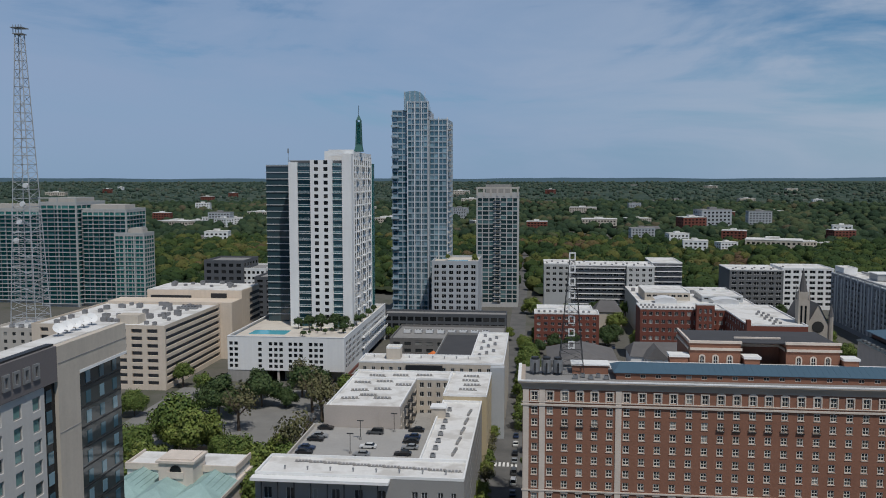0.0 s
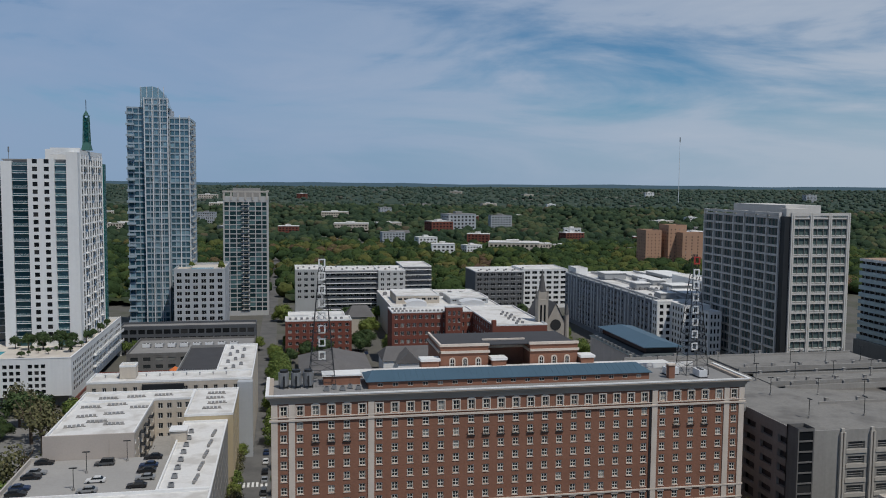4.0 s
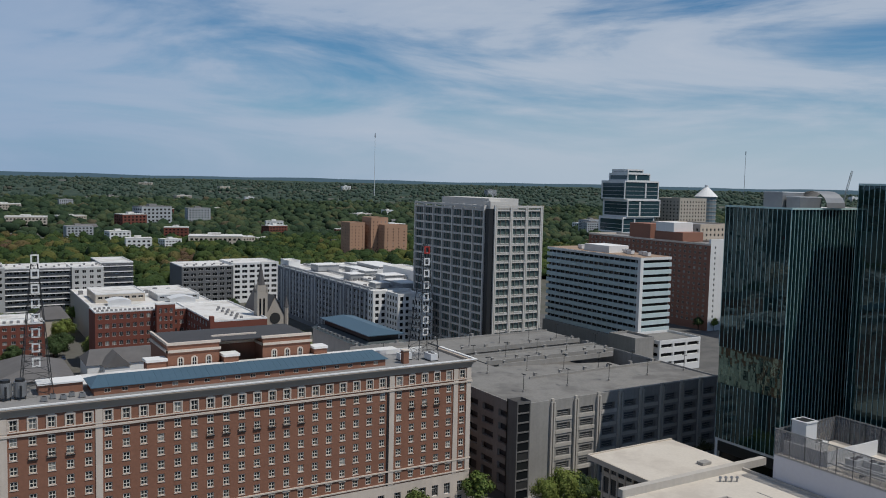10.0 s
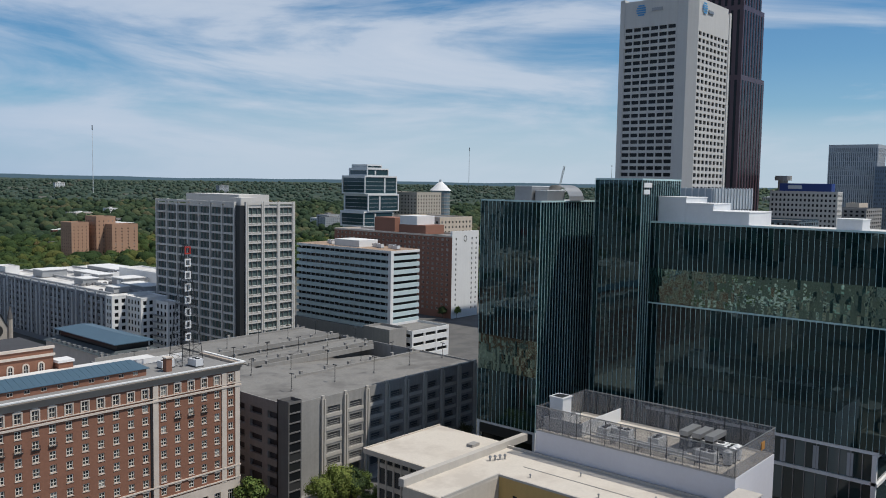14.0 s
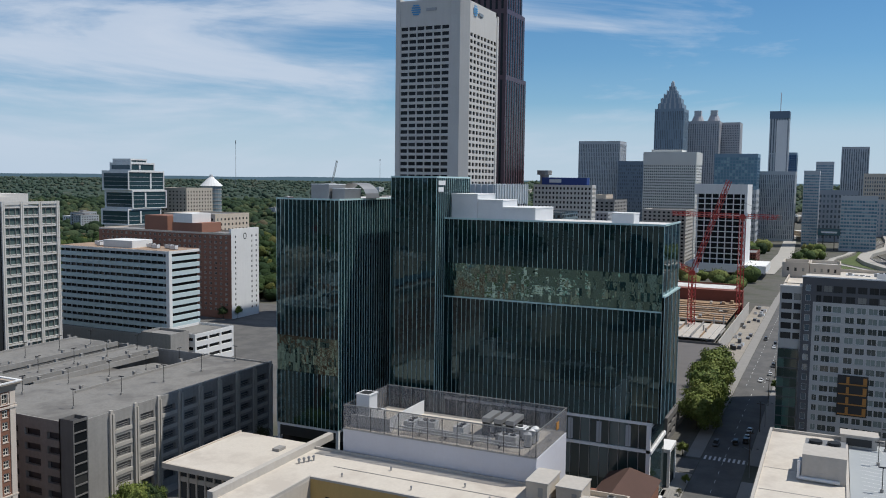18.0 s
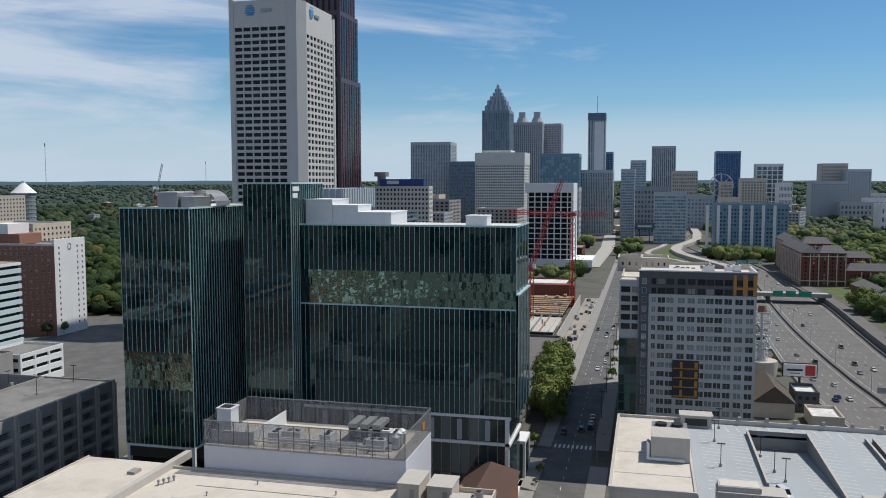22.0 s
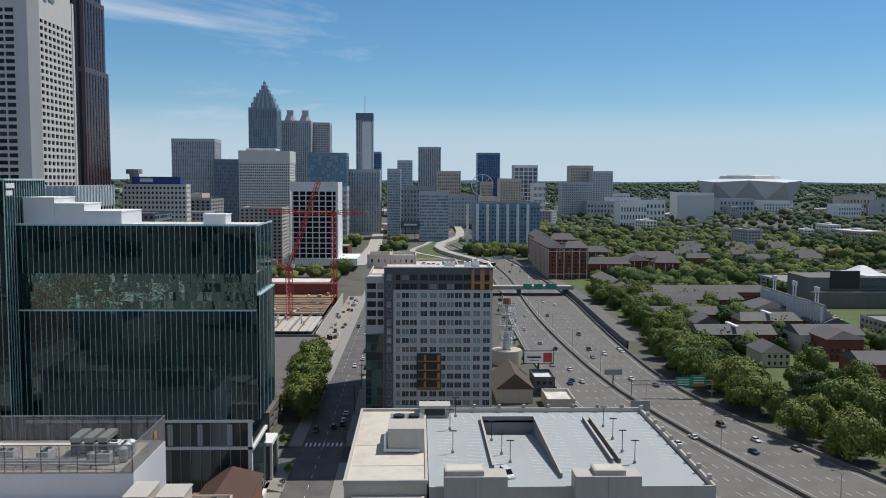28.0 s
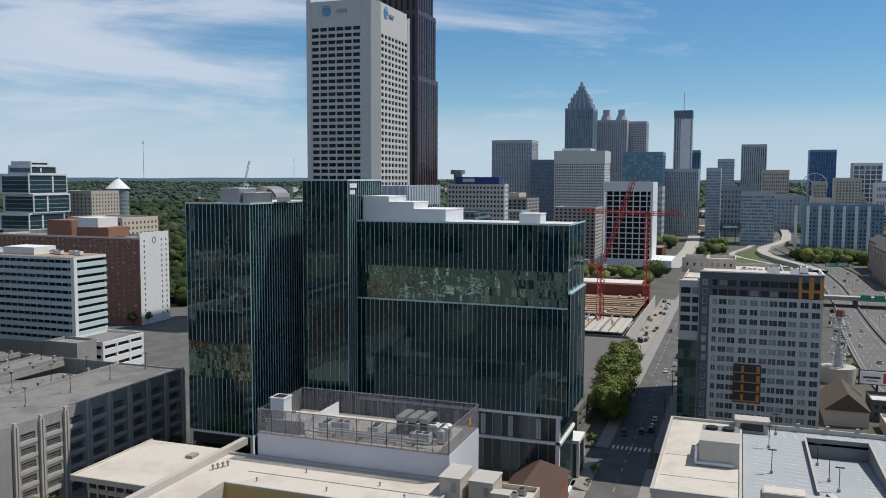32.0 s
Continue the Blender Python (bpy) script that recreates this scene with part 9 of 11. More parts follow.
part("parapet", Mesh().box(644.4, 644.9, -100, -26, 5.0, 7.8), CONCRETE, br_)
for y_ in (-57, -96):
    part("pier", Mesh().box(648, 659, y_ - 1, y_ + 1, 0, 5.2), CONCRETE_DARK, br_)
for y0, y1 in ((-66, -59), (-75, -68), (-86, -77)):
    part("green_sign", Mesh().box(643.6, 644.0, y0, y1, 5.6, 9.6), GREEN_SIGN, br_)
for x_, y0, y1, p0, p1 in ((326, -100.5, -66, -97.5, -84.5), (905, -84, -40, -80, -58)):
    gn = thing("sign_gantry", "steel gantry with green freeway signs", "sign gantry", (x_, y0, 0), "gantries")
    tr2 = Mesh()
    for zz in (5.6, 7.4):
        tr2.tube((x_, y0, zz), (x_, y1, zz), 0.12, 4).tube((x_ + 1.2, y0, zz), (x_ + 1.2, y1, zz), 0.12, 4)
    m_ = int(abs(y1 - y0) / 1.8)
    for k in range(m_):
        ya, yb = y0 + (y1 - y0) * k / m_, y0 + (y1 - y0) * (k + 1) / m_
        tr2.tube((x_, ya, 5.6), (x_, yb, 7.4), 0.07, 3).tube((x_, ya, 5.6), (x_, ya, 7.4), 0.07, 3)
    part("truss", tr2, METAL, gn)
    for y_ in (y0, y1):
        part("post", Mesh().tube((x_ + 0.6, y_, 0), (x_ + 0.6, y_, 8), 0.25, 6), METAL, gn)
    ys_ = (p0 + p1) / 2
    part("green_sign", Mesh().box(x_ - 0.5, x_ - 0.3, p0, ys_ - 0.1, 5.2, 9.8), GREEN_SIGN, gn)
    part("green_sign", Mesh().box(x_ - 0.5, x_ - 0.3, ys_ + 0.1, p1, 5.0, 9.0), GREEN_SIGN, gn)
    part("yellow_strip", Mesh().box(x_ - 0.55, x_ - 0.51, p0 + 0.4, ys_ - 0.5, 5.1, 6.0), ORANGE, gn)
    for k in range(3):
        part("text_bar", Mesh().box(x_ - 0.56, x_ - 0.52, ys_ + 0.8, p1 - 0.8, 5.8 + 1.0 * k, 6.2 + 1.0 * k), WHITE, gn)
        part("text_bar", Mesh().box(x_ - 0.56, x_ - 0.52, p0 + 0.8, ys_ - 1.0, 6.4 + 1.1 * k, 6.8 + 1.1 * k), WHITE, gn)


def make_lamp():
    t = thing("freeway_lamp", "tall thin metal freeway lamp post", "street lamp", group="freeway lamps")
    sub("post", Mesh().tube((0, 0, 0), (0, 0, 11), 0.14, 6, 0.08), METAL, t)
    sub("arm", Mesh().tube((0, 0, 10.8), (0, 2.4, 11.6), 0.06, 5).tube((0, 0, 10.8), (0, -2.4, 11.6), 0.06, 5), METAL, t)
    sub("lamp_head", Mesh().box(-0.2, 0.2, 2.2, 3.0, 11.5, 11.7).box(-0.2, 0.2, -3.0, -2.2, 11.5, 11.7), METAL_DARK, t)
    return t


LAMP = Kit(make_lamp)
for k in range(16):
    x_ = 200 + 55 * k
    LAMP(x_, smooth_along(x_, 2), 1.2 + rise(x_, 0))
for k in range(9):
    LAMP(250 + 60 * k, 48, 0.1, 0, 0.8)
bbd = thing("billboard", "white billboard with bars of print beside the freeway", "billboard", (345, -29, 0))
part("panel", Mesh().box(344.6, 345.2, -35.4, -22.6, 11, 16), WHITE, bbd)
part("back_frame", Mesh().box(345.2, 346, -35.8, -22.2, 10.6, 16.4), METAL_DARK, bbd)
part("print_bar", Mesh().box(344.5, 344.59, -30.0, -23.8, 13.2, 14.0).box(344.5, 344.59, -29, -25, 12.1, 12.4), METAL_DARK, bbd)
part("red_patch", Mesh().box(344.5, 344.59, -34.8, -31.0, 11.4, 15.6), RED_STEEL, bbd)
part("post", Mesh().tube((345.6, -29, 0), (345.6, -29, 11), 0.5, 8), METAL_DARK, bbd)
for x_, y_ in ((345, -62.5), (216, -40)):
    bb2 = thing("steel_sign_panel", "grey steel freeway sign panel from behind", "sign", (x_, y_, 0), "steel signs")
    part("panel", Mesh().box(x_, x_ + 0.3, y_ - (2.8 if x_ < 300 else 4.0), y_ + (2.8 if x_ < 300 else 4.0), 25.0 if x_ < 300 else 5.5, 28.0 if x_ < 300 else 8), METAL, bb2)
    part("post", Mesh().tube((x_ + 0.4, y_, 0), (x_ + 0.4, y_, 25.2 if x_ < 300 else 6), 0.3, 6), METAL_DARK, bb2)
wtw = thing("ornate_white_tower", "white openwork monument tower on a round base", "monument", (400, -19, 0))
part("round_base", Mesh().tube((395, -20, 0), (395, -20, 7), 7.5, 20), BEIGE, wtw)
mast(wtw, "lattice", 395, -20, 7, 30, 5, 7, WHITE, 8, 0.16)
for z_ in (13, 19, 25, 30):
    ring_ = Mesh()
    for k in range(14):
        a0, a1 = 2 * math.pi * k / 14, 2 * math.pi * (k + 1) / 14
        ring_.tube((395 + 4.4 * math.cos(a0), -20 + 4.4 * math.sin(a0), z_), (395 + 4.4 * math.cos(a1), -20 + 4.4 * math.sin(a1), z_), 0.3, 4)
    part("ring", ring_, GREY_PANEL, wtw)
part("stem", Mesh().tube((395, -20, 7), (395, -20, 16), 2.0, 10, 1.4).tube((395, -20, 16), (395, -20, 30), 0.6, 8), GREY_PANEL, wtw)
part("finial", Mesh().tube((395, -20, 30), (395, -20, 33), 2.2, 7, 1.6), material("rust_finial", (0.22, 0.10, 0.06), 0.8), wtw)
lh = thing("barn_roofed_house", "brown house with steep shingle roof", "house", (330, -15, 0))
gable(lh, 318, 346, -23, -8, 6, 12.5, BEIGE, material("brown_shingle", (0.10, 0.078, 0.06), 0.9, var=0.15, size=3, grain=0.2), True, 0)
building("dark_cabin_block", "small dark block with white roof", 330, 345, -34, -25, 0, 8, {"-x": (3, 2, 0.5, 0.5, 1, 7)}, GREY_DARK, ROOF_WHITE, joined=True)
building("white_low_shed", "low white flat roofed shed", 305, 322, -38, -27, 0, 5, {}, BEIGE, ROOF_WHITE)

# ---- construction site and cranes ----
cs = thing("construction_site", "building site with raw concrete slabs and formwork", "building site", (520, 100, 0))
part("slab", Mesh().box(430, 480, 82, 128, 9.4, 9.9), CONCRETE_PALE, cs)
part("slab", Mesh().box(430, 500, 84, 128, 4.2, 4.7), CONCRETE, cs)
part("clay_floor", Mesh().box(500, 590, 84, 150, 7.6, 8.2), SOIL, cs)
part("pit_wall", Mesh().box(428, 429.8, 80, 130, 0, 6), CONCRETE_DARK, cs)
part("shored_wall", Mesh().box(590, 600, 84, 152, 0, 16), BRICK_OLD, cs)
part("hoarding", Mesh().box(430, 592, 79.6, 80, 0, 9), CONCRETE_PALE, cs)
for k in range(24):
    rk = random.Random(k)
    x_, y_ = rk.uniform(434, 496), rk.uniform(84, 126)
    part("column", Mesh().box(x_, x_ + 0.8, y_, y_ + 0.8, 0, 11.5 + rk.uniform(0, 2)), CONCRETE_PALE, cs)
for k in range(22):
    rk = random.Random(50 + k)
    x_, y_ = rk.uniform(440, 585), rk.uniform(86, 140)
    ml = thing("formwork_stack", "stack of timber formwork on the building site", "material stack", (x_, y_, 9.9), "formwork stacks")
    zb = 9.9 if x_ < 478 else (4.7 if x_ < 498 else 8.2)
    part("board_pile", Mesh().box(x_, x_ + rk.uniform(2, 6), y_, y_ + rk.uniform(1, 3), zb, zb + rk.uniform(0.5, 2)), rk.choice((TAN, BEIGE, METAL, SOIL, CONCRETE_PALE)), ml)
building("site_neighbour", "brick block beside the building site", 600, 650, 92, 150, 0, 14, {"-x": (8, 3, 0.5, 0.5, 2, 13)}, BRICK_OLD, ROOF_WHITE, joined=True)


def lattice_line(me, a, b, w_, bays_, r=0.12):
    a, b = Vector(a), Vector(b)
    d = (b - a).normalized()
    s1 = d.orthogonal().normalized() * w_ / 2
    s2 = d.cross(s1).normalized() * w_ / 2
    off = [s1 + s2, s1 - s2, -s1 - s2, -s1 + s2]
    for k in range(4):
        me.tube(tuple(a + off[k]), tuple(b + off[k]), r, 4)
        for i in range(bays_):
            p_, q_ = a + (b - a) * (i / bays_), a + (b - a) * ((i + 1) / bays_)
            me.tube(tuple(p_ + off[k]), tuple(q_ + off[(k + 1) % 4]), r * 0.6, 3)


for x_, y_, zt, tip, ctr in ((470, 100, 40, (474, 82.6, 92), (468, 108, 44)), (560, 83, 69, (558, 128, 70), (562, 61, 69)), (1120, 760, 70, (1100, 735, 118), (1130, 772, 72))):
    cr2 = thing("tower_crane", "red lattice tower crane", "crane", (x_, y_, 0), "cranes")
    m1, m2 = Mesh(), Mesh()
    lattice_line(m1, (x_, y_, 0), (x_, y_, zt), 2.8, 16, 0.26)
    lattice_line(m2, (x_, y_, zt), tip, 2.0, 14, 0.22)
    part("crane_mast", m1, RED_STEEL, cr2)
    part("jib", m2, RED_STEEL if x_ < 1000 else METAL_WHITE, cr2)
    m3 = Mesh()
    lattice_line(m3, (x_, y_, zt), ctr, 2.0, 4, 0.22)
    part("counter_jib", m3, RED_STEEL, cr2)
    part("crane_head", Mesh().box(x_ - 1.6, x_ + 1.6, y_ - 1.6, y_ + 1.6, zt - 1.5, zt + 1), RED_STEEL, cr2)
    part("counterweight", Mesh().box(ctr[0] - 1.5, ctr[0] + 1.5, ctr[1] - 1.5, ctr[1] + 1.5, ctr[2] - 2, ctr[2] + 1), CONCRETE, cr2)
    part("cab", Mesh().box(x_ - 1.2, x_ + 1.2, y_ - 3, y_ - 1, zt, zt + 2.4), METAL_WHITE, cr2)
    part("tie_cable", Mesh().tube((x_, y_, zt + 9), ctr, 0.06, 3).tube((x_, y_, zt + 9), tip, 0.06, 3).tube((x_, y_, zt), (x_, y_, zt + 9), 0.25, 4), METAL_DARK, cr2)
for y0, y1, x0, x1 in ((64.3, 69.0, 262, 700), (44.6, 49.8, 262, 700), (64.3, 68.5, 700, 1000), (176, 180.8, 262, 480)):
    strip("pavement", "pale concrete pavement beside the street", rect(x0, x1, y0, y1), 0.16, PAVING, "pavement")
strip("yard", "pale dusty yard by the building site", rect(426, 640, 69.2, 79.4), 0.1, material("pale_dust", (0.30, 0.27, 0.23), 0.95, var=0.25, size=5, grain=0.25), "yard")
rs_ = random.Random(17)
for k in range(26):
    x_, y_ = rs_.uniform(430, 630), rs_.uniform(70, 78.5)
    bx_ = thing("site_container", "small container or machine on the dusty yard", "container", (x_, y_, 0.1), "site clutter")
    w_, h_ = rs_.uniform(1.2, 3.0), rs_.uniform(1.0, 2.6)
    part("casing", Mesh().box(x_ - w_, x_ + w_, y_ - 0.9, y_ + 0.9, 0.1, 0.1 + h_), rs_.choice((METAL_WHITE, METAL_DARK, WHITE, GREY_DARK, METAL)), bx_)
    part("roof", Mesh().box(x_ - w_ * 0.9, x_ + w_ * 0.5, y_ - 0.8, y_ + 0.8, 0.1 + h_, 0.3 + h_), METAL, bx_)
for k in range(9):
    part("formwork_wall", Mesh().box(431, 478, 84.4 + 4.6 * k, 84.7 + 4.6 * k, 9.9, 10.6 + (k % 3) * 0.5), (CONCRETE_PALE, SOIL, CONCRETE)[k % 3], cs)
    part("shoring_beam", Mesh().box(500 + 9 * k, 500.5 + 9 * k, 84, 150, 8.2, 8.9), CONCRETE_PALE if k % 3 == 0 else SOIL, cs)
# utility poles on the avenue
for k in range(7):
    up_ = thing("utility_pole", "tall wooden utility pole beside the street", "utility pole", (262 + 40 * k, 49.2, 0), "utility poles")
    part("pole", Mesh().tube((262 + 40 * k, 49.2, 0), (262 + 40 * k, 49.2, 11.5), 0.16, 6, 0.12), BARK, up_)
    part("crossarm", Mesh().box(261.9 + 40 * k, 262.1 + 40 * k, 48.0, 50.4, 10.5, 10.7), BARK, up_)
# car park and lot past the glass tower
building("low_brown_block", "low brown parking block under the trees", 272, 424, 77, 112, 0, 9, {"-x": (6, 2, 0.8, 0.4, 1, 8), "-y": (18, 2, 0.8, 0.4, 1, 8)}, CONCRETE_DARK, material("brown_deck_top", (0.135, 0.125, 0.12), 0.9, var=0.2, size=8, grain=0.15), PANE_DARK, depth=0.6)
for k in range(14):
    CARS[(k * 3) % 6](rr.uniform(265, 640), rr.choice((52.5, 55.5, 58.5, 61.5)), 0.08, rr.choice((0, 180)))
for k in range(10):
    CARS[(k * 5 + 2) % 6](-5.0, 208 + 9 * k + rr.uniform(-1, 1), 0.08, 90)
me = Mesh()
for k in range(9):
    me.face([(262, 50.6 + 1.5 * k, 0.09), (266, 50.6 + 1.5 * k, 0.09), (266, 51.3 + 1.5 * k, 0.09), (262, 51.3 + 1.5 * k, 0.09)])
for k in range(60):
    for y_ in (53.5, 60.5) if k > 24 else (57.0,):
        me.face([(150 + 9 * k, y_, 0.08), (153 + 9 * k, y_, 0.08), (153 + 9 * k, y_ + 0.14, 0.08), (150 + 9 * k, y_ + 0.14, 0.08)])
for k in range(7):
    me.face([(-12.6 + 1.3 * k, 258, 0.09), (-11.9 + 1.3 * k, 258, 0.09), (-11.9 + 1.3 * k, 262, 0.09), (-12.6 + 1.3 * k, 262, 0.09)])
tagged(part("street_markings", me, PAINT), "worn white street markings", "lane marking", kind="stuff")
strip("car_lot", "pale asphalt car lot among trees", rect(-150, -66, 222, 345), 0.05, material("pale_asphalt", (0.20, 0.195, 0.185), 0.9, var=0.2, size=7, grain=0.15), "car park")
strip("mulch_bed", "brown mulch bed in the car lot", rect(-118, -84, 262, 268), 0.12, SOIL, "planting bed")
def verge(name, label, pts, z, mat_, category):
    """A sheet that follows the rise of the land."""
    me_ = Mesh()
    me_.face([(x, y, z + rise(x, y)) for x, y in pts])
    return tagged(part(name, me_, mat_), label, category, kind="structure")


verge("lawn", "mown grass wedge between the carriageways", [(985, -80), (1060, -66), (1186, -40), (1290, -38), (1290, -46), (1186, -58), (1060, -82)], 0.35, GRASS, "lawn")
verge("lawn", "rough grass inside the ramp loop", [(930, -30), (1060, -18), (1186, -3), (1300, -3), (1186, 4), (1100, 20), (1040, 28), (930, 40)], 0.25, GRASS, "lawn")
RAMP = [(930, -24), (990, 2), (1030, 22), (1070, 33), (1105, 30), (1186, 13), (1260, 4), (1340, -4)]
me = Mesh()
for (xa, ya), (xb, yb) in zip(RAMP, RAMP[1:]):
    me.face([(xa, ya - 4, 0.6 + rise(xa, ya)), (xb, yb - 4, 0.6 + rise(xb, yb)), (xb, yb + 4, 0.6 + rise(xb, yb)), (xa, ya + 4, 0.6 + rise(xa, ya))])
    me.face([(xb, yb - 4, 0 + rise(xb, yb)), (xb, yb - 4, 1.5 + rise(xb, yb)), (xa, ya - 4, 1.5 + rise(xa, ya)), (xa, ya - 4, 0 + rise(xa, ya))])
RAMP_PALE = material("pale_ramp_concrete", (0.40, 0.38, 0.345), 0.9, var=0.12, size=10, grain=0.1)
tagged(part("ramp_road", me, RAMP_PALE), "curved pale freeway ramp", "road", kind="structure")
FLY = [(880, -52), (935, -38), (985, -22), (1040, -9), (1100, -3), (1165, -8), (1230, -24), (1300, -40), (1420, -47), (1560, -48), (1700, -48)]
me = Mesh()
for (xa, ya), (xb, yb) in zip(FLY, FLY[1:]):
    za, zb = 3.4 + rise(xa, ya), 3.4 + rise(xb, yb)
    me.face([(xa, ya - 7, za), (xb, yb - 7, zb), (xb, yb + 7, zb), (xa, ya + 7, za)])
    for o_ in (-7, 7):
        me.face([(xa, ya + o_, za - 3.4), (xb, yb + o_, zb - 3.4), (xb, yb + o_, zb + 0.9), (xa, ya + o_, za + 0.9)])
tagged(part("flyover_road", me, RAMP_PALE), "pale concrete flyover curving towards downtown", "road", kind="structure")
verge("far_street", "pale city street running downtown", [(880, 82), (1150, 76), (1400, 84), (1700, 96), (1700, 106), (1400, 102), (1150, 95), (880, 97)], 0.5, RAMP_PALE, "road")
verge("campus_lawn", "green campus lawns beyond the freeway", [(230, -130), (340, -112), (430, -108), (640, -116), (900, -104), (1000, -100), (1000, -640), (230, -640)], 0.04, GRASS, "lawn")
for x0, x1, y0, y1 in ((440, 600, -178, -171), (488, 494, -260, -110), (590, 596, -330, -110), (400, 640, -238, -230), (640, 760, -170, -150), (700, 900, -260, -252)):
    strip("campus_road", "narrow asphalt campus road", rect(x0, x1, y0, y1), 0.1, ASPHALT)
strip("plaza", "asphalt forecourts between the blocks", rect(-60, 118, 223, 380), 0.03, ASPHALT, "forecourt")
strip("plaza_east", "asphalt yards behind the office tower", rect(240, 470, 200, 470), 0.03, ASPHALT, "forecourt")
for k in range(14):
    CARS[(k * 5) % 6](rr.uniform(30, 52), rr.uniform(440, 560), 0.06, 90)

# ---- campus beyond the freeway ----
SLATE = material("slate_roof", (0.105, 0.10, 0.105), 0.85, var=0.18, size=5, grain=0.16)
rk = random.Random(3)
for x0, x1, y0, y1, h in ((762, 880, -113, -98, 29), (764, 784, -135, -113.2, 29), (850, 870, -140, -113.2, 31), (764, 780, -176, -135.2, 14), (786, 812, -200, -176.2, 15), (768, 784, -225, -200.2, 15), (850, 868, -175, -140.2, 18), (890, 960, -120, -104, 30), (830, 848, -240, -196, 14)):
    dm_ = thing("brick_dormitory", "red brick dormitory with banded piers and slate roof", "dormitory", (x0, y0, 0), "dormitories")
    gable(dm_, x0, x1, y0, y1, h, h + 6, BRICK_OLD, SLATE, (x1 - x0) > (y1 - y0), 5)
    nfl = int(h / 3.6)
    wm_ = Mesh()
    nwin = int((y1 - y0) / 3.2)
    for i in range(nwin):
        for j in range(nfl):
            wm_.box(x0 - 0.08, x0 - 0.01, y0 + 1 + 3.2 * i, y0 + 2.4 + 3.2 * i, 1.4 + 3.6 * j, 3.2 + 3.6 * j)
    for i in range(int((x1 - x0) / 3.6)):
        for j in range(nfl):
            wm_.box(x0 + 1 + 3.6 * i, x0 + 2.4 + 3.6 * i, y1 + 0.01, y1 + 0.08, 1.4 + 3.6 * j, 3.2 + 3.6 * j)
    part("window_grid", wm_, PANE, dm_, kind="stuff")
    for i in range(max(2, int((y1 - y0) / 7))):
        yk = y0 + 0.4 + 7 * i
        part("pier", Mesh().box(x0 - 0.3, x0 - 0.09, yk, yk + 0.8, 0, h - 1), TAN, dm_)
    if h > 20:
        for zk in (4.2, h - 3.4):
            part("stone_band", Mesh().box(x0 - 0.35, x0 - 0.085, y0, y1, zk, zk + 0.7), TAN, dm_)
            part("stone_band", Mesh().box(x0, x1, y1 + 0.085, y1 + 0.35, zk, zk + 0.7), TAN, dm_)
    for i in range(max(2, int((x1 - x0) / 9))):
        xk = x0 + 1 + 9 * i
        part("pier", Mesh().box(xk, xk + 1.2, y1 + 0.01, y1 + 0.9, 0, h - 1), TAN, dm_)
for x0, x1, y0, y1, h, al in ((560, 576, -205, -130, 9, False), (540, 552, -165, -128, 8, False), (500, 516, -168, -124, 8, False), (470, 486, -205, -168, 9, False), (455, 470, -150, -136, 10, True), (425, 443, -170, -128, 9, False), (418, 440, -215, -180, 10, False), (400, 424, -205, -186, 11, True), (505, 530, -215, -190, 11, True), (455, 480, -228, -208, 9, True), (600, 620, -240, -150, 9, False), (385, 405, -160, -146, 7, True), (350, 372, -205, -178, 9, False), (610, 700, -142, -125, 10, True)):
    hs_ = thing("campus_house", "red brick campus house with grey pitched roof", "house", (x0, y0, 0), "campus houses")
    gable(hs_, x0, x1, y0, y1, h, h + 4.2, BRICK_OLD if rk.random() < 0.75 else BEIGE, SLATE if rk.random() < 0.7 else SHINGLE, al, rk.choice((0, 3)))
    wm_ = Mesh()
    for i in range(int((y1 - y0) / 3)):
        for j in range(2):
            wm_.box(x0 - 0.08, x0 - 0.01, y0 + 0.8 + 3 * i, y0 + 2.0 + 3 * i, 1.2 + 3.4 * j, 2.8 + 3.4 * j)
    part("window_grid", wm_, PANE, hs_, kind="stuff")
    if rk.random() < 0.5:
        part("white_ridge", Mesh().box(x0 + 1, x1 - 1, (y0 + y1) / 2 - 1, (y0 + y1) / 2 + 1, h + 3.4, h + 4.4), WHITE, hs_)
for k in range(15):
    x0, y0 = 880 + 46 * (k % 5) + rk.uniform(-8, 8), -262 - 62 * (k // 5) - 14 * (k % 5) + rk.uniform(-8, 8)
    hs_ = thing("campus_house", "grey roofed campus row house among trees", "house", (x0, y0, 0), "campus houses")
    gable(hs_, x0, x0 + 13, y0 - 27, y0, 9, 14, BEIGE if k % 3 else BRICK_OLD, SLATE, False, 2)
stn = thing("stadium_stand", "grey raked stadium stand with light towers", "stadium stand", (500, -220, 0))
me = Mesh()
for k in range(12):
    me.box(458, 545, -214 - 2.0 * k, -212 - 2.0 * k, 0, 18 - 1.3 * k)
part("seating", me, CONCRETE, stn)
part("back_screen", Mesh().box(456, 547, -212, -211.4, 0, 20.5), METAL, stn)
for k in range(22):
    part("stand_rib", Mesh().box(457 + 4.1 * k, 457.5 + 4.1 * k, -211.4, -209.6, 0, 19.5), METAL_WHITE, stn)
for x_ in (470, 500, 530):
    part("light_frame", Mesh().box(x_ - 2, x_ - 1.4, -213.6, -213, 20, 29).box(x_ + 1.4, x_ + 2, -213.6, -213, 20, 29).box(x_ - 2.8, x_ + 2.8, -213.8, -212.8, 26.5, 29.5), METAL_WHITE, stn)
pb = thing("press_box_stand", "stadium press stand with dark score screen", "stadium stand", (590, -285, 0))
part("stand", Mesh().box(585, 620, -325, -262, 0, 22).box(578, 585, -325, -262, 0, 12), CONCRETE_DARK, pb)
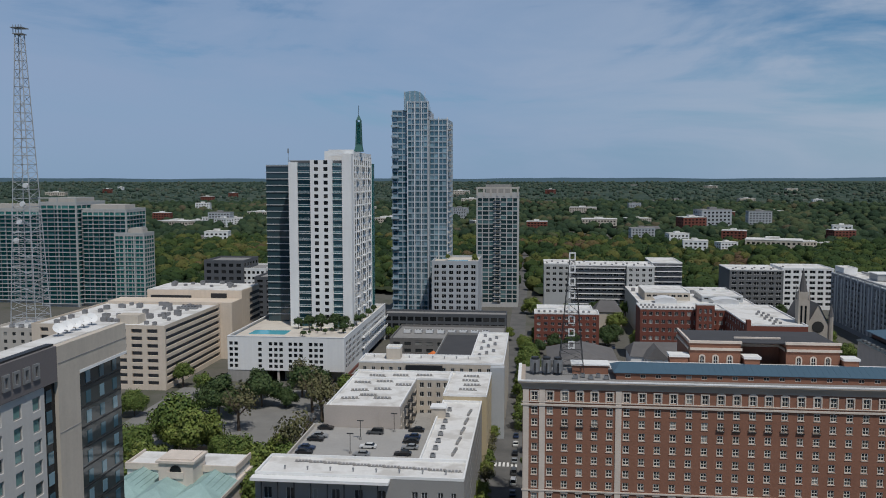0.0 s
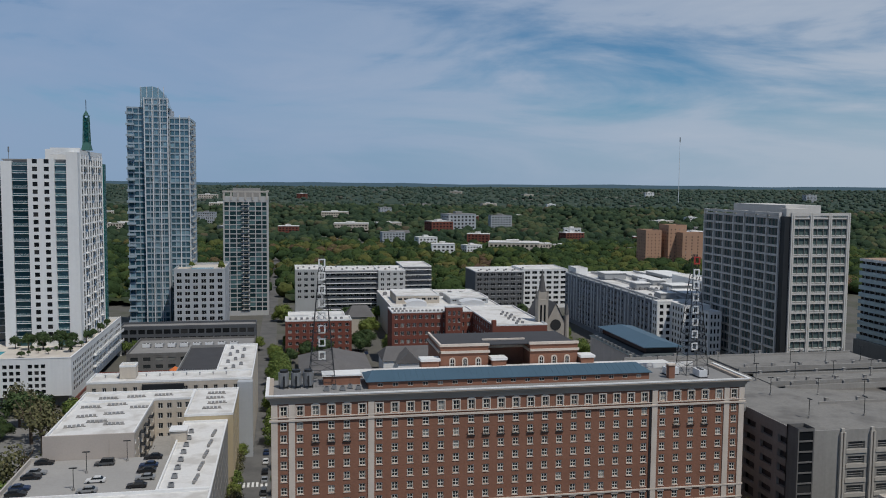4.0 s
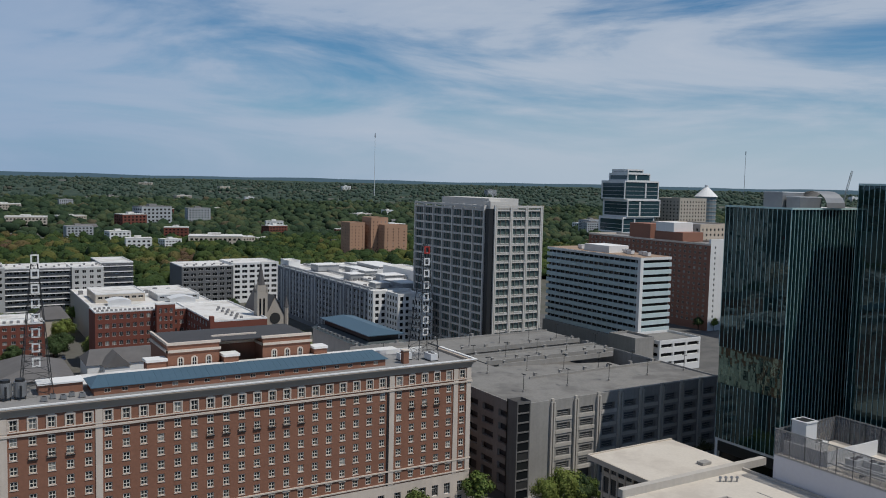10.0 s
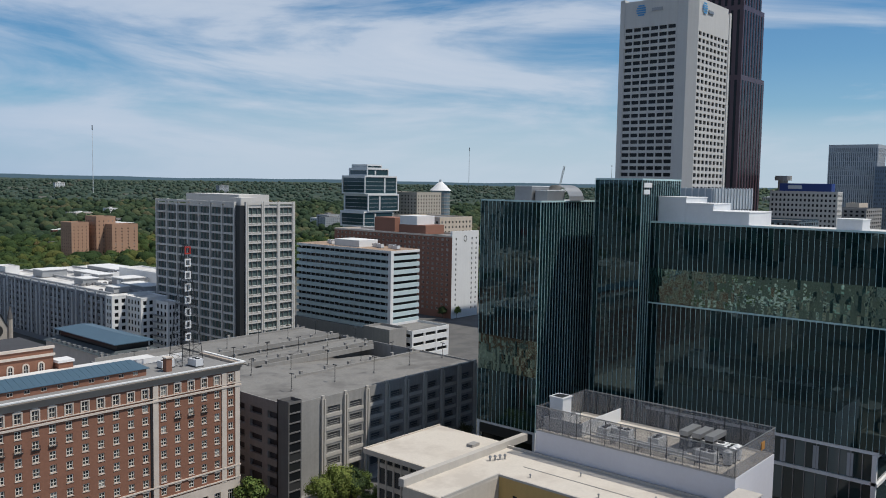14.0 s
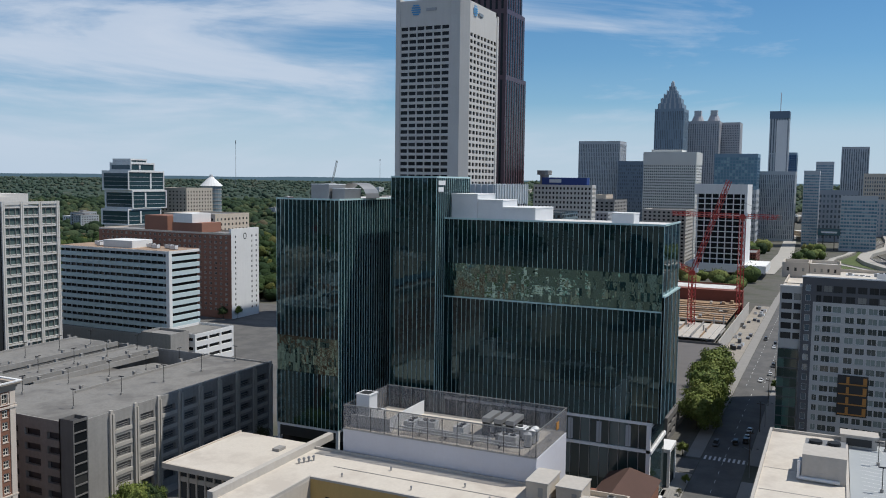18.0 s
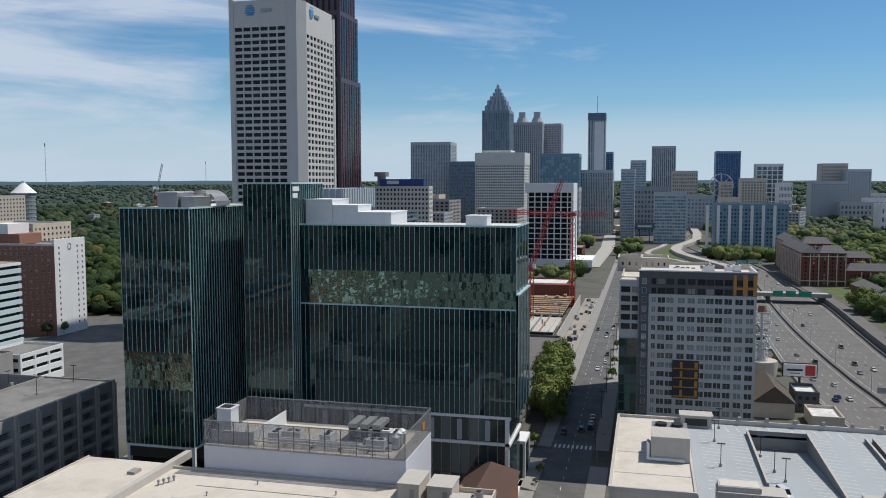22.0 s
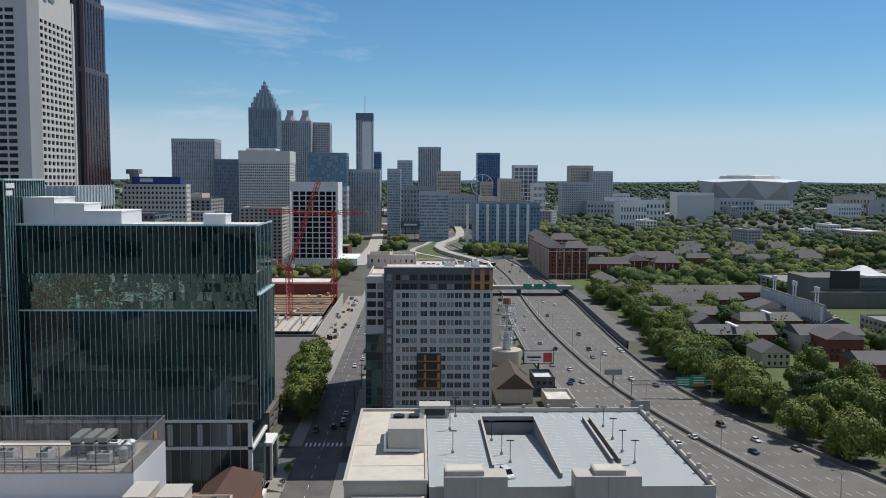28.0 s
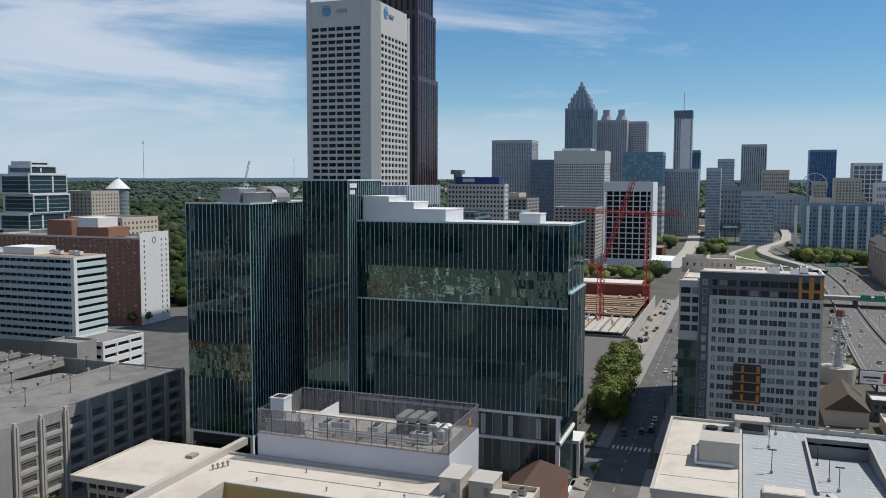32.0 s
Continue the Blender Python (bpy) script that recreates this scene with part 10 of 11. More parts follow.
part("screen", Mesh().box(584.2, 584.9, -300, -278, 14, 27), METAL_DARK, pb)
part("roof", Mesh().box(583, 622, -326, -304, 22, 23.5), METAL_WHITE, pb)
for k in range(5):
    part("glass_band", Mesh().box(584.3, 584.95, -324, -302, 3 + 3.8 * k, 5 + 3.8 * k), PANE_GREY, pb)
part("pavilion_roof", Mesh().tube((604, -312, 23.5), (604, -312, 29), 14, 4, 3), WHITE, pb)
strip("playing_field", "green sports field beside the stand", rect(455, 575, -262, -238), 0.25, material("sports_turf", (0.05, 0.14, 0.035), 0.9, var=0.1, size=8), "sports field")
for x0, x1, y0, y1, h in ((440, 470, -262, -240, 13), (560, 600, -380, -335, 14), (640, 700, -330, -270, 12), (700, 740, -420, -350, 12), (380, 410, -260, -235, 12)):
    building("campus_block", "flat roofed grey campus block", x0, x1, y0, y1, 0, h, {"-x": (6, 3, 0.6, 0.5, 1, h - 1), "+y": (6, 3, 0.6, 0.5, 1, h - 1)}, CONCRETE, ROOF_GREY, PANE_DARK, joined=True, group="campus blocks")


# ---- trees ----
def crown_mesh(seed, leaves, leaf, rx_, rz_, lumps=44):
    """Many small leaves gathered in uneven lumps round a hollow middle."""
    rg = np.random.default_rng(seed)
    cen = rg.normal(size=(lumps, 3))
    cen /= np.linalg.norm(cen, axis=1)[:, None]
    cen[:, 2] = np.abs(cen[:, 2]) * 1.25 - 0.62
    cen *= rg.uniform(0.25, 0.82, (lumps, 1))
    pick = rg.integers(0, lumps, leaves)
    d = rg.normal(size=(leaves, 3))
    d /= np.linalg.norm(d, axis=1)[:, None]
    p = cen[pick] + d * rg.uniform(0.14, 0.33, (leaves, 1)) * rg.uniform(0.7, 1.15, (lumps, 1))[pick]
    p *= np.array([rx_, rx_, rz_])
    nrm = d + p / np.array([rx_, rx_, rz_]) * 0.8 + rg.normal(size=(leaves, 3)) * 0.4
    nrm /= np.linalg.norm(nrm, axis=1)[:, None]
    a = np.cross(nrm, rg.normal(size=(leaves, 3)))
    a /= np.linalg.norm(a, axis=1)[:, None]
    b = np.cross(nrm, a)
    s = leaf * rg.uniform(0.6, 1.3, (leaves, 1))
    q_ = np.stack([p - a * s - b * s * 0.6, p + a * s * 0.4 - b * s, p + a * s + b * s * 0.6, p - a * s * 0.3 + b * s], 1).reshape(-1, 3)
    return q_, np.arange(leaves * 4).reshape(-1, 4)


def raw_mesh(name, verts, faces, mat_, smooth=False):
    me_ = bpy.data.meshes.new(name)
    me_.vertices.add(len(verts))
    me_.vertices.foreach_set("co", np.asarray(verts, dtype=np.float32).ravel())
    k_ = faces.shape[1]
    me_.loops.add(faces.size)
    me_.loops.foreach_set("vertex_index", faces.astype(np.int32).ravel())
    me_.polygons.add(len(faces))
    me_.polygons.foreach_set("loop_start", np.arange(0, faces.size, k_, dtype=np.int32))
    me_.materials.append(mat_)
    if smooth:
        me_.polygons.foreach_set("use_smooth", np.ones(len(faces), dtype=bool))
    me_.update()
    me_.validate()
    return me_


LEAF_DARK = foliage("dark_leaves", (0.030, 0.056, 0.020), (0.054, 0.088, 0.030), (0.08, 0.108, 0.038))
LEAF_LIME = foliage("fresh_leaves", (0.100, 0.142, 0.030), (0.152, 0.190, 0.042), (0.200, 0.212, 0.058))
LEAF_BUD = foliage("brown_buds", (0.085, 0.088, 0.040), (0.12, 0.118, 0.055), (0.15, 0.135, 0.065))


def tree_maker(seed, label, mat_, height=11.0, rx_=4.6, rz_=4.8, leaves=3200, leaf=0.25, group="street trees"):
    def make():
        t = thing("tree", label, "tree", group=group)
        rg = random.Random(seed)
        tk = Mesh()
        tk.tube((0, 0, -0.3), (0.2, 0.1, height * 0.45), 0.34, 8, 0.22)
        for k in range(7):
            a = 2 * math.pi * k / 7 + rg.uniform(-0.3, 0.3)
            z0 = height * rg.uniform(0.25, 0.45)
            tk.tube((0.1, 0.05, z0), (math.cos(a) * rx_ * 0.6, math.sin(a) * rx_ * 0.6, height - rz_ + rg.uniform(-0.5, 1.8)), 0.15, 6, 0.05)
        sub("trunk", tk, BARK, t)
        v, f = crown_mesh(seed, leaves, leaf, rx_, rz_)
        v = v + np.array([0, 0, height - rz_])
        ob = new("crown", raw_mesh("crown", v, f, mat_))
        ob.parent = t
        return t
    return make


T_GREEN = [Kit(tree_maker(s, "leafy green broadleaf tree", LEAF)) for s in (1, 2)]
T_LIME = [Kit(tree_maker(s, "fresh yellow green broadleaf tree", LEAF_LIME)) for s in (3, 4)]
T_DARK = [Kit(tree_maker(s, "dark evergreen broadleaf tree", LEAF_DARK)) for s in (5, 6)]
B_GREEN = [Kit(tree_maker(s, "large full leafed green tree", LEAF, 18.0, 9.4, 9.8, 12500, 0.34, "large trees")) for s in (8, 9)]
B_LIME = [Kit(tree_maker(10, "large fresh yellow green tree", LEAF_LIME, 18.0, 9.2, 9.8, 12500, 0.34, "large trees"))]
B_DARK = [Kit(tree_maker(12, "large dark green tree", LEAF_DARK, 18.0, 9.4, 9.8, 12500, 0.34, "large trees"))]
T_BARE = [Kit(tree_maker(7, "thin spring tree with brownish buds", LEAF_BUD, leaves=800, leaf=0.22))]
rt_ = random.Random(11)


def tree(kind, x, y, size=1.0, z=0.0):
    k = rt_.choice(kind)
    k(x, y, z, rt_.uniform(0, 360), size * rt_.uniform(0.9, 1.1))


# the car lot and the podium
for x_, y_, s_, kd in ((-117, 262, 1.0, B_GREEN), (-108, 255, 0.9, B_LIME), (-124, 247, 0.8, B_GREEN), (-118, 303, 0.95, B_DARK), (-106, 318, 0.8, B_DARK), (-104, 286, 1.6, T_BARE), (-94, 334, 1.2, T_DARK), (-87, 332, 1.1, T_DARK), (-98, 348, 1.3, T_BARE), (-84, 312, 1.5, T_BARE), (-77, 300, 1.5, T_BARE), (-71, 322, 0.75, B_GREEN), (-69, 338, 0.7, B_GREEN), (-78, 228, 0.85, B_LIME), (-70, 234, 0.8, B_GREEN), (-72, 212, 0.75, B_GREEN), (-86, 240, 0.8, B_GREEN), (-72, 252, 1.5, T_BARE), (-128, 225, 0.8, B_GREEN), (-118, 218, 0.75, B_GREEN), (-110, 226, 1.4, T_LIME), (-140, 262, 1.0, T_GREEN), (-135, 330, 1.0, T_GREEN), (-150, 345, 1.1, T_GREEN), (-70, 200, 0.9, T_GREEN), (-69, 192, 0.8, T_GREEN)):
    tree(kd, x_, y_, s_ * 1.22)
for x_, y_, s_ in ((-104, 383, 0.8), (-98, 382, 0.95), (-92, 383, 0.85), (-88, 387, 0.8), (-84, 396, 0.6), (-83.5, 408, 0.5), (-83.5, 422, 0.5), (-83.5, 436, 0.5), (-110, 386, 0.6), (-86, 376, 0.6)):
    tree(T_DARK, x_, y_, s_, 19.2)
for x_, y_ in ((-33, 486), (-50, 498), (-34, 500)):
    tree(T_LIME, x_, y_, 0.45, 41.5)
for x_, y_, s_, kd in ((-96, 250, 0.75, B_GREEN), (-80, 258, 0.6, B_LIME), (-90, 226, 0.6, B_GREEN), (-126, 278, 0.7, B_GREEN), (-126, 318, 0.7, B_DARK), (-112, 332, 0.65, B_DARK), (-96, 318, 0.6, B_DARK), (-66, 268, 0.55, B_GREEN), (-66, 284, 0.5, B_LIME), (-140, 240, 0.75, B_GREEN), (-150, 300, 0.8, B_GREEN), (-146, 212, 0.7, B_LIME), (-68, 300, 0.55, B_GREEN), (-100, 352, 0.5, B_DARK)):
    tree(kd, x_, y_, s_)
for k in range(14):
    tree(T_DARK, rt_.uniform(-110, -84), rt_.uniform(362, 390), rt_.uniform(0.22, 0.34), 19.2)
# side street
for k in range(16):
    tree(rt_.choice((T_BARE, T_GREEN, T_LIME)), -13.4 + rt_.uniform(-0.4, 0.8), 202 + 9 * k, rt_.uniform(0.6, 0.8))
for k in range(9):
    tree(T_GREEN, -1.0 + rt_.uniform(0, 3), 228 + 22 * k, 0.85)
for k in range(14):
    tree(rt_.choice((T_LIME, T_GREEN, T_BARE)), -80 + 5.2 * k, 464 + rt_.uniform(-2, 2), 0.8)
for k in range(9):
    tree(rt_.choice((B_GREEN, B_DARK, B_GREEN)), -1.4 + rt_.uniform(-0.3, 0.6), 300 + 14 * k, rt_.uniform(0.62, 0.8))
for x_, y_ in ((12, 446), (22, 452), (60, 462), (84, 468), (104, 462), (120, 452), (30, 470), (74, 480), (96, 484), (112, 486), (160, 470), (166, 500), (170, 530), (172, 556), (4, 430), (3, 470), (-4, 440)):
    tree(rt_.choice((B_GREEN, B_LIME, B_DARK)), x_, y_, rt_.uniform(0.5, 0.62))
# before the parking deck and the hotel
for x_, y_, s_, kd in ((142, 192, 0.62, B_LIME), (135.5, 192.5, 0.5, B_LIME), (137, 176, 0.5, B_GREEN), (144, 175.5, 0.58, B_GREEN), (145.5, 190, 0.5, B_DARK), (150, 191.5, 0.45, B_GREEN), (154, 183, 0.5, B_GREEN), (159, 181, 0.55, B_DARK), (164, 180, 0.5, B_GREEN), (151, 177, 0.52, B_DARK), (160, 178, 0.5, B_GREEN), (117, 199, 1.1, T_GREEN), (97, 197.5, 1.05, T_GREEN), (154, 176, 0.8, T_DARK), (131, 178, 0.7, T_GREEN), (205, 198.5, 0.8, T_BARE)):
    tree(kd, x_, y_, s_)
# avenue trees past the glass tower
for x_, y_, s_, kd in ((296, 70.5, 0.95, B_LIME), (312, 71, 1.12, B_LIME), (330, 72, 1.15, B_GREEN), (348, 73, 1.2, B_LIME), (366, 74, 1.15, B_LIME), (382, 74, 1.05, B_LIME), (300, 70, 0.9, T_LIME), (236, 64.8, 0.3, T_LIME), (224, 64.6, 0.3, T_BARE), (262, 70, 0.5, T_LIME), (400, 48, 0.5, T_GREEN), (370, 48, 0.55, T_GREEN), (440, 48, 0.6, T_GREEN), (520, 48, 0.6, T_LIME), (560, 48, 0.7, T_GREEN)):
    tree(kd, x_, y_, s_)
GROVE = [(rt_.uniform(660, 820), rt_.uniform(96, 190)) for k in range(18)]
for k in range(16):
    tree(rt_.choice((T_GREEN, T_DARK)), rt_.uniform(300, 420), rt_.uniform(250, 360) + (40 if k % 2 else 0), 0.8) if k % 3 == 0 else tree(T_DARK, 270 + 3.5 * k, 318 + rt_.uniform(-4, 4), 0.7)
for k in range(14):
    tree(rt_.choice((T_GREEN, T_LIME, T_DARK)), rt_.uniform(242, 264), rt_.uniform(300, 400), 1.0)
GROVE += [(rt_.uniform(655, 900), rt_.uniform(98, 112)) for k in range(16)]
GROVE += [(rt_.uniform(900, 1240), rt_.choice((rt_.uniform(42, 72), rt_.uniform(108, 132)))) for k in range(46)]
GROVE += [(rt_.uniform(985, 1050), -128 + 2.3 * k + rt_.uniform(-2, 2)) for k in range(40)]
# behind the hotel
for x_, y_ in ((46, 470), (50, 500), (44, 540), (40, 455), (56, 445), (150, 400), (152, 420), (148, 436), (140, 440), (160, 560), (134, 560), (118, 590), (20, 500), (16, 520), (0, 560), (142, 470), (128, 372)):
    tree(rt_.choice((B_GREEN, B_DARK, B_LIME)), x_, y_, rt_.uniform(0.6, 0.8))
for k in range(16):
    tree(rt_.choice((T_GREEN, T_DARK, T_LIME)), 4 + 6.2 * k, rt_.uniform(520, 554), rt_.uniform(0.9, 1.3))
# the wooded bank east of the freeway
for x_, y_, s_, kd in ((318, -111, 1.0, B_GREEN), (308, -135, 1.05, B_DARK), (267, -130, 1.0, B_GREEN), (361, -112, 0.95, B_GREEN), (268, -110, 0.9, B_LIME), (296, -114, 0.8, B_LIME), (340, -118, 1.05, B_GREEN), (334, -140, 0.95, B_GREEN), (286, -140, 1.0, B_DARK), (361, -160, 1.0, B_GREEN), (384, -116, 0.85, B_GREEN), (400, -128, 0.8, B_GREEN), (452, -124, 1.1, B_DARK), (440, -116, 0.8, B_GREEN), (470, -126, 0.8, B_DARK), (500, -116, 0.7, B_GREEN), (540, -118, 0.8, B_GREEN), (598, -112, 0.9, B_GREEN), (612, -124, 0.9, B_LIME), (640, -120, 0.8, B_GREEN), (250, -140, 0.9, B_GREEN), (246, -118, 0.8, B_GREEN), (310, -160, 0.9, B_LIME), (280, -165, 0.9, B_GREEN), (340, -172, 0.85, B_LIME), (420, -122, 0.7, B_GREEN), (520, -140, 0.6, B_LIME), (572, -116, 0.65, B_DARK)):
    tree(kd, x_, y_, s_)
for k in range(40):
    x_ = 236 + 10 * k + rt_.uniform(-3, 3)
    tree(rt_.choice((B_GREEN, B_GREEN, B_LIME, B_LIME)), x_, smooth_along(x_, 3) - (rt_.uniform(9, 36) if x_ < 440 else rt_.uniform(20, 48)), rt_.uniform(0.9, 1.35))
for k in range(30):
    x_, y_ = rt_.uniform(300, 760), rt_.uniform(-420, -128)
    if y_ > smooth_along(x_, 3) - 30 or (450 < x_ < 625 and -330 < y_ < -205):
        continue
    tree(rt_.choice((B_GREEN, B_DARK, B_LIME, B_GREEN)), x_, y_, rt_.uniform(0.4, 0.8))
for k in range(18):
    x_ = 160 + 26 * k
    if x_ < 640:
        tree(rt_.choice((T_GREEN, T_DARK)), x_, smooth_along(x_, 1) + rt_.uniform(3, 6), rt_.uniform(0.35, 0.6))
for x_, y_, s_ in ((158, -50, 0.7), (152, -55, 0.8), (146, -58, 0.7), (163, -47, 0.5)):
    tree(T_LIME, x_, y_, s_)

# ---- woods out to the horizon ----
def ico(level):
    bm = bmesh.new()
    bmesh.ops.create_icosphere(bm, subdivisions=level, radius=1.0)
    bm.verts.ensure_lookup_table()
    v = np.array([tuple(p.co) for p in bm.verts])
    f = np.array([[q_.index for q_ in p.verts] for p in bm.faces])
    bm.free()
    return v, f


def crown_leaves(name, stops):
    """One tone a crown, out of its own attribute, with a mottling of leaf clumps."""
    m = bpy.data.materials.new(name)
    m.use_nodes = True
    n = Tree(m.node_tree)
    geo = n.add("ShaderNodeNewGeometry")
    own = n.add("ShaderNodeAttribute", attribute_name="tone")
    fine = n.add("ShaderNodeTexNoise", (0, geo.outputs["Position"]))
    fine.inputs["Scale"].default_value, fine.inputs["Detail"].default_value = 0.55, 4
    col = n.ramp(own.outputs["Fac"], stops)
    g_ = n.math("ADD", n.math("MULTIPLY", fine.outputs[0], 1.0), 0.5)
    col = n.mix(1.0, col, n.add("ShaderNodeCombineColor", (0, g_), (1, g_), (2, g_)).outputs[0], "MULTIPLY")
    bp = n.add("ShaderNodeBump")
    n.t.links.new(fine.outputs[0], bp.inputs["Height"])
    bp.inputs["Strength"].default_value, bp.inputs["Distance"].default_value = 0.7, 1.6
    b = n.add("ShaderNodeBsdfPrincipled")
    n.t.links.new(col, b.inputs["Base Color"])
    n.t.links.new(bp.outputs[0], b.inputs["Normal"])
    b.inputs["Roughness"].default_value, b.inputs["Specular IOR Level"].default_value = 0.85, 0.1
    n.add("ShaderNodeOutputMaterial", (0, b.outputs[0]))
    return m


WOOD_SPRING = crown_leaves("spring_crowns", [(0.0, (0.020, 0.038, 0.016)), (0.35, (0.034, 0.058, 0.020)), (0.6, (0.056, 0.080, 0.024)), (0.8, (0.094, 0.100, 0.030)), (0.93, (0.115, 0.092, 0.040)), (1.0, (0.100, 0.066, 0.042))])
WOOD_MIDDLE = crown_leaves("middle_crowns", [(0.0, (0.022, 0.040, 0.023)), (0.4, (0.034, 0.056, 0.030)), (0.7, (0.052, 0.074, 0.036)), (0.9, (0.080, 0.088, 0.044)), (1.0, (0.092, 0.080, 0.050))])
# distance haze is mixed into these far leaf colours
WOOD_FAR_HAZE = crown_leaves("far_hazed_crowns", [(0.0, (0.036, 0.060, 0.046)), (0.5, (0.050, 0.076, 0.056)), (0.9, (0.078, 0.094, 0.066)), (1.0, (0.09, 0.09, 0.07))])
WOOD_SOUTH = crown_leaves("campus_crowns", [(0.0, (0.026, 0.044, 0.020)), (0.3, (0.056, 0.084, 0.030)), (0.6, (0.104, 0.134, 0.042)), (0.85, (0.155, 0.172, 0.056)), (1.0, (0.17, 0.158, 0.068))])
# southern crowns are lightened in colour to carry the haze
WOOD_HAZE = crown_leaves("southern_hazed_crowns", [(0.0, (0.050, 0.078, 0.050)), (0.5, (0.080, 0.110, 0.066)), (0.85, (0.115, 0.138, 0.082)), (1.0, (0.13, 0.13, 0.085))])
rg = np.random.default_rng(5)
CLEAR = [(-440, 480, -10, 640), (440, 1120, -130, 330), (240, 480, 180, 520), (1100, 2250, -70, 640), (1000, 1300, -160, 0), (2100, 2400, -1000, -680), (150, 760, -112, 0), (450, 620, -325, -200), (240, 410, -200, -60), (-30, 330, 560, 640), (380, 480, 870, 940), (545, 740, 560, 720)]


def scatter(n_, r0, r1, a0, a1):
    r = np.sqrt(rg.uniform(r0 * r0, r1 * r1, n_))
    a = np.radians(rg.uniform(a0, a1, n_))
    x, y = r * np.sin(a), r * np.cos(a)
    ok = np.ones(n_, bool)
    for c in CLEAR:
        ok &= ~((x > c[0]) & (x < c[1]) & (y > c[2]) & (y < c[3]))
    for k in range(n_):
        if ok[k] and 60 < x[k] < 1700 and smooth_along(x[k], 3) - 12 < y[k] < smooth_along(x[k], 1) + 8:
            ok[k] = False
        if ok[k] and -14 < x[k] < -3 and 0 < y[k] < 1100:
            ok[k] = False
    # open ground here and there
    for k in range(n_):
        if ok[k] and noise.noise(Vector((x[k] / 190, y[k] / 190, 3))) > 0.33:
            ok[k] = rg.uniform() < 0.35
    return x[ok], y[ok]


def woods(name, label, n_, r0, r1, a0, a1, size, level, tufts, leaf, mat_, at=None):
    x, y = scatter(n_, r0, r1, a0, a1) if at is None else (np.array([p[0] for p in at]), np.array([p[1] for p in at]))
    bv, bf = ico(level)
    vs, fs, base = [], [], 0
    qs, tone, qtone = [], [], []
    for k in range(len(x)):
        s = size * rg.uniform(0.7, 1.45)
        h = s * rg.uniform(1.4, 2.0)
        own = min(max(0.46 + 0.55 * noise.noise(Vector((x[k] / 130, y[k] / 130, 7))) + rg.uniform(-0.38, 0.38), 0.0), 1.0)
        c = np.array([x[k], y[k], rise(x[k], y[k]) + h * 0.5])
        v = bv * np.array([s * rg.uniform(0.85, 1.15), s * rg.uniform(0.85, 1.15), h * 0.5]) * (0.92 if tufts else 1.0)
        v = v * (1 + rg.uniform(-0.22, 0.22, (len(bv), 1)))
        vs.append(v + c)
        fs.append(bf + base)
        base += len(bv)
        tone.append(np.full(len(bv), own))
        if tufts:
            qtone.append(np.full(3 * tufts, own))
            d = rg.normal(size=(tufts, 3))
            d[:, 2] = np.abs(d[:, 2]) - 0.15
            d /= np.linalg.norm(d, axis=1)[:, None]
            p = c + d * np.array([s, s, h * 0.55]) * rg.uniform(0.85, 1.12, (tufts, 1))
            nn = d + rg.normal(size=(tufts, 3)) * 0.6
            a = np.cross(nn, rg.normal(size=(tufts, 3)))
            a /= np.linalg.norm(a, axis=1)[:, None]
            b = np.cross(nn, a)
            b /= np.linalg.norm(b, axis=1)[:, None]
            L = leaf * rg.uniform(0.6, 1.4, (tufts, 1))
            qs.append(np.stack([p - a * L, p - b * L, p + a * L], 1).reshape(-1, 3))
    V, F = np.concatenate(vs), np.concatenate(fs)
    if qs:
        Q = np.concatenate(qs)
        F = np.concatenate([F, np.arange(len(Q)).reshape(-1, 3) + len(V)])
        V = np.concatenate([V, Q])
    me_ = raw_mesh(name, V, F, mat_, True)
    me_.attributes.new("tone", "FLOAT", "POINT").data.foreach_set("value", np.concatenate(tone + qtone).astype(np.float32))
    tagged(new(name, me_), label, "woods", kind="stuff")


def canopy_leaves(name, tones, cell):
    """Crown by crown colour, with a fine mottling of leaves."""
    m = bpy.data.materials.new(name)
    m.use_nodes = True
    n = Tree(m.node_tree)
    geo = n.add("ShaderNodeNewGeometry")
    flat_ = n.add("ShaderNodeMapping", (0, geo.outputs["Position"]))
    flat_.inputs["Scale"].default_value = (1, 1, 0.2)
    v = n.add("ShaderNodeTexVoronoi", (0, flat_.outputs[0]))
    v.inputs["Scale"].default_value = 1.0 / cell
    wide = n.add("ShaderNodeTexNoise", (0, geo.outputs["Position"]))
    wide.inputs["Scale"].default_value, wide.inputs["Detail"].default_value = 0.012, 3
    fine = n.add("ShaderNodeTexNoise", (0, geo.outputs["Position"]))
    fine.inputs["Scale"].default_value, fine.inputs["Detail"].default_value = 0.45, 4
    one = n.add("ShaderNodeSeparateColor", (0, v.outputs["Color"]))
    f = n.math("ADD", n.math("MULTIPLY", one.outputs[0], 0.65), n.math("MULTIPLY", wide.outputs[0], 0.38))
    col = n.ramp(f, tones)
    g_ = n.math("ADD", n.math("MULTIPLY", fine.outputs[0], 1.1), 0.45)
    col = n.mix(1.0, col, n.add("ShaderNodeCombineColor", (0, g_), (1, g_), (2, g_)).outputs[0], "MULTIPLY")
    b = n.add("ShaderNodeBsdfPrincipled")
    n.t.links.new(col, b.inputs["Base Color"])
    b.inputs["Roughness"].default_value, b.inputs["Specular IOR Level"].default_value = 0.8, 0.15
    n.add("ShaderNodeOutputMaterial", (0, b.outputs[0]))
    return m


# coloured dark so that gaps between the crowns read as shade
CANOPY = canopy_leaves("shaded_understorey", [(0.2, (0.016, 0.028, 0.013)), (0.6, (0.026, 0.042, 0.018)), (0.9, (0.045, 0.052, 0.024))], 16.0)
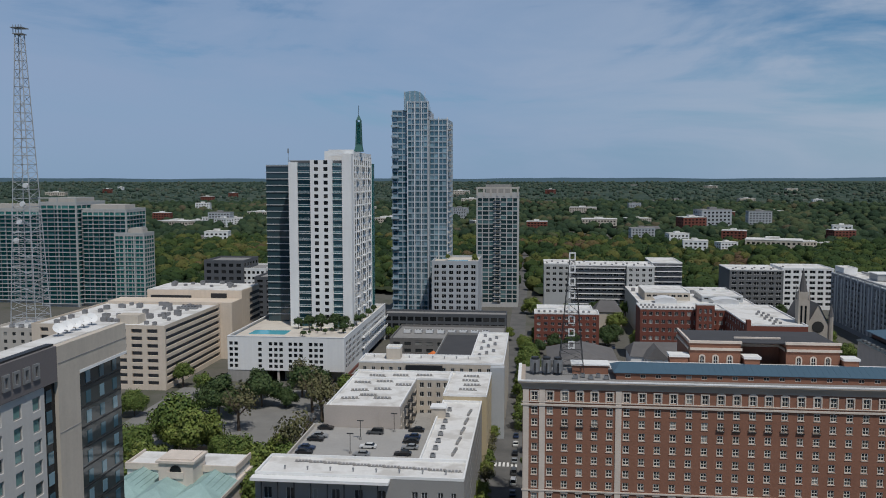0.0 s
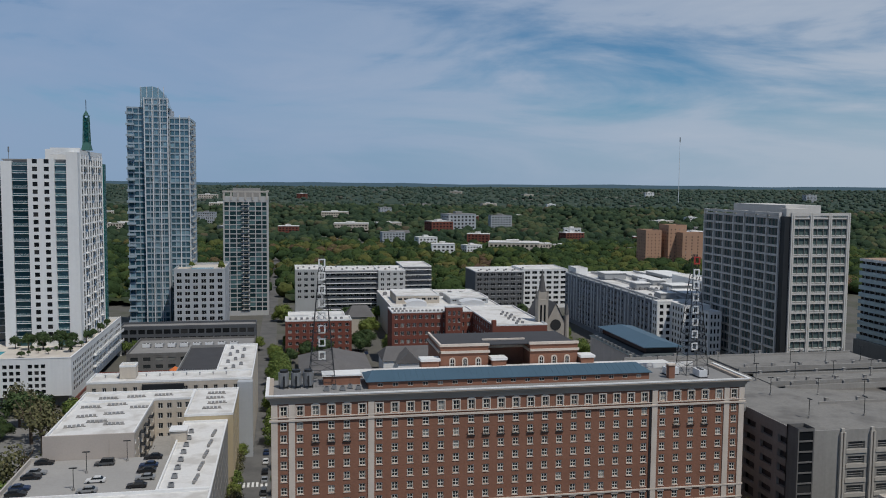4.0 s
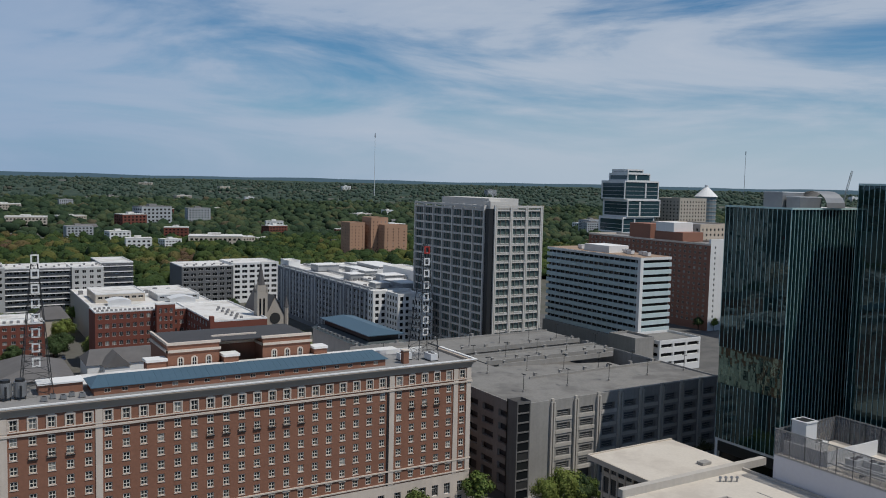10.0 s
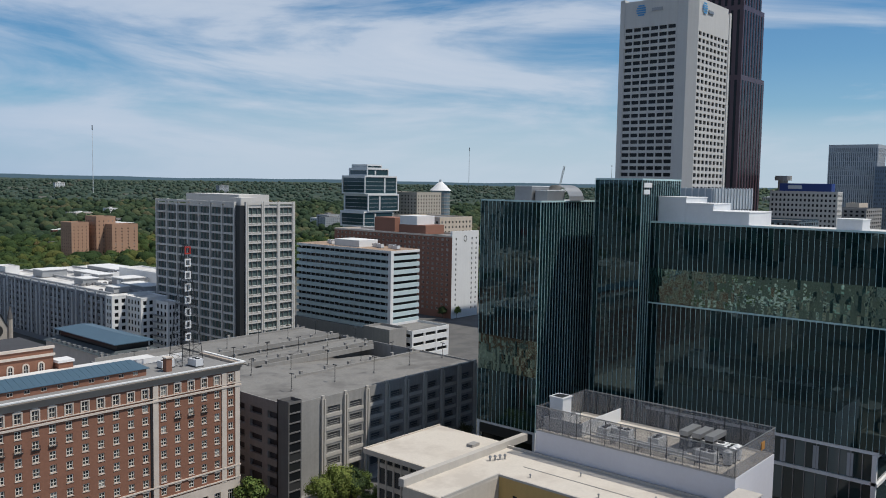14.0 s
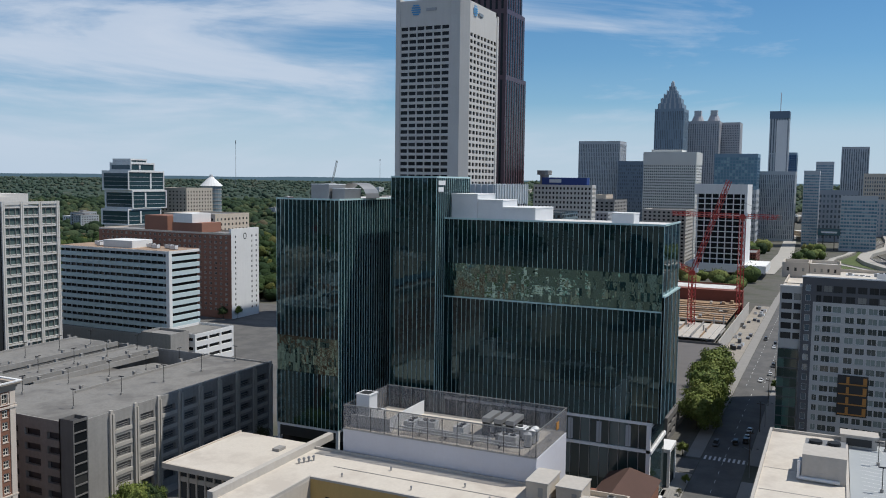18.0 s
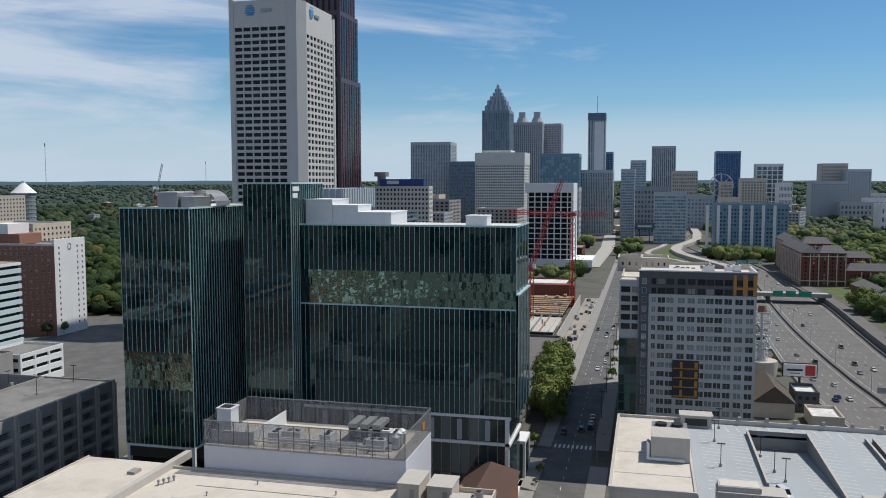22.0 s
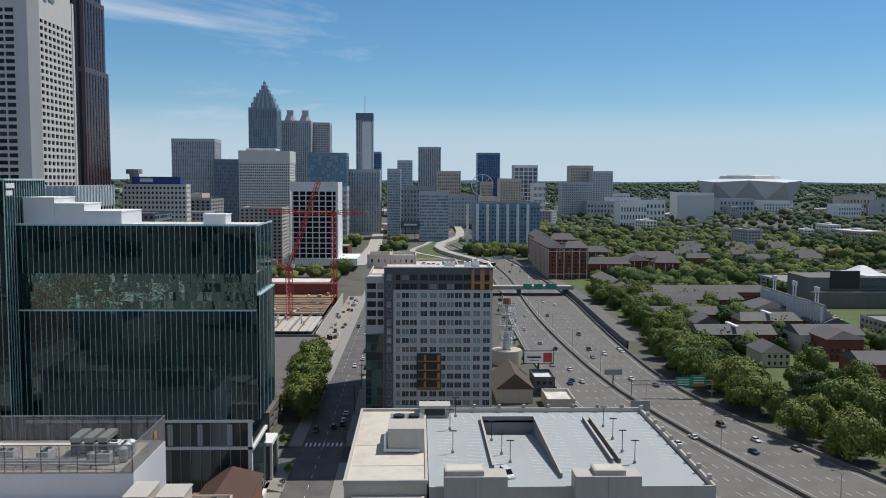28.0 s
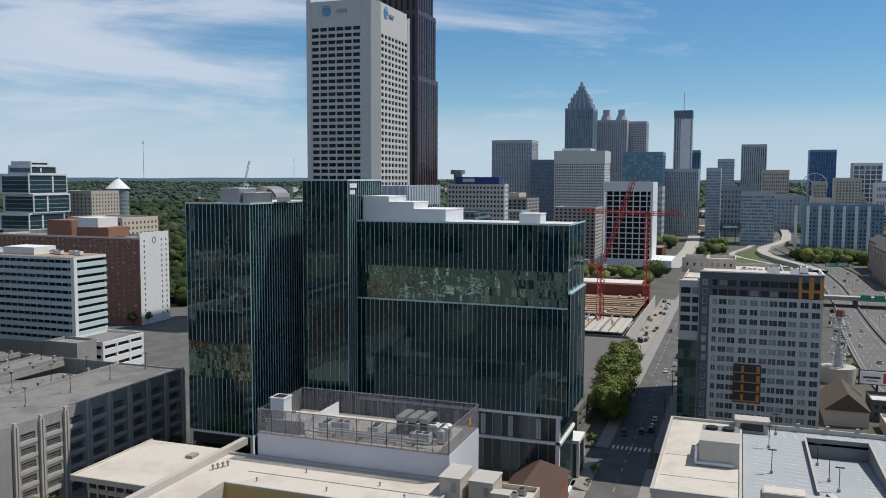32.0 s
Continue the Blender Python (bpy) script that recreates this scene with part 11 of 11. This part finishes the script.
# far canopy greens are paled and blued to stand in for haze
CANOPY_FAR_HAZE = canopy_leaves("far_hazed_canopy", [(0.2, (0.032, 0.054, 0.042)), (0.5, (0.046, 0.070, 0.052)), (0.75, (0.060, 0.082, 0.058)), (0.92, (0.08, 0.090, 0.065))], 26.0)


def canopy(name, label, r0, r1, a0, a1, step, grow, across, cell, high, mat_):
    """A closed roof of crowns: one domed bump in each cell of an uneven net."""
    rad = [r0]
    while rad[-1] < r1:
        rad.append(rad[-1] + step)
        step *= grow
    rad = np.array(rad)
    ang = np.radians(np.arange(a0, a1, across))
    R, A = np.meshgrid(rad, ang, indexing="ij")
    X_, Y_ = R * np.sin(A), R * np.cos(A)
    I, J = np.floor(X_ / cell), np.floor(Y_ / cell)
    best, tall = np.full(X_.shape, 9.0), np.zeros(X_.shape)
    for di in (-1, 0, 1):
        for dj in (-1, 0, 1):
            i, j = I + di, J + dj
            h1 = np.modf(np.abs(np.sin(i * 12.9898 + j * 78.233) * 43758.5453))[0]
            h2 = np.modf(np.abs(np.sin(i * 39.346 + j * 11.135) * 24634.633))[0]
            h3 = np.modf(np.abs(np.sin(i * 73.156 + j * 52.235) * 13758.27))[0]
            d = np.hypot(X_ / cell - i - h1, Y_ / cell - j - h2)
            tall = np.where(d < best, h3, tall)
            best = np.minimum(best, d)
    Z_ = high * (0.45 + 0.55 * tall) * np.sqrt(np.clip(1 - (best / 0.72) ** 2, 0.0, 1)) * (1 + rg.uniform(-0.12, 0.12, X_.shape))
    flat_x, flat_y = X_.ravel(), Y_.ravel()
    land = np.array([rise(a, b) for a, b in zip(flat_x.tolist(), flat_y.tolist())])
    gap = np.array([noise.noise(Vector((a / 190, b / 190, 3))) for a, b in zip(flat_x.tolist(), flat_y.tolist())])
    z_ = land + Z_.ravel() - np.where(gap > 0.36, 12.0, 0.0)
    out = np.zeros(len(flat_x), bool)
    for c in CLEAR:
        out |= (flat_x > c[0]) & (flat_x < c[1]) & (flat_y > c[2]) & (flat_y < c[3])
    out |= (flat_x > -16) & (flat_x < -2) & (flat_y < 1100)
    n0, n1_ = X_.shape
    k = (np.arange(n0 - 1)[:, None] * n1_ + np.arange(n1_ - 1)[None, :]).ravel()
    quads = np.stack([k, k + 1, k + n1_ + 1, k + n1_], 1)
    quads = quads[~out[quads].any(axis=1)]
    tagged(new(name, raw_mesh(name, np.stack([flat_x, flat_y, z_], 1), quads[:, ::-1], mat_, True)), label, "woods", kind="stuff")


canopy("canopy_near", "closed roof of spring woods in green, olive and brown", 600, 1260, -42, 62, 5.5, 1.004, 0.36, 15.0, 6.5, CANOPY)
canopy("canopy_middle", "dense woods over rolling ground", 1255, 2400, -42, 68, 7.5, 1.004, 0.26, 18.0, 6.5, CANOPY)
canopy("canopy_far", "far woods to the horizon", 2390, 4890, -44, 134, 11.0, 1.006, 0.24, 26.0, 6.0, CANOPY_FAR_HAZE)
# a glowing blue ring puts the horizon haze into plain colour
haze_ring = Mesh()
HAZE_BLUE = bpy.data.materials.new("horizon_haze_glow")
HAZE_BLUE.use_nodes = True
_b = Tree(HAZE_BLUE.node_tree)
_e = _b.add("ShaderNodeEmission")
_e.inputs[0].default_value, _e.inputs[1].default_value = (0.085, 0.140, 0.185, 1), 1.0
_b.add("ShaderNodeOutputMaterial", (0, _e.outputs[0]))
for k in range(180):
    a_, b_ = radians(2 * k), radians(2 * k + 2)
    haze_ring.v.extend([(4935 * math.sin(a_), 4935 * math.cos(a_), 0), (4935 * math.sin(b_), 4935 * math.cos(b_), 0), (4935 * math.sin(b_), 4935 * math.cos(b_), 94 + 2.5 * math.sin(0.7 * (k + 1)) + 2 * math.sin(1.9 * (k + 1))), (4935 * math.sin(a_), 4935 * math.cos(a_), 94 + 2.5 * math.sin(0.7 * k) + 2 * math.sin(1.9 * k))])
    haze_ring.f.append((4 * k, 4 * k + 1, 4 * k + 2, 4 * k + 3))
haze_ring.m = [0] * 180
tagged(part("backdrop", haze_ring, HAZE_BLUE), "glowing blue ring that paints haze along the horizon", "backdrop", kind="structure")
woods("woods_near", "mixed spring woods with fresh green crowns", 7600, 600, 1250, -42, 62, 5.9, 2, 26, 1.0, WOOD_SPRING)
woods("woods_campus", "green trees between campus houses", 2700, 640, 1500, 90, 132, 6.2, 2, 30, 1.1, WOOD_SOUTH)
woods("woods_campus_near", "green trees round campus houses", 900, 330, 700, 92, 128, 5.2, 2, 70, 0.8, WOOD_SOUTH)
woods("ramp_groves", "green trees round the freeway ramps", 0, 0, 0, 0, 0, 6.6, 2, 70, 0.9, WOOD_SOUTH, GROVE)
woods("woods_middle", "dense woods over rolling ground", 10500, 1200, 2400, -42, 68, 6.6, 2, 0, 1.8, WOOD_MIDDLE)
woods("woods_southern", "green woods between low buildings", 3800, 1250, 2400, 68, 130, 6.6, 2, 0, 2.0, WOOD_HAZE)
woods("woods_far", "far woods to the horizon", 10000, 2300, 4300, -44, 68, 5.6, 1, 0, 2, WOOD_FAR_HAZE)
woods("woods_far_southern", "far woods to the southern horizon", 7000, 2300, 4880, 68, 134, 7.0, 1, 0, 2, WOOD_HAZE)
woods("woods_behind", "woods behind the city", 3000, 250, 4800, 134, 316, 14.0, 1, 0, 2, WOOD_MIDDLE)

# ---- houses and blocks among the far trees ----
def make_house():
    t = thing("far_house", "small pale house among trees", "house", group="far houses")
    gable_local(t, 9, 7, 6, 9.5, BEIGE, SHINGLE)
    return t


def gable_local(t, a, b, h, top, wall_, roof_):
    sub("wall", Mesh().box(-a, a, -b, b, 0, h), wall_, t)
    me_ = Mesh()
    me_.face([(-a - 0.5, -b - 0.5, h), (a + 0.5, -b - 0.5, h), (a + 0.5, 0, top), (-a - 0.5, 0, top)])
    me_.face([(a + 0.5, b + 0.5, h), (-a - 0.5, b + 0.5, h), (-a - 0.5, 0, top), (a + 0.5, 0, top)])
    me_.face([(-a - 0.5, b + 0.5, h), (-a - 0.5, -b - 0.5, h), (-a - 0.5, 0, top)])
    me_.face([(a + 0.5, -b - 0.5, h), (a + 0.5, b + 0.5, h), (a + 0.5, 0, top)])
    sub("roof", me_, roof_, t)


def block_maker(label, a, b, h, wall_, roof_):
    def make():
        t = thing("far_block", label, "building", group="far blocks")
        me_ = Mesh()
        rows_ = spread(1, h - 1, max(2, int(h / 4)), 0.5)
        for side in ("-y", "-x", "+x", "+y"):
            u_, n_ = SIDES[side]
            ln = 2 * a if side in ("-y", "+y") else 2 * b
            hh = facade(me_, corner(side, -a, a, -b, b), u_, n_, ln, 0, h, spread(1, ln - 1, max(3, int(ln / 5)), 0.55), rows_, 0.4)
            for c, w2, h2 in hh:
                z_ = Vector((0, 0, h2 / 2))
                me_.face([c - u_ * w2 / 2 - z_, c + u_ * w2 / 2 - z_, c + u_ * w2 / 2 + z_, c - u_ * w2 / 2 + z_], 1)
        sub("wall", me_, [wall_, PANE_DARK], t)
        sub("roof", Mesh().box(-a - 0.2, a + 0.2, -b - 0.2, b + 0.2, h, h + 0.6).box(-a * 0.3, a * 0.2, -b * 0.3, b * 0.3, h + 0.6, h + 3), roof_, t)
        return t
    return make


FAR = [Kit(make_house), Kit(block_maker("white far block above the trees", 14, 9, 15, WHITE, ROOF_WHITE)), Kit(block_maker("brick far block above the trees", 16, 10, 17, BRICK_OLD, ROOF_WHITE)),
       Kit(block_maker("pale far warehouse among trees", 28, 16, 11, BEIGE, ROOF_WHITE)), Kit(block_maker("grey far flats among trees", 18, 10, 22, GREY_PANEL, ROOF_GREY))]
rf_ = random.Random(21)
spots = [(190, 1010, 1, 1.0), (230, 1030, 1, 0.8), (150, 1180, 4, 0.9), (260, 1420, 2, 1.3), (300, 1450, 4, 1.5), (320, 1080, 3, 0.9), (350, 1100, 3, 0.7), (420, 1200, 2, 1.0), (470, 1340, 1, 1.0), (520, 1180, 2, 0.7)]
for k in range(92):
    a, r = math.radians(rf_.uniform(-38, 66)), rf_.choice((rf_.uniform(1000, 1800), rf_.uniform(1500, 3600), rf_.uniform(1500, 3600)))
    spots.append((r * math.sin(a), r * math.cos(a), rf_.choice((0, 0, 1, 1, 2, 3, 3, 4)), rf_.uniform(0.7, 1.2)))
for k in range(74):
    a, r = math.radians(rf_.uniform(66, 128)), rf_.choice((rf_.uniform(1150, 3200), rf_.uniform(1500, 2700)))
    spots.append((r * math.sin(a), r * math.cos(a), rf_.choice((0, 1, 1, 3, 3, 4)), rf_.uniform(0.7, 1.3)))
for x_, y_, k, s_ in spots:
    FAR[k](x_, y_, rise(x_, y_) + (4 if k == 0 else 3), rf_.uniform(-25, 25), s_)

# blocks made up behind the camera, unseen except mirrored in the glass
rb2 = random.Random(31)
for k in range(16):
    x_, y_ = -170 - 62 * (k % 4) + rb2.uniform(-8, 8), -150 + 78 * (k // 4) + rb2.uniform(-8, 8)
    h_ = rb2.uniform(14, 46)
    building("western_block", "unseen plain block added for the glass to mirror", x_, x_ + 36, y_, y_ + 44, 0, h_, {"+x": (9, max(3, int(h_ / 4)), 0.55, 0.5, 2, h_ - 1)}, rb2.choice((BEIGE, CONCRETE, BRICK_OLD, TAN, WHITE)), rb2.choice((ROOF_WHITE, ROOF_GREY, ROOF_CREAM)), PANE_DARK, joined=True, group="western blocks")
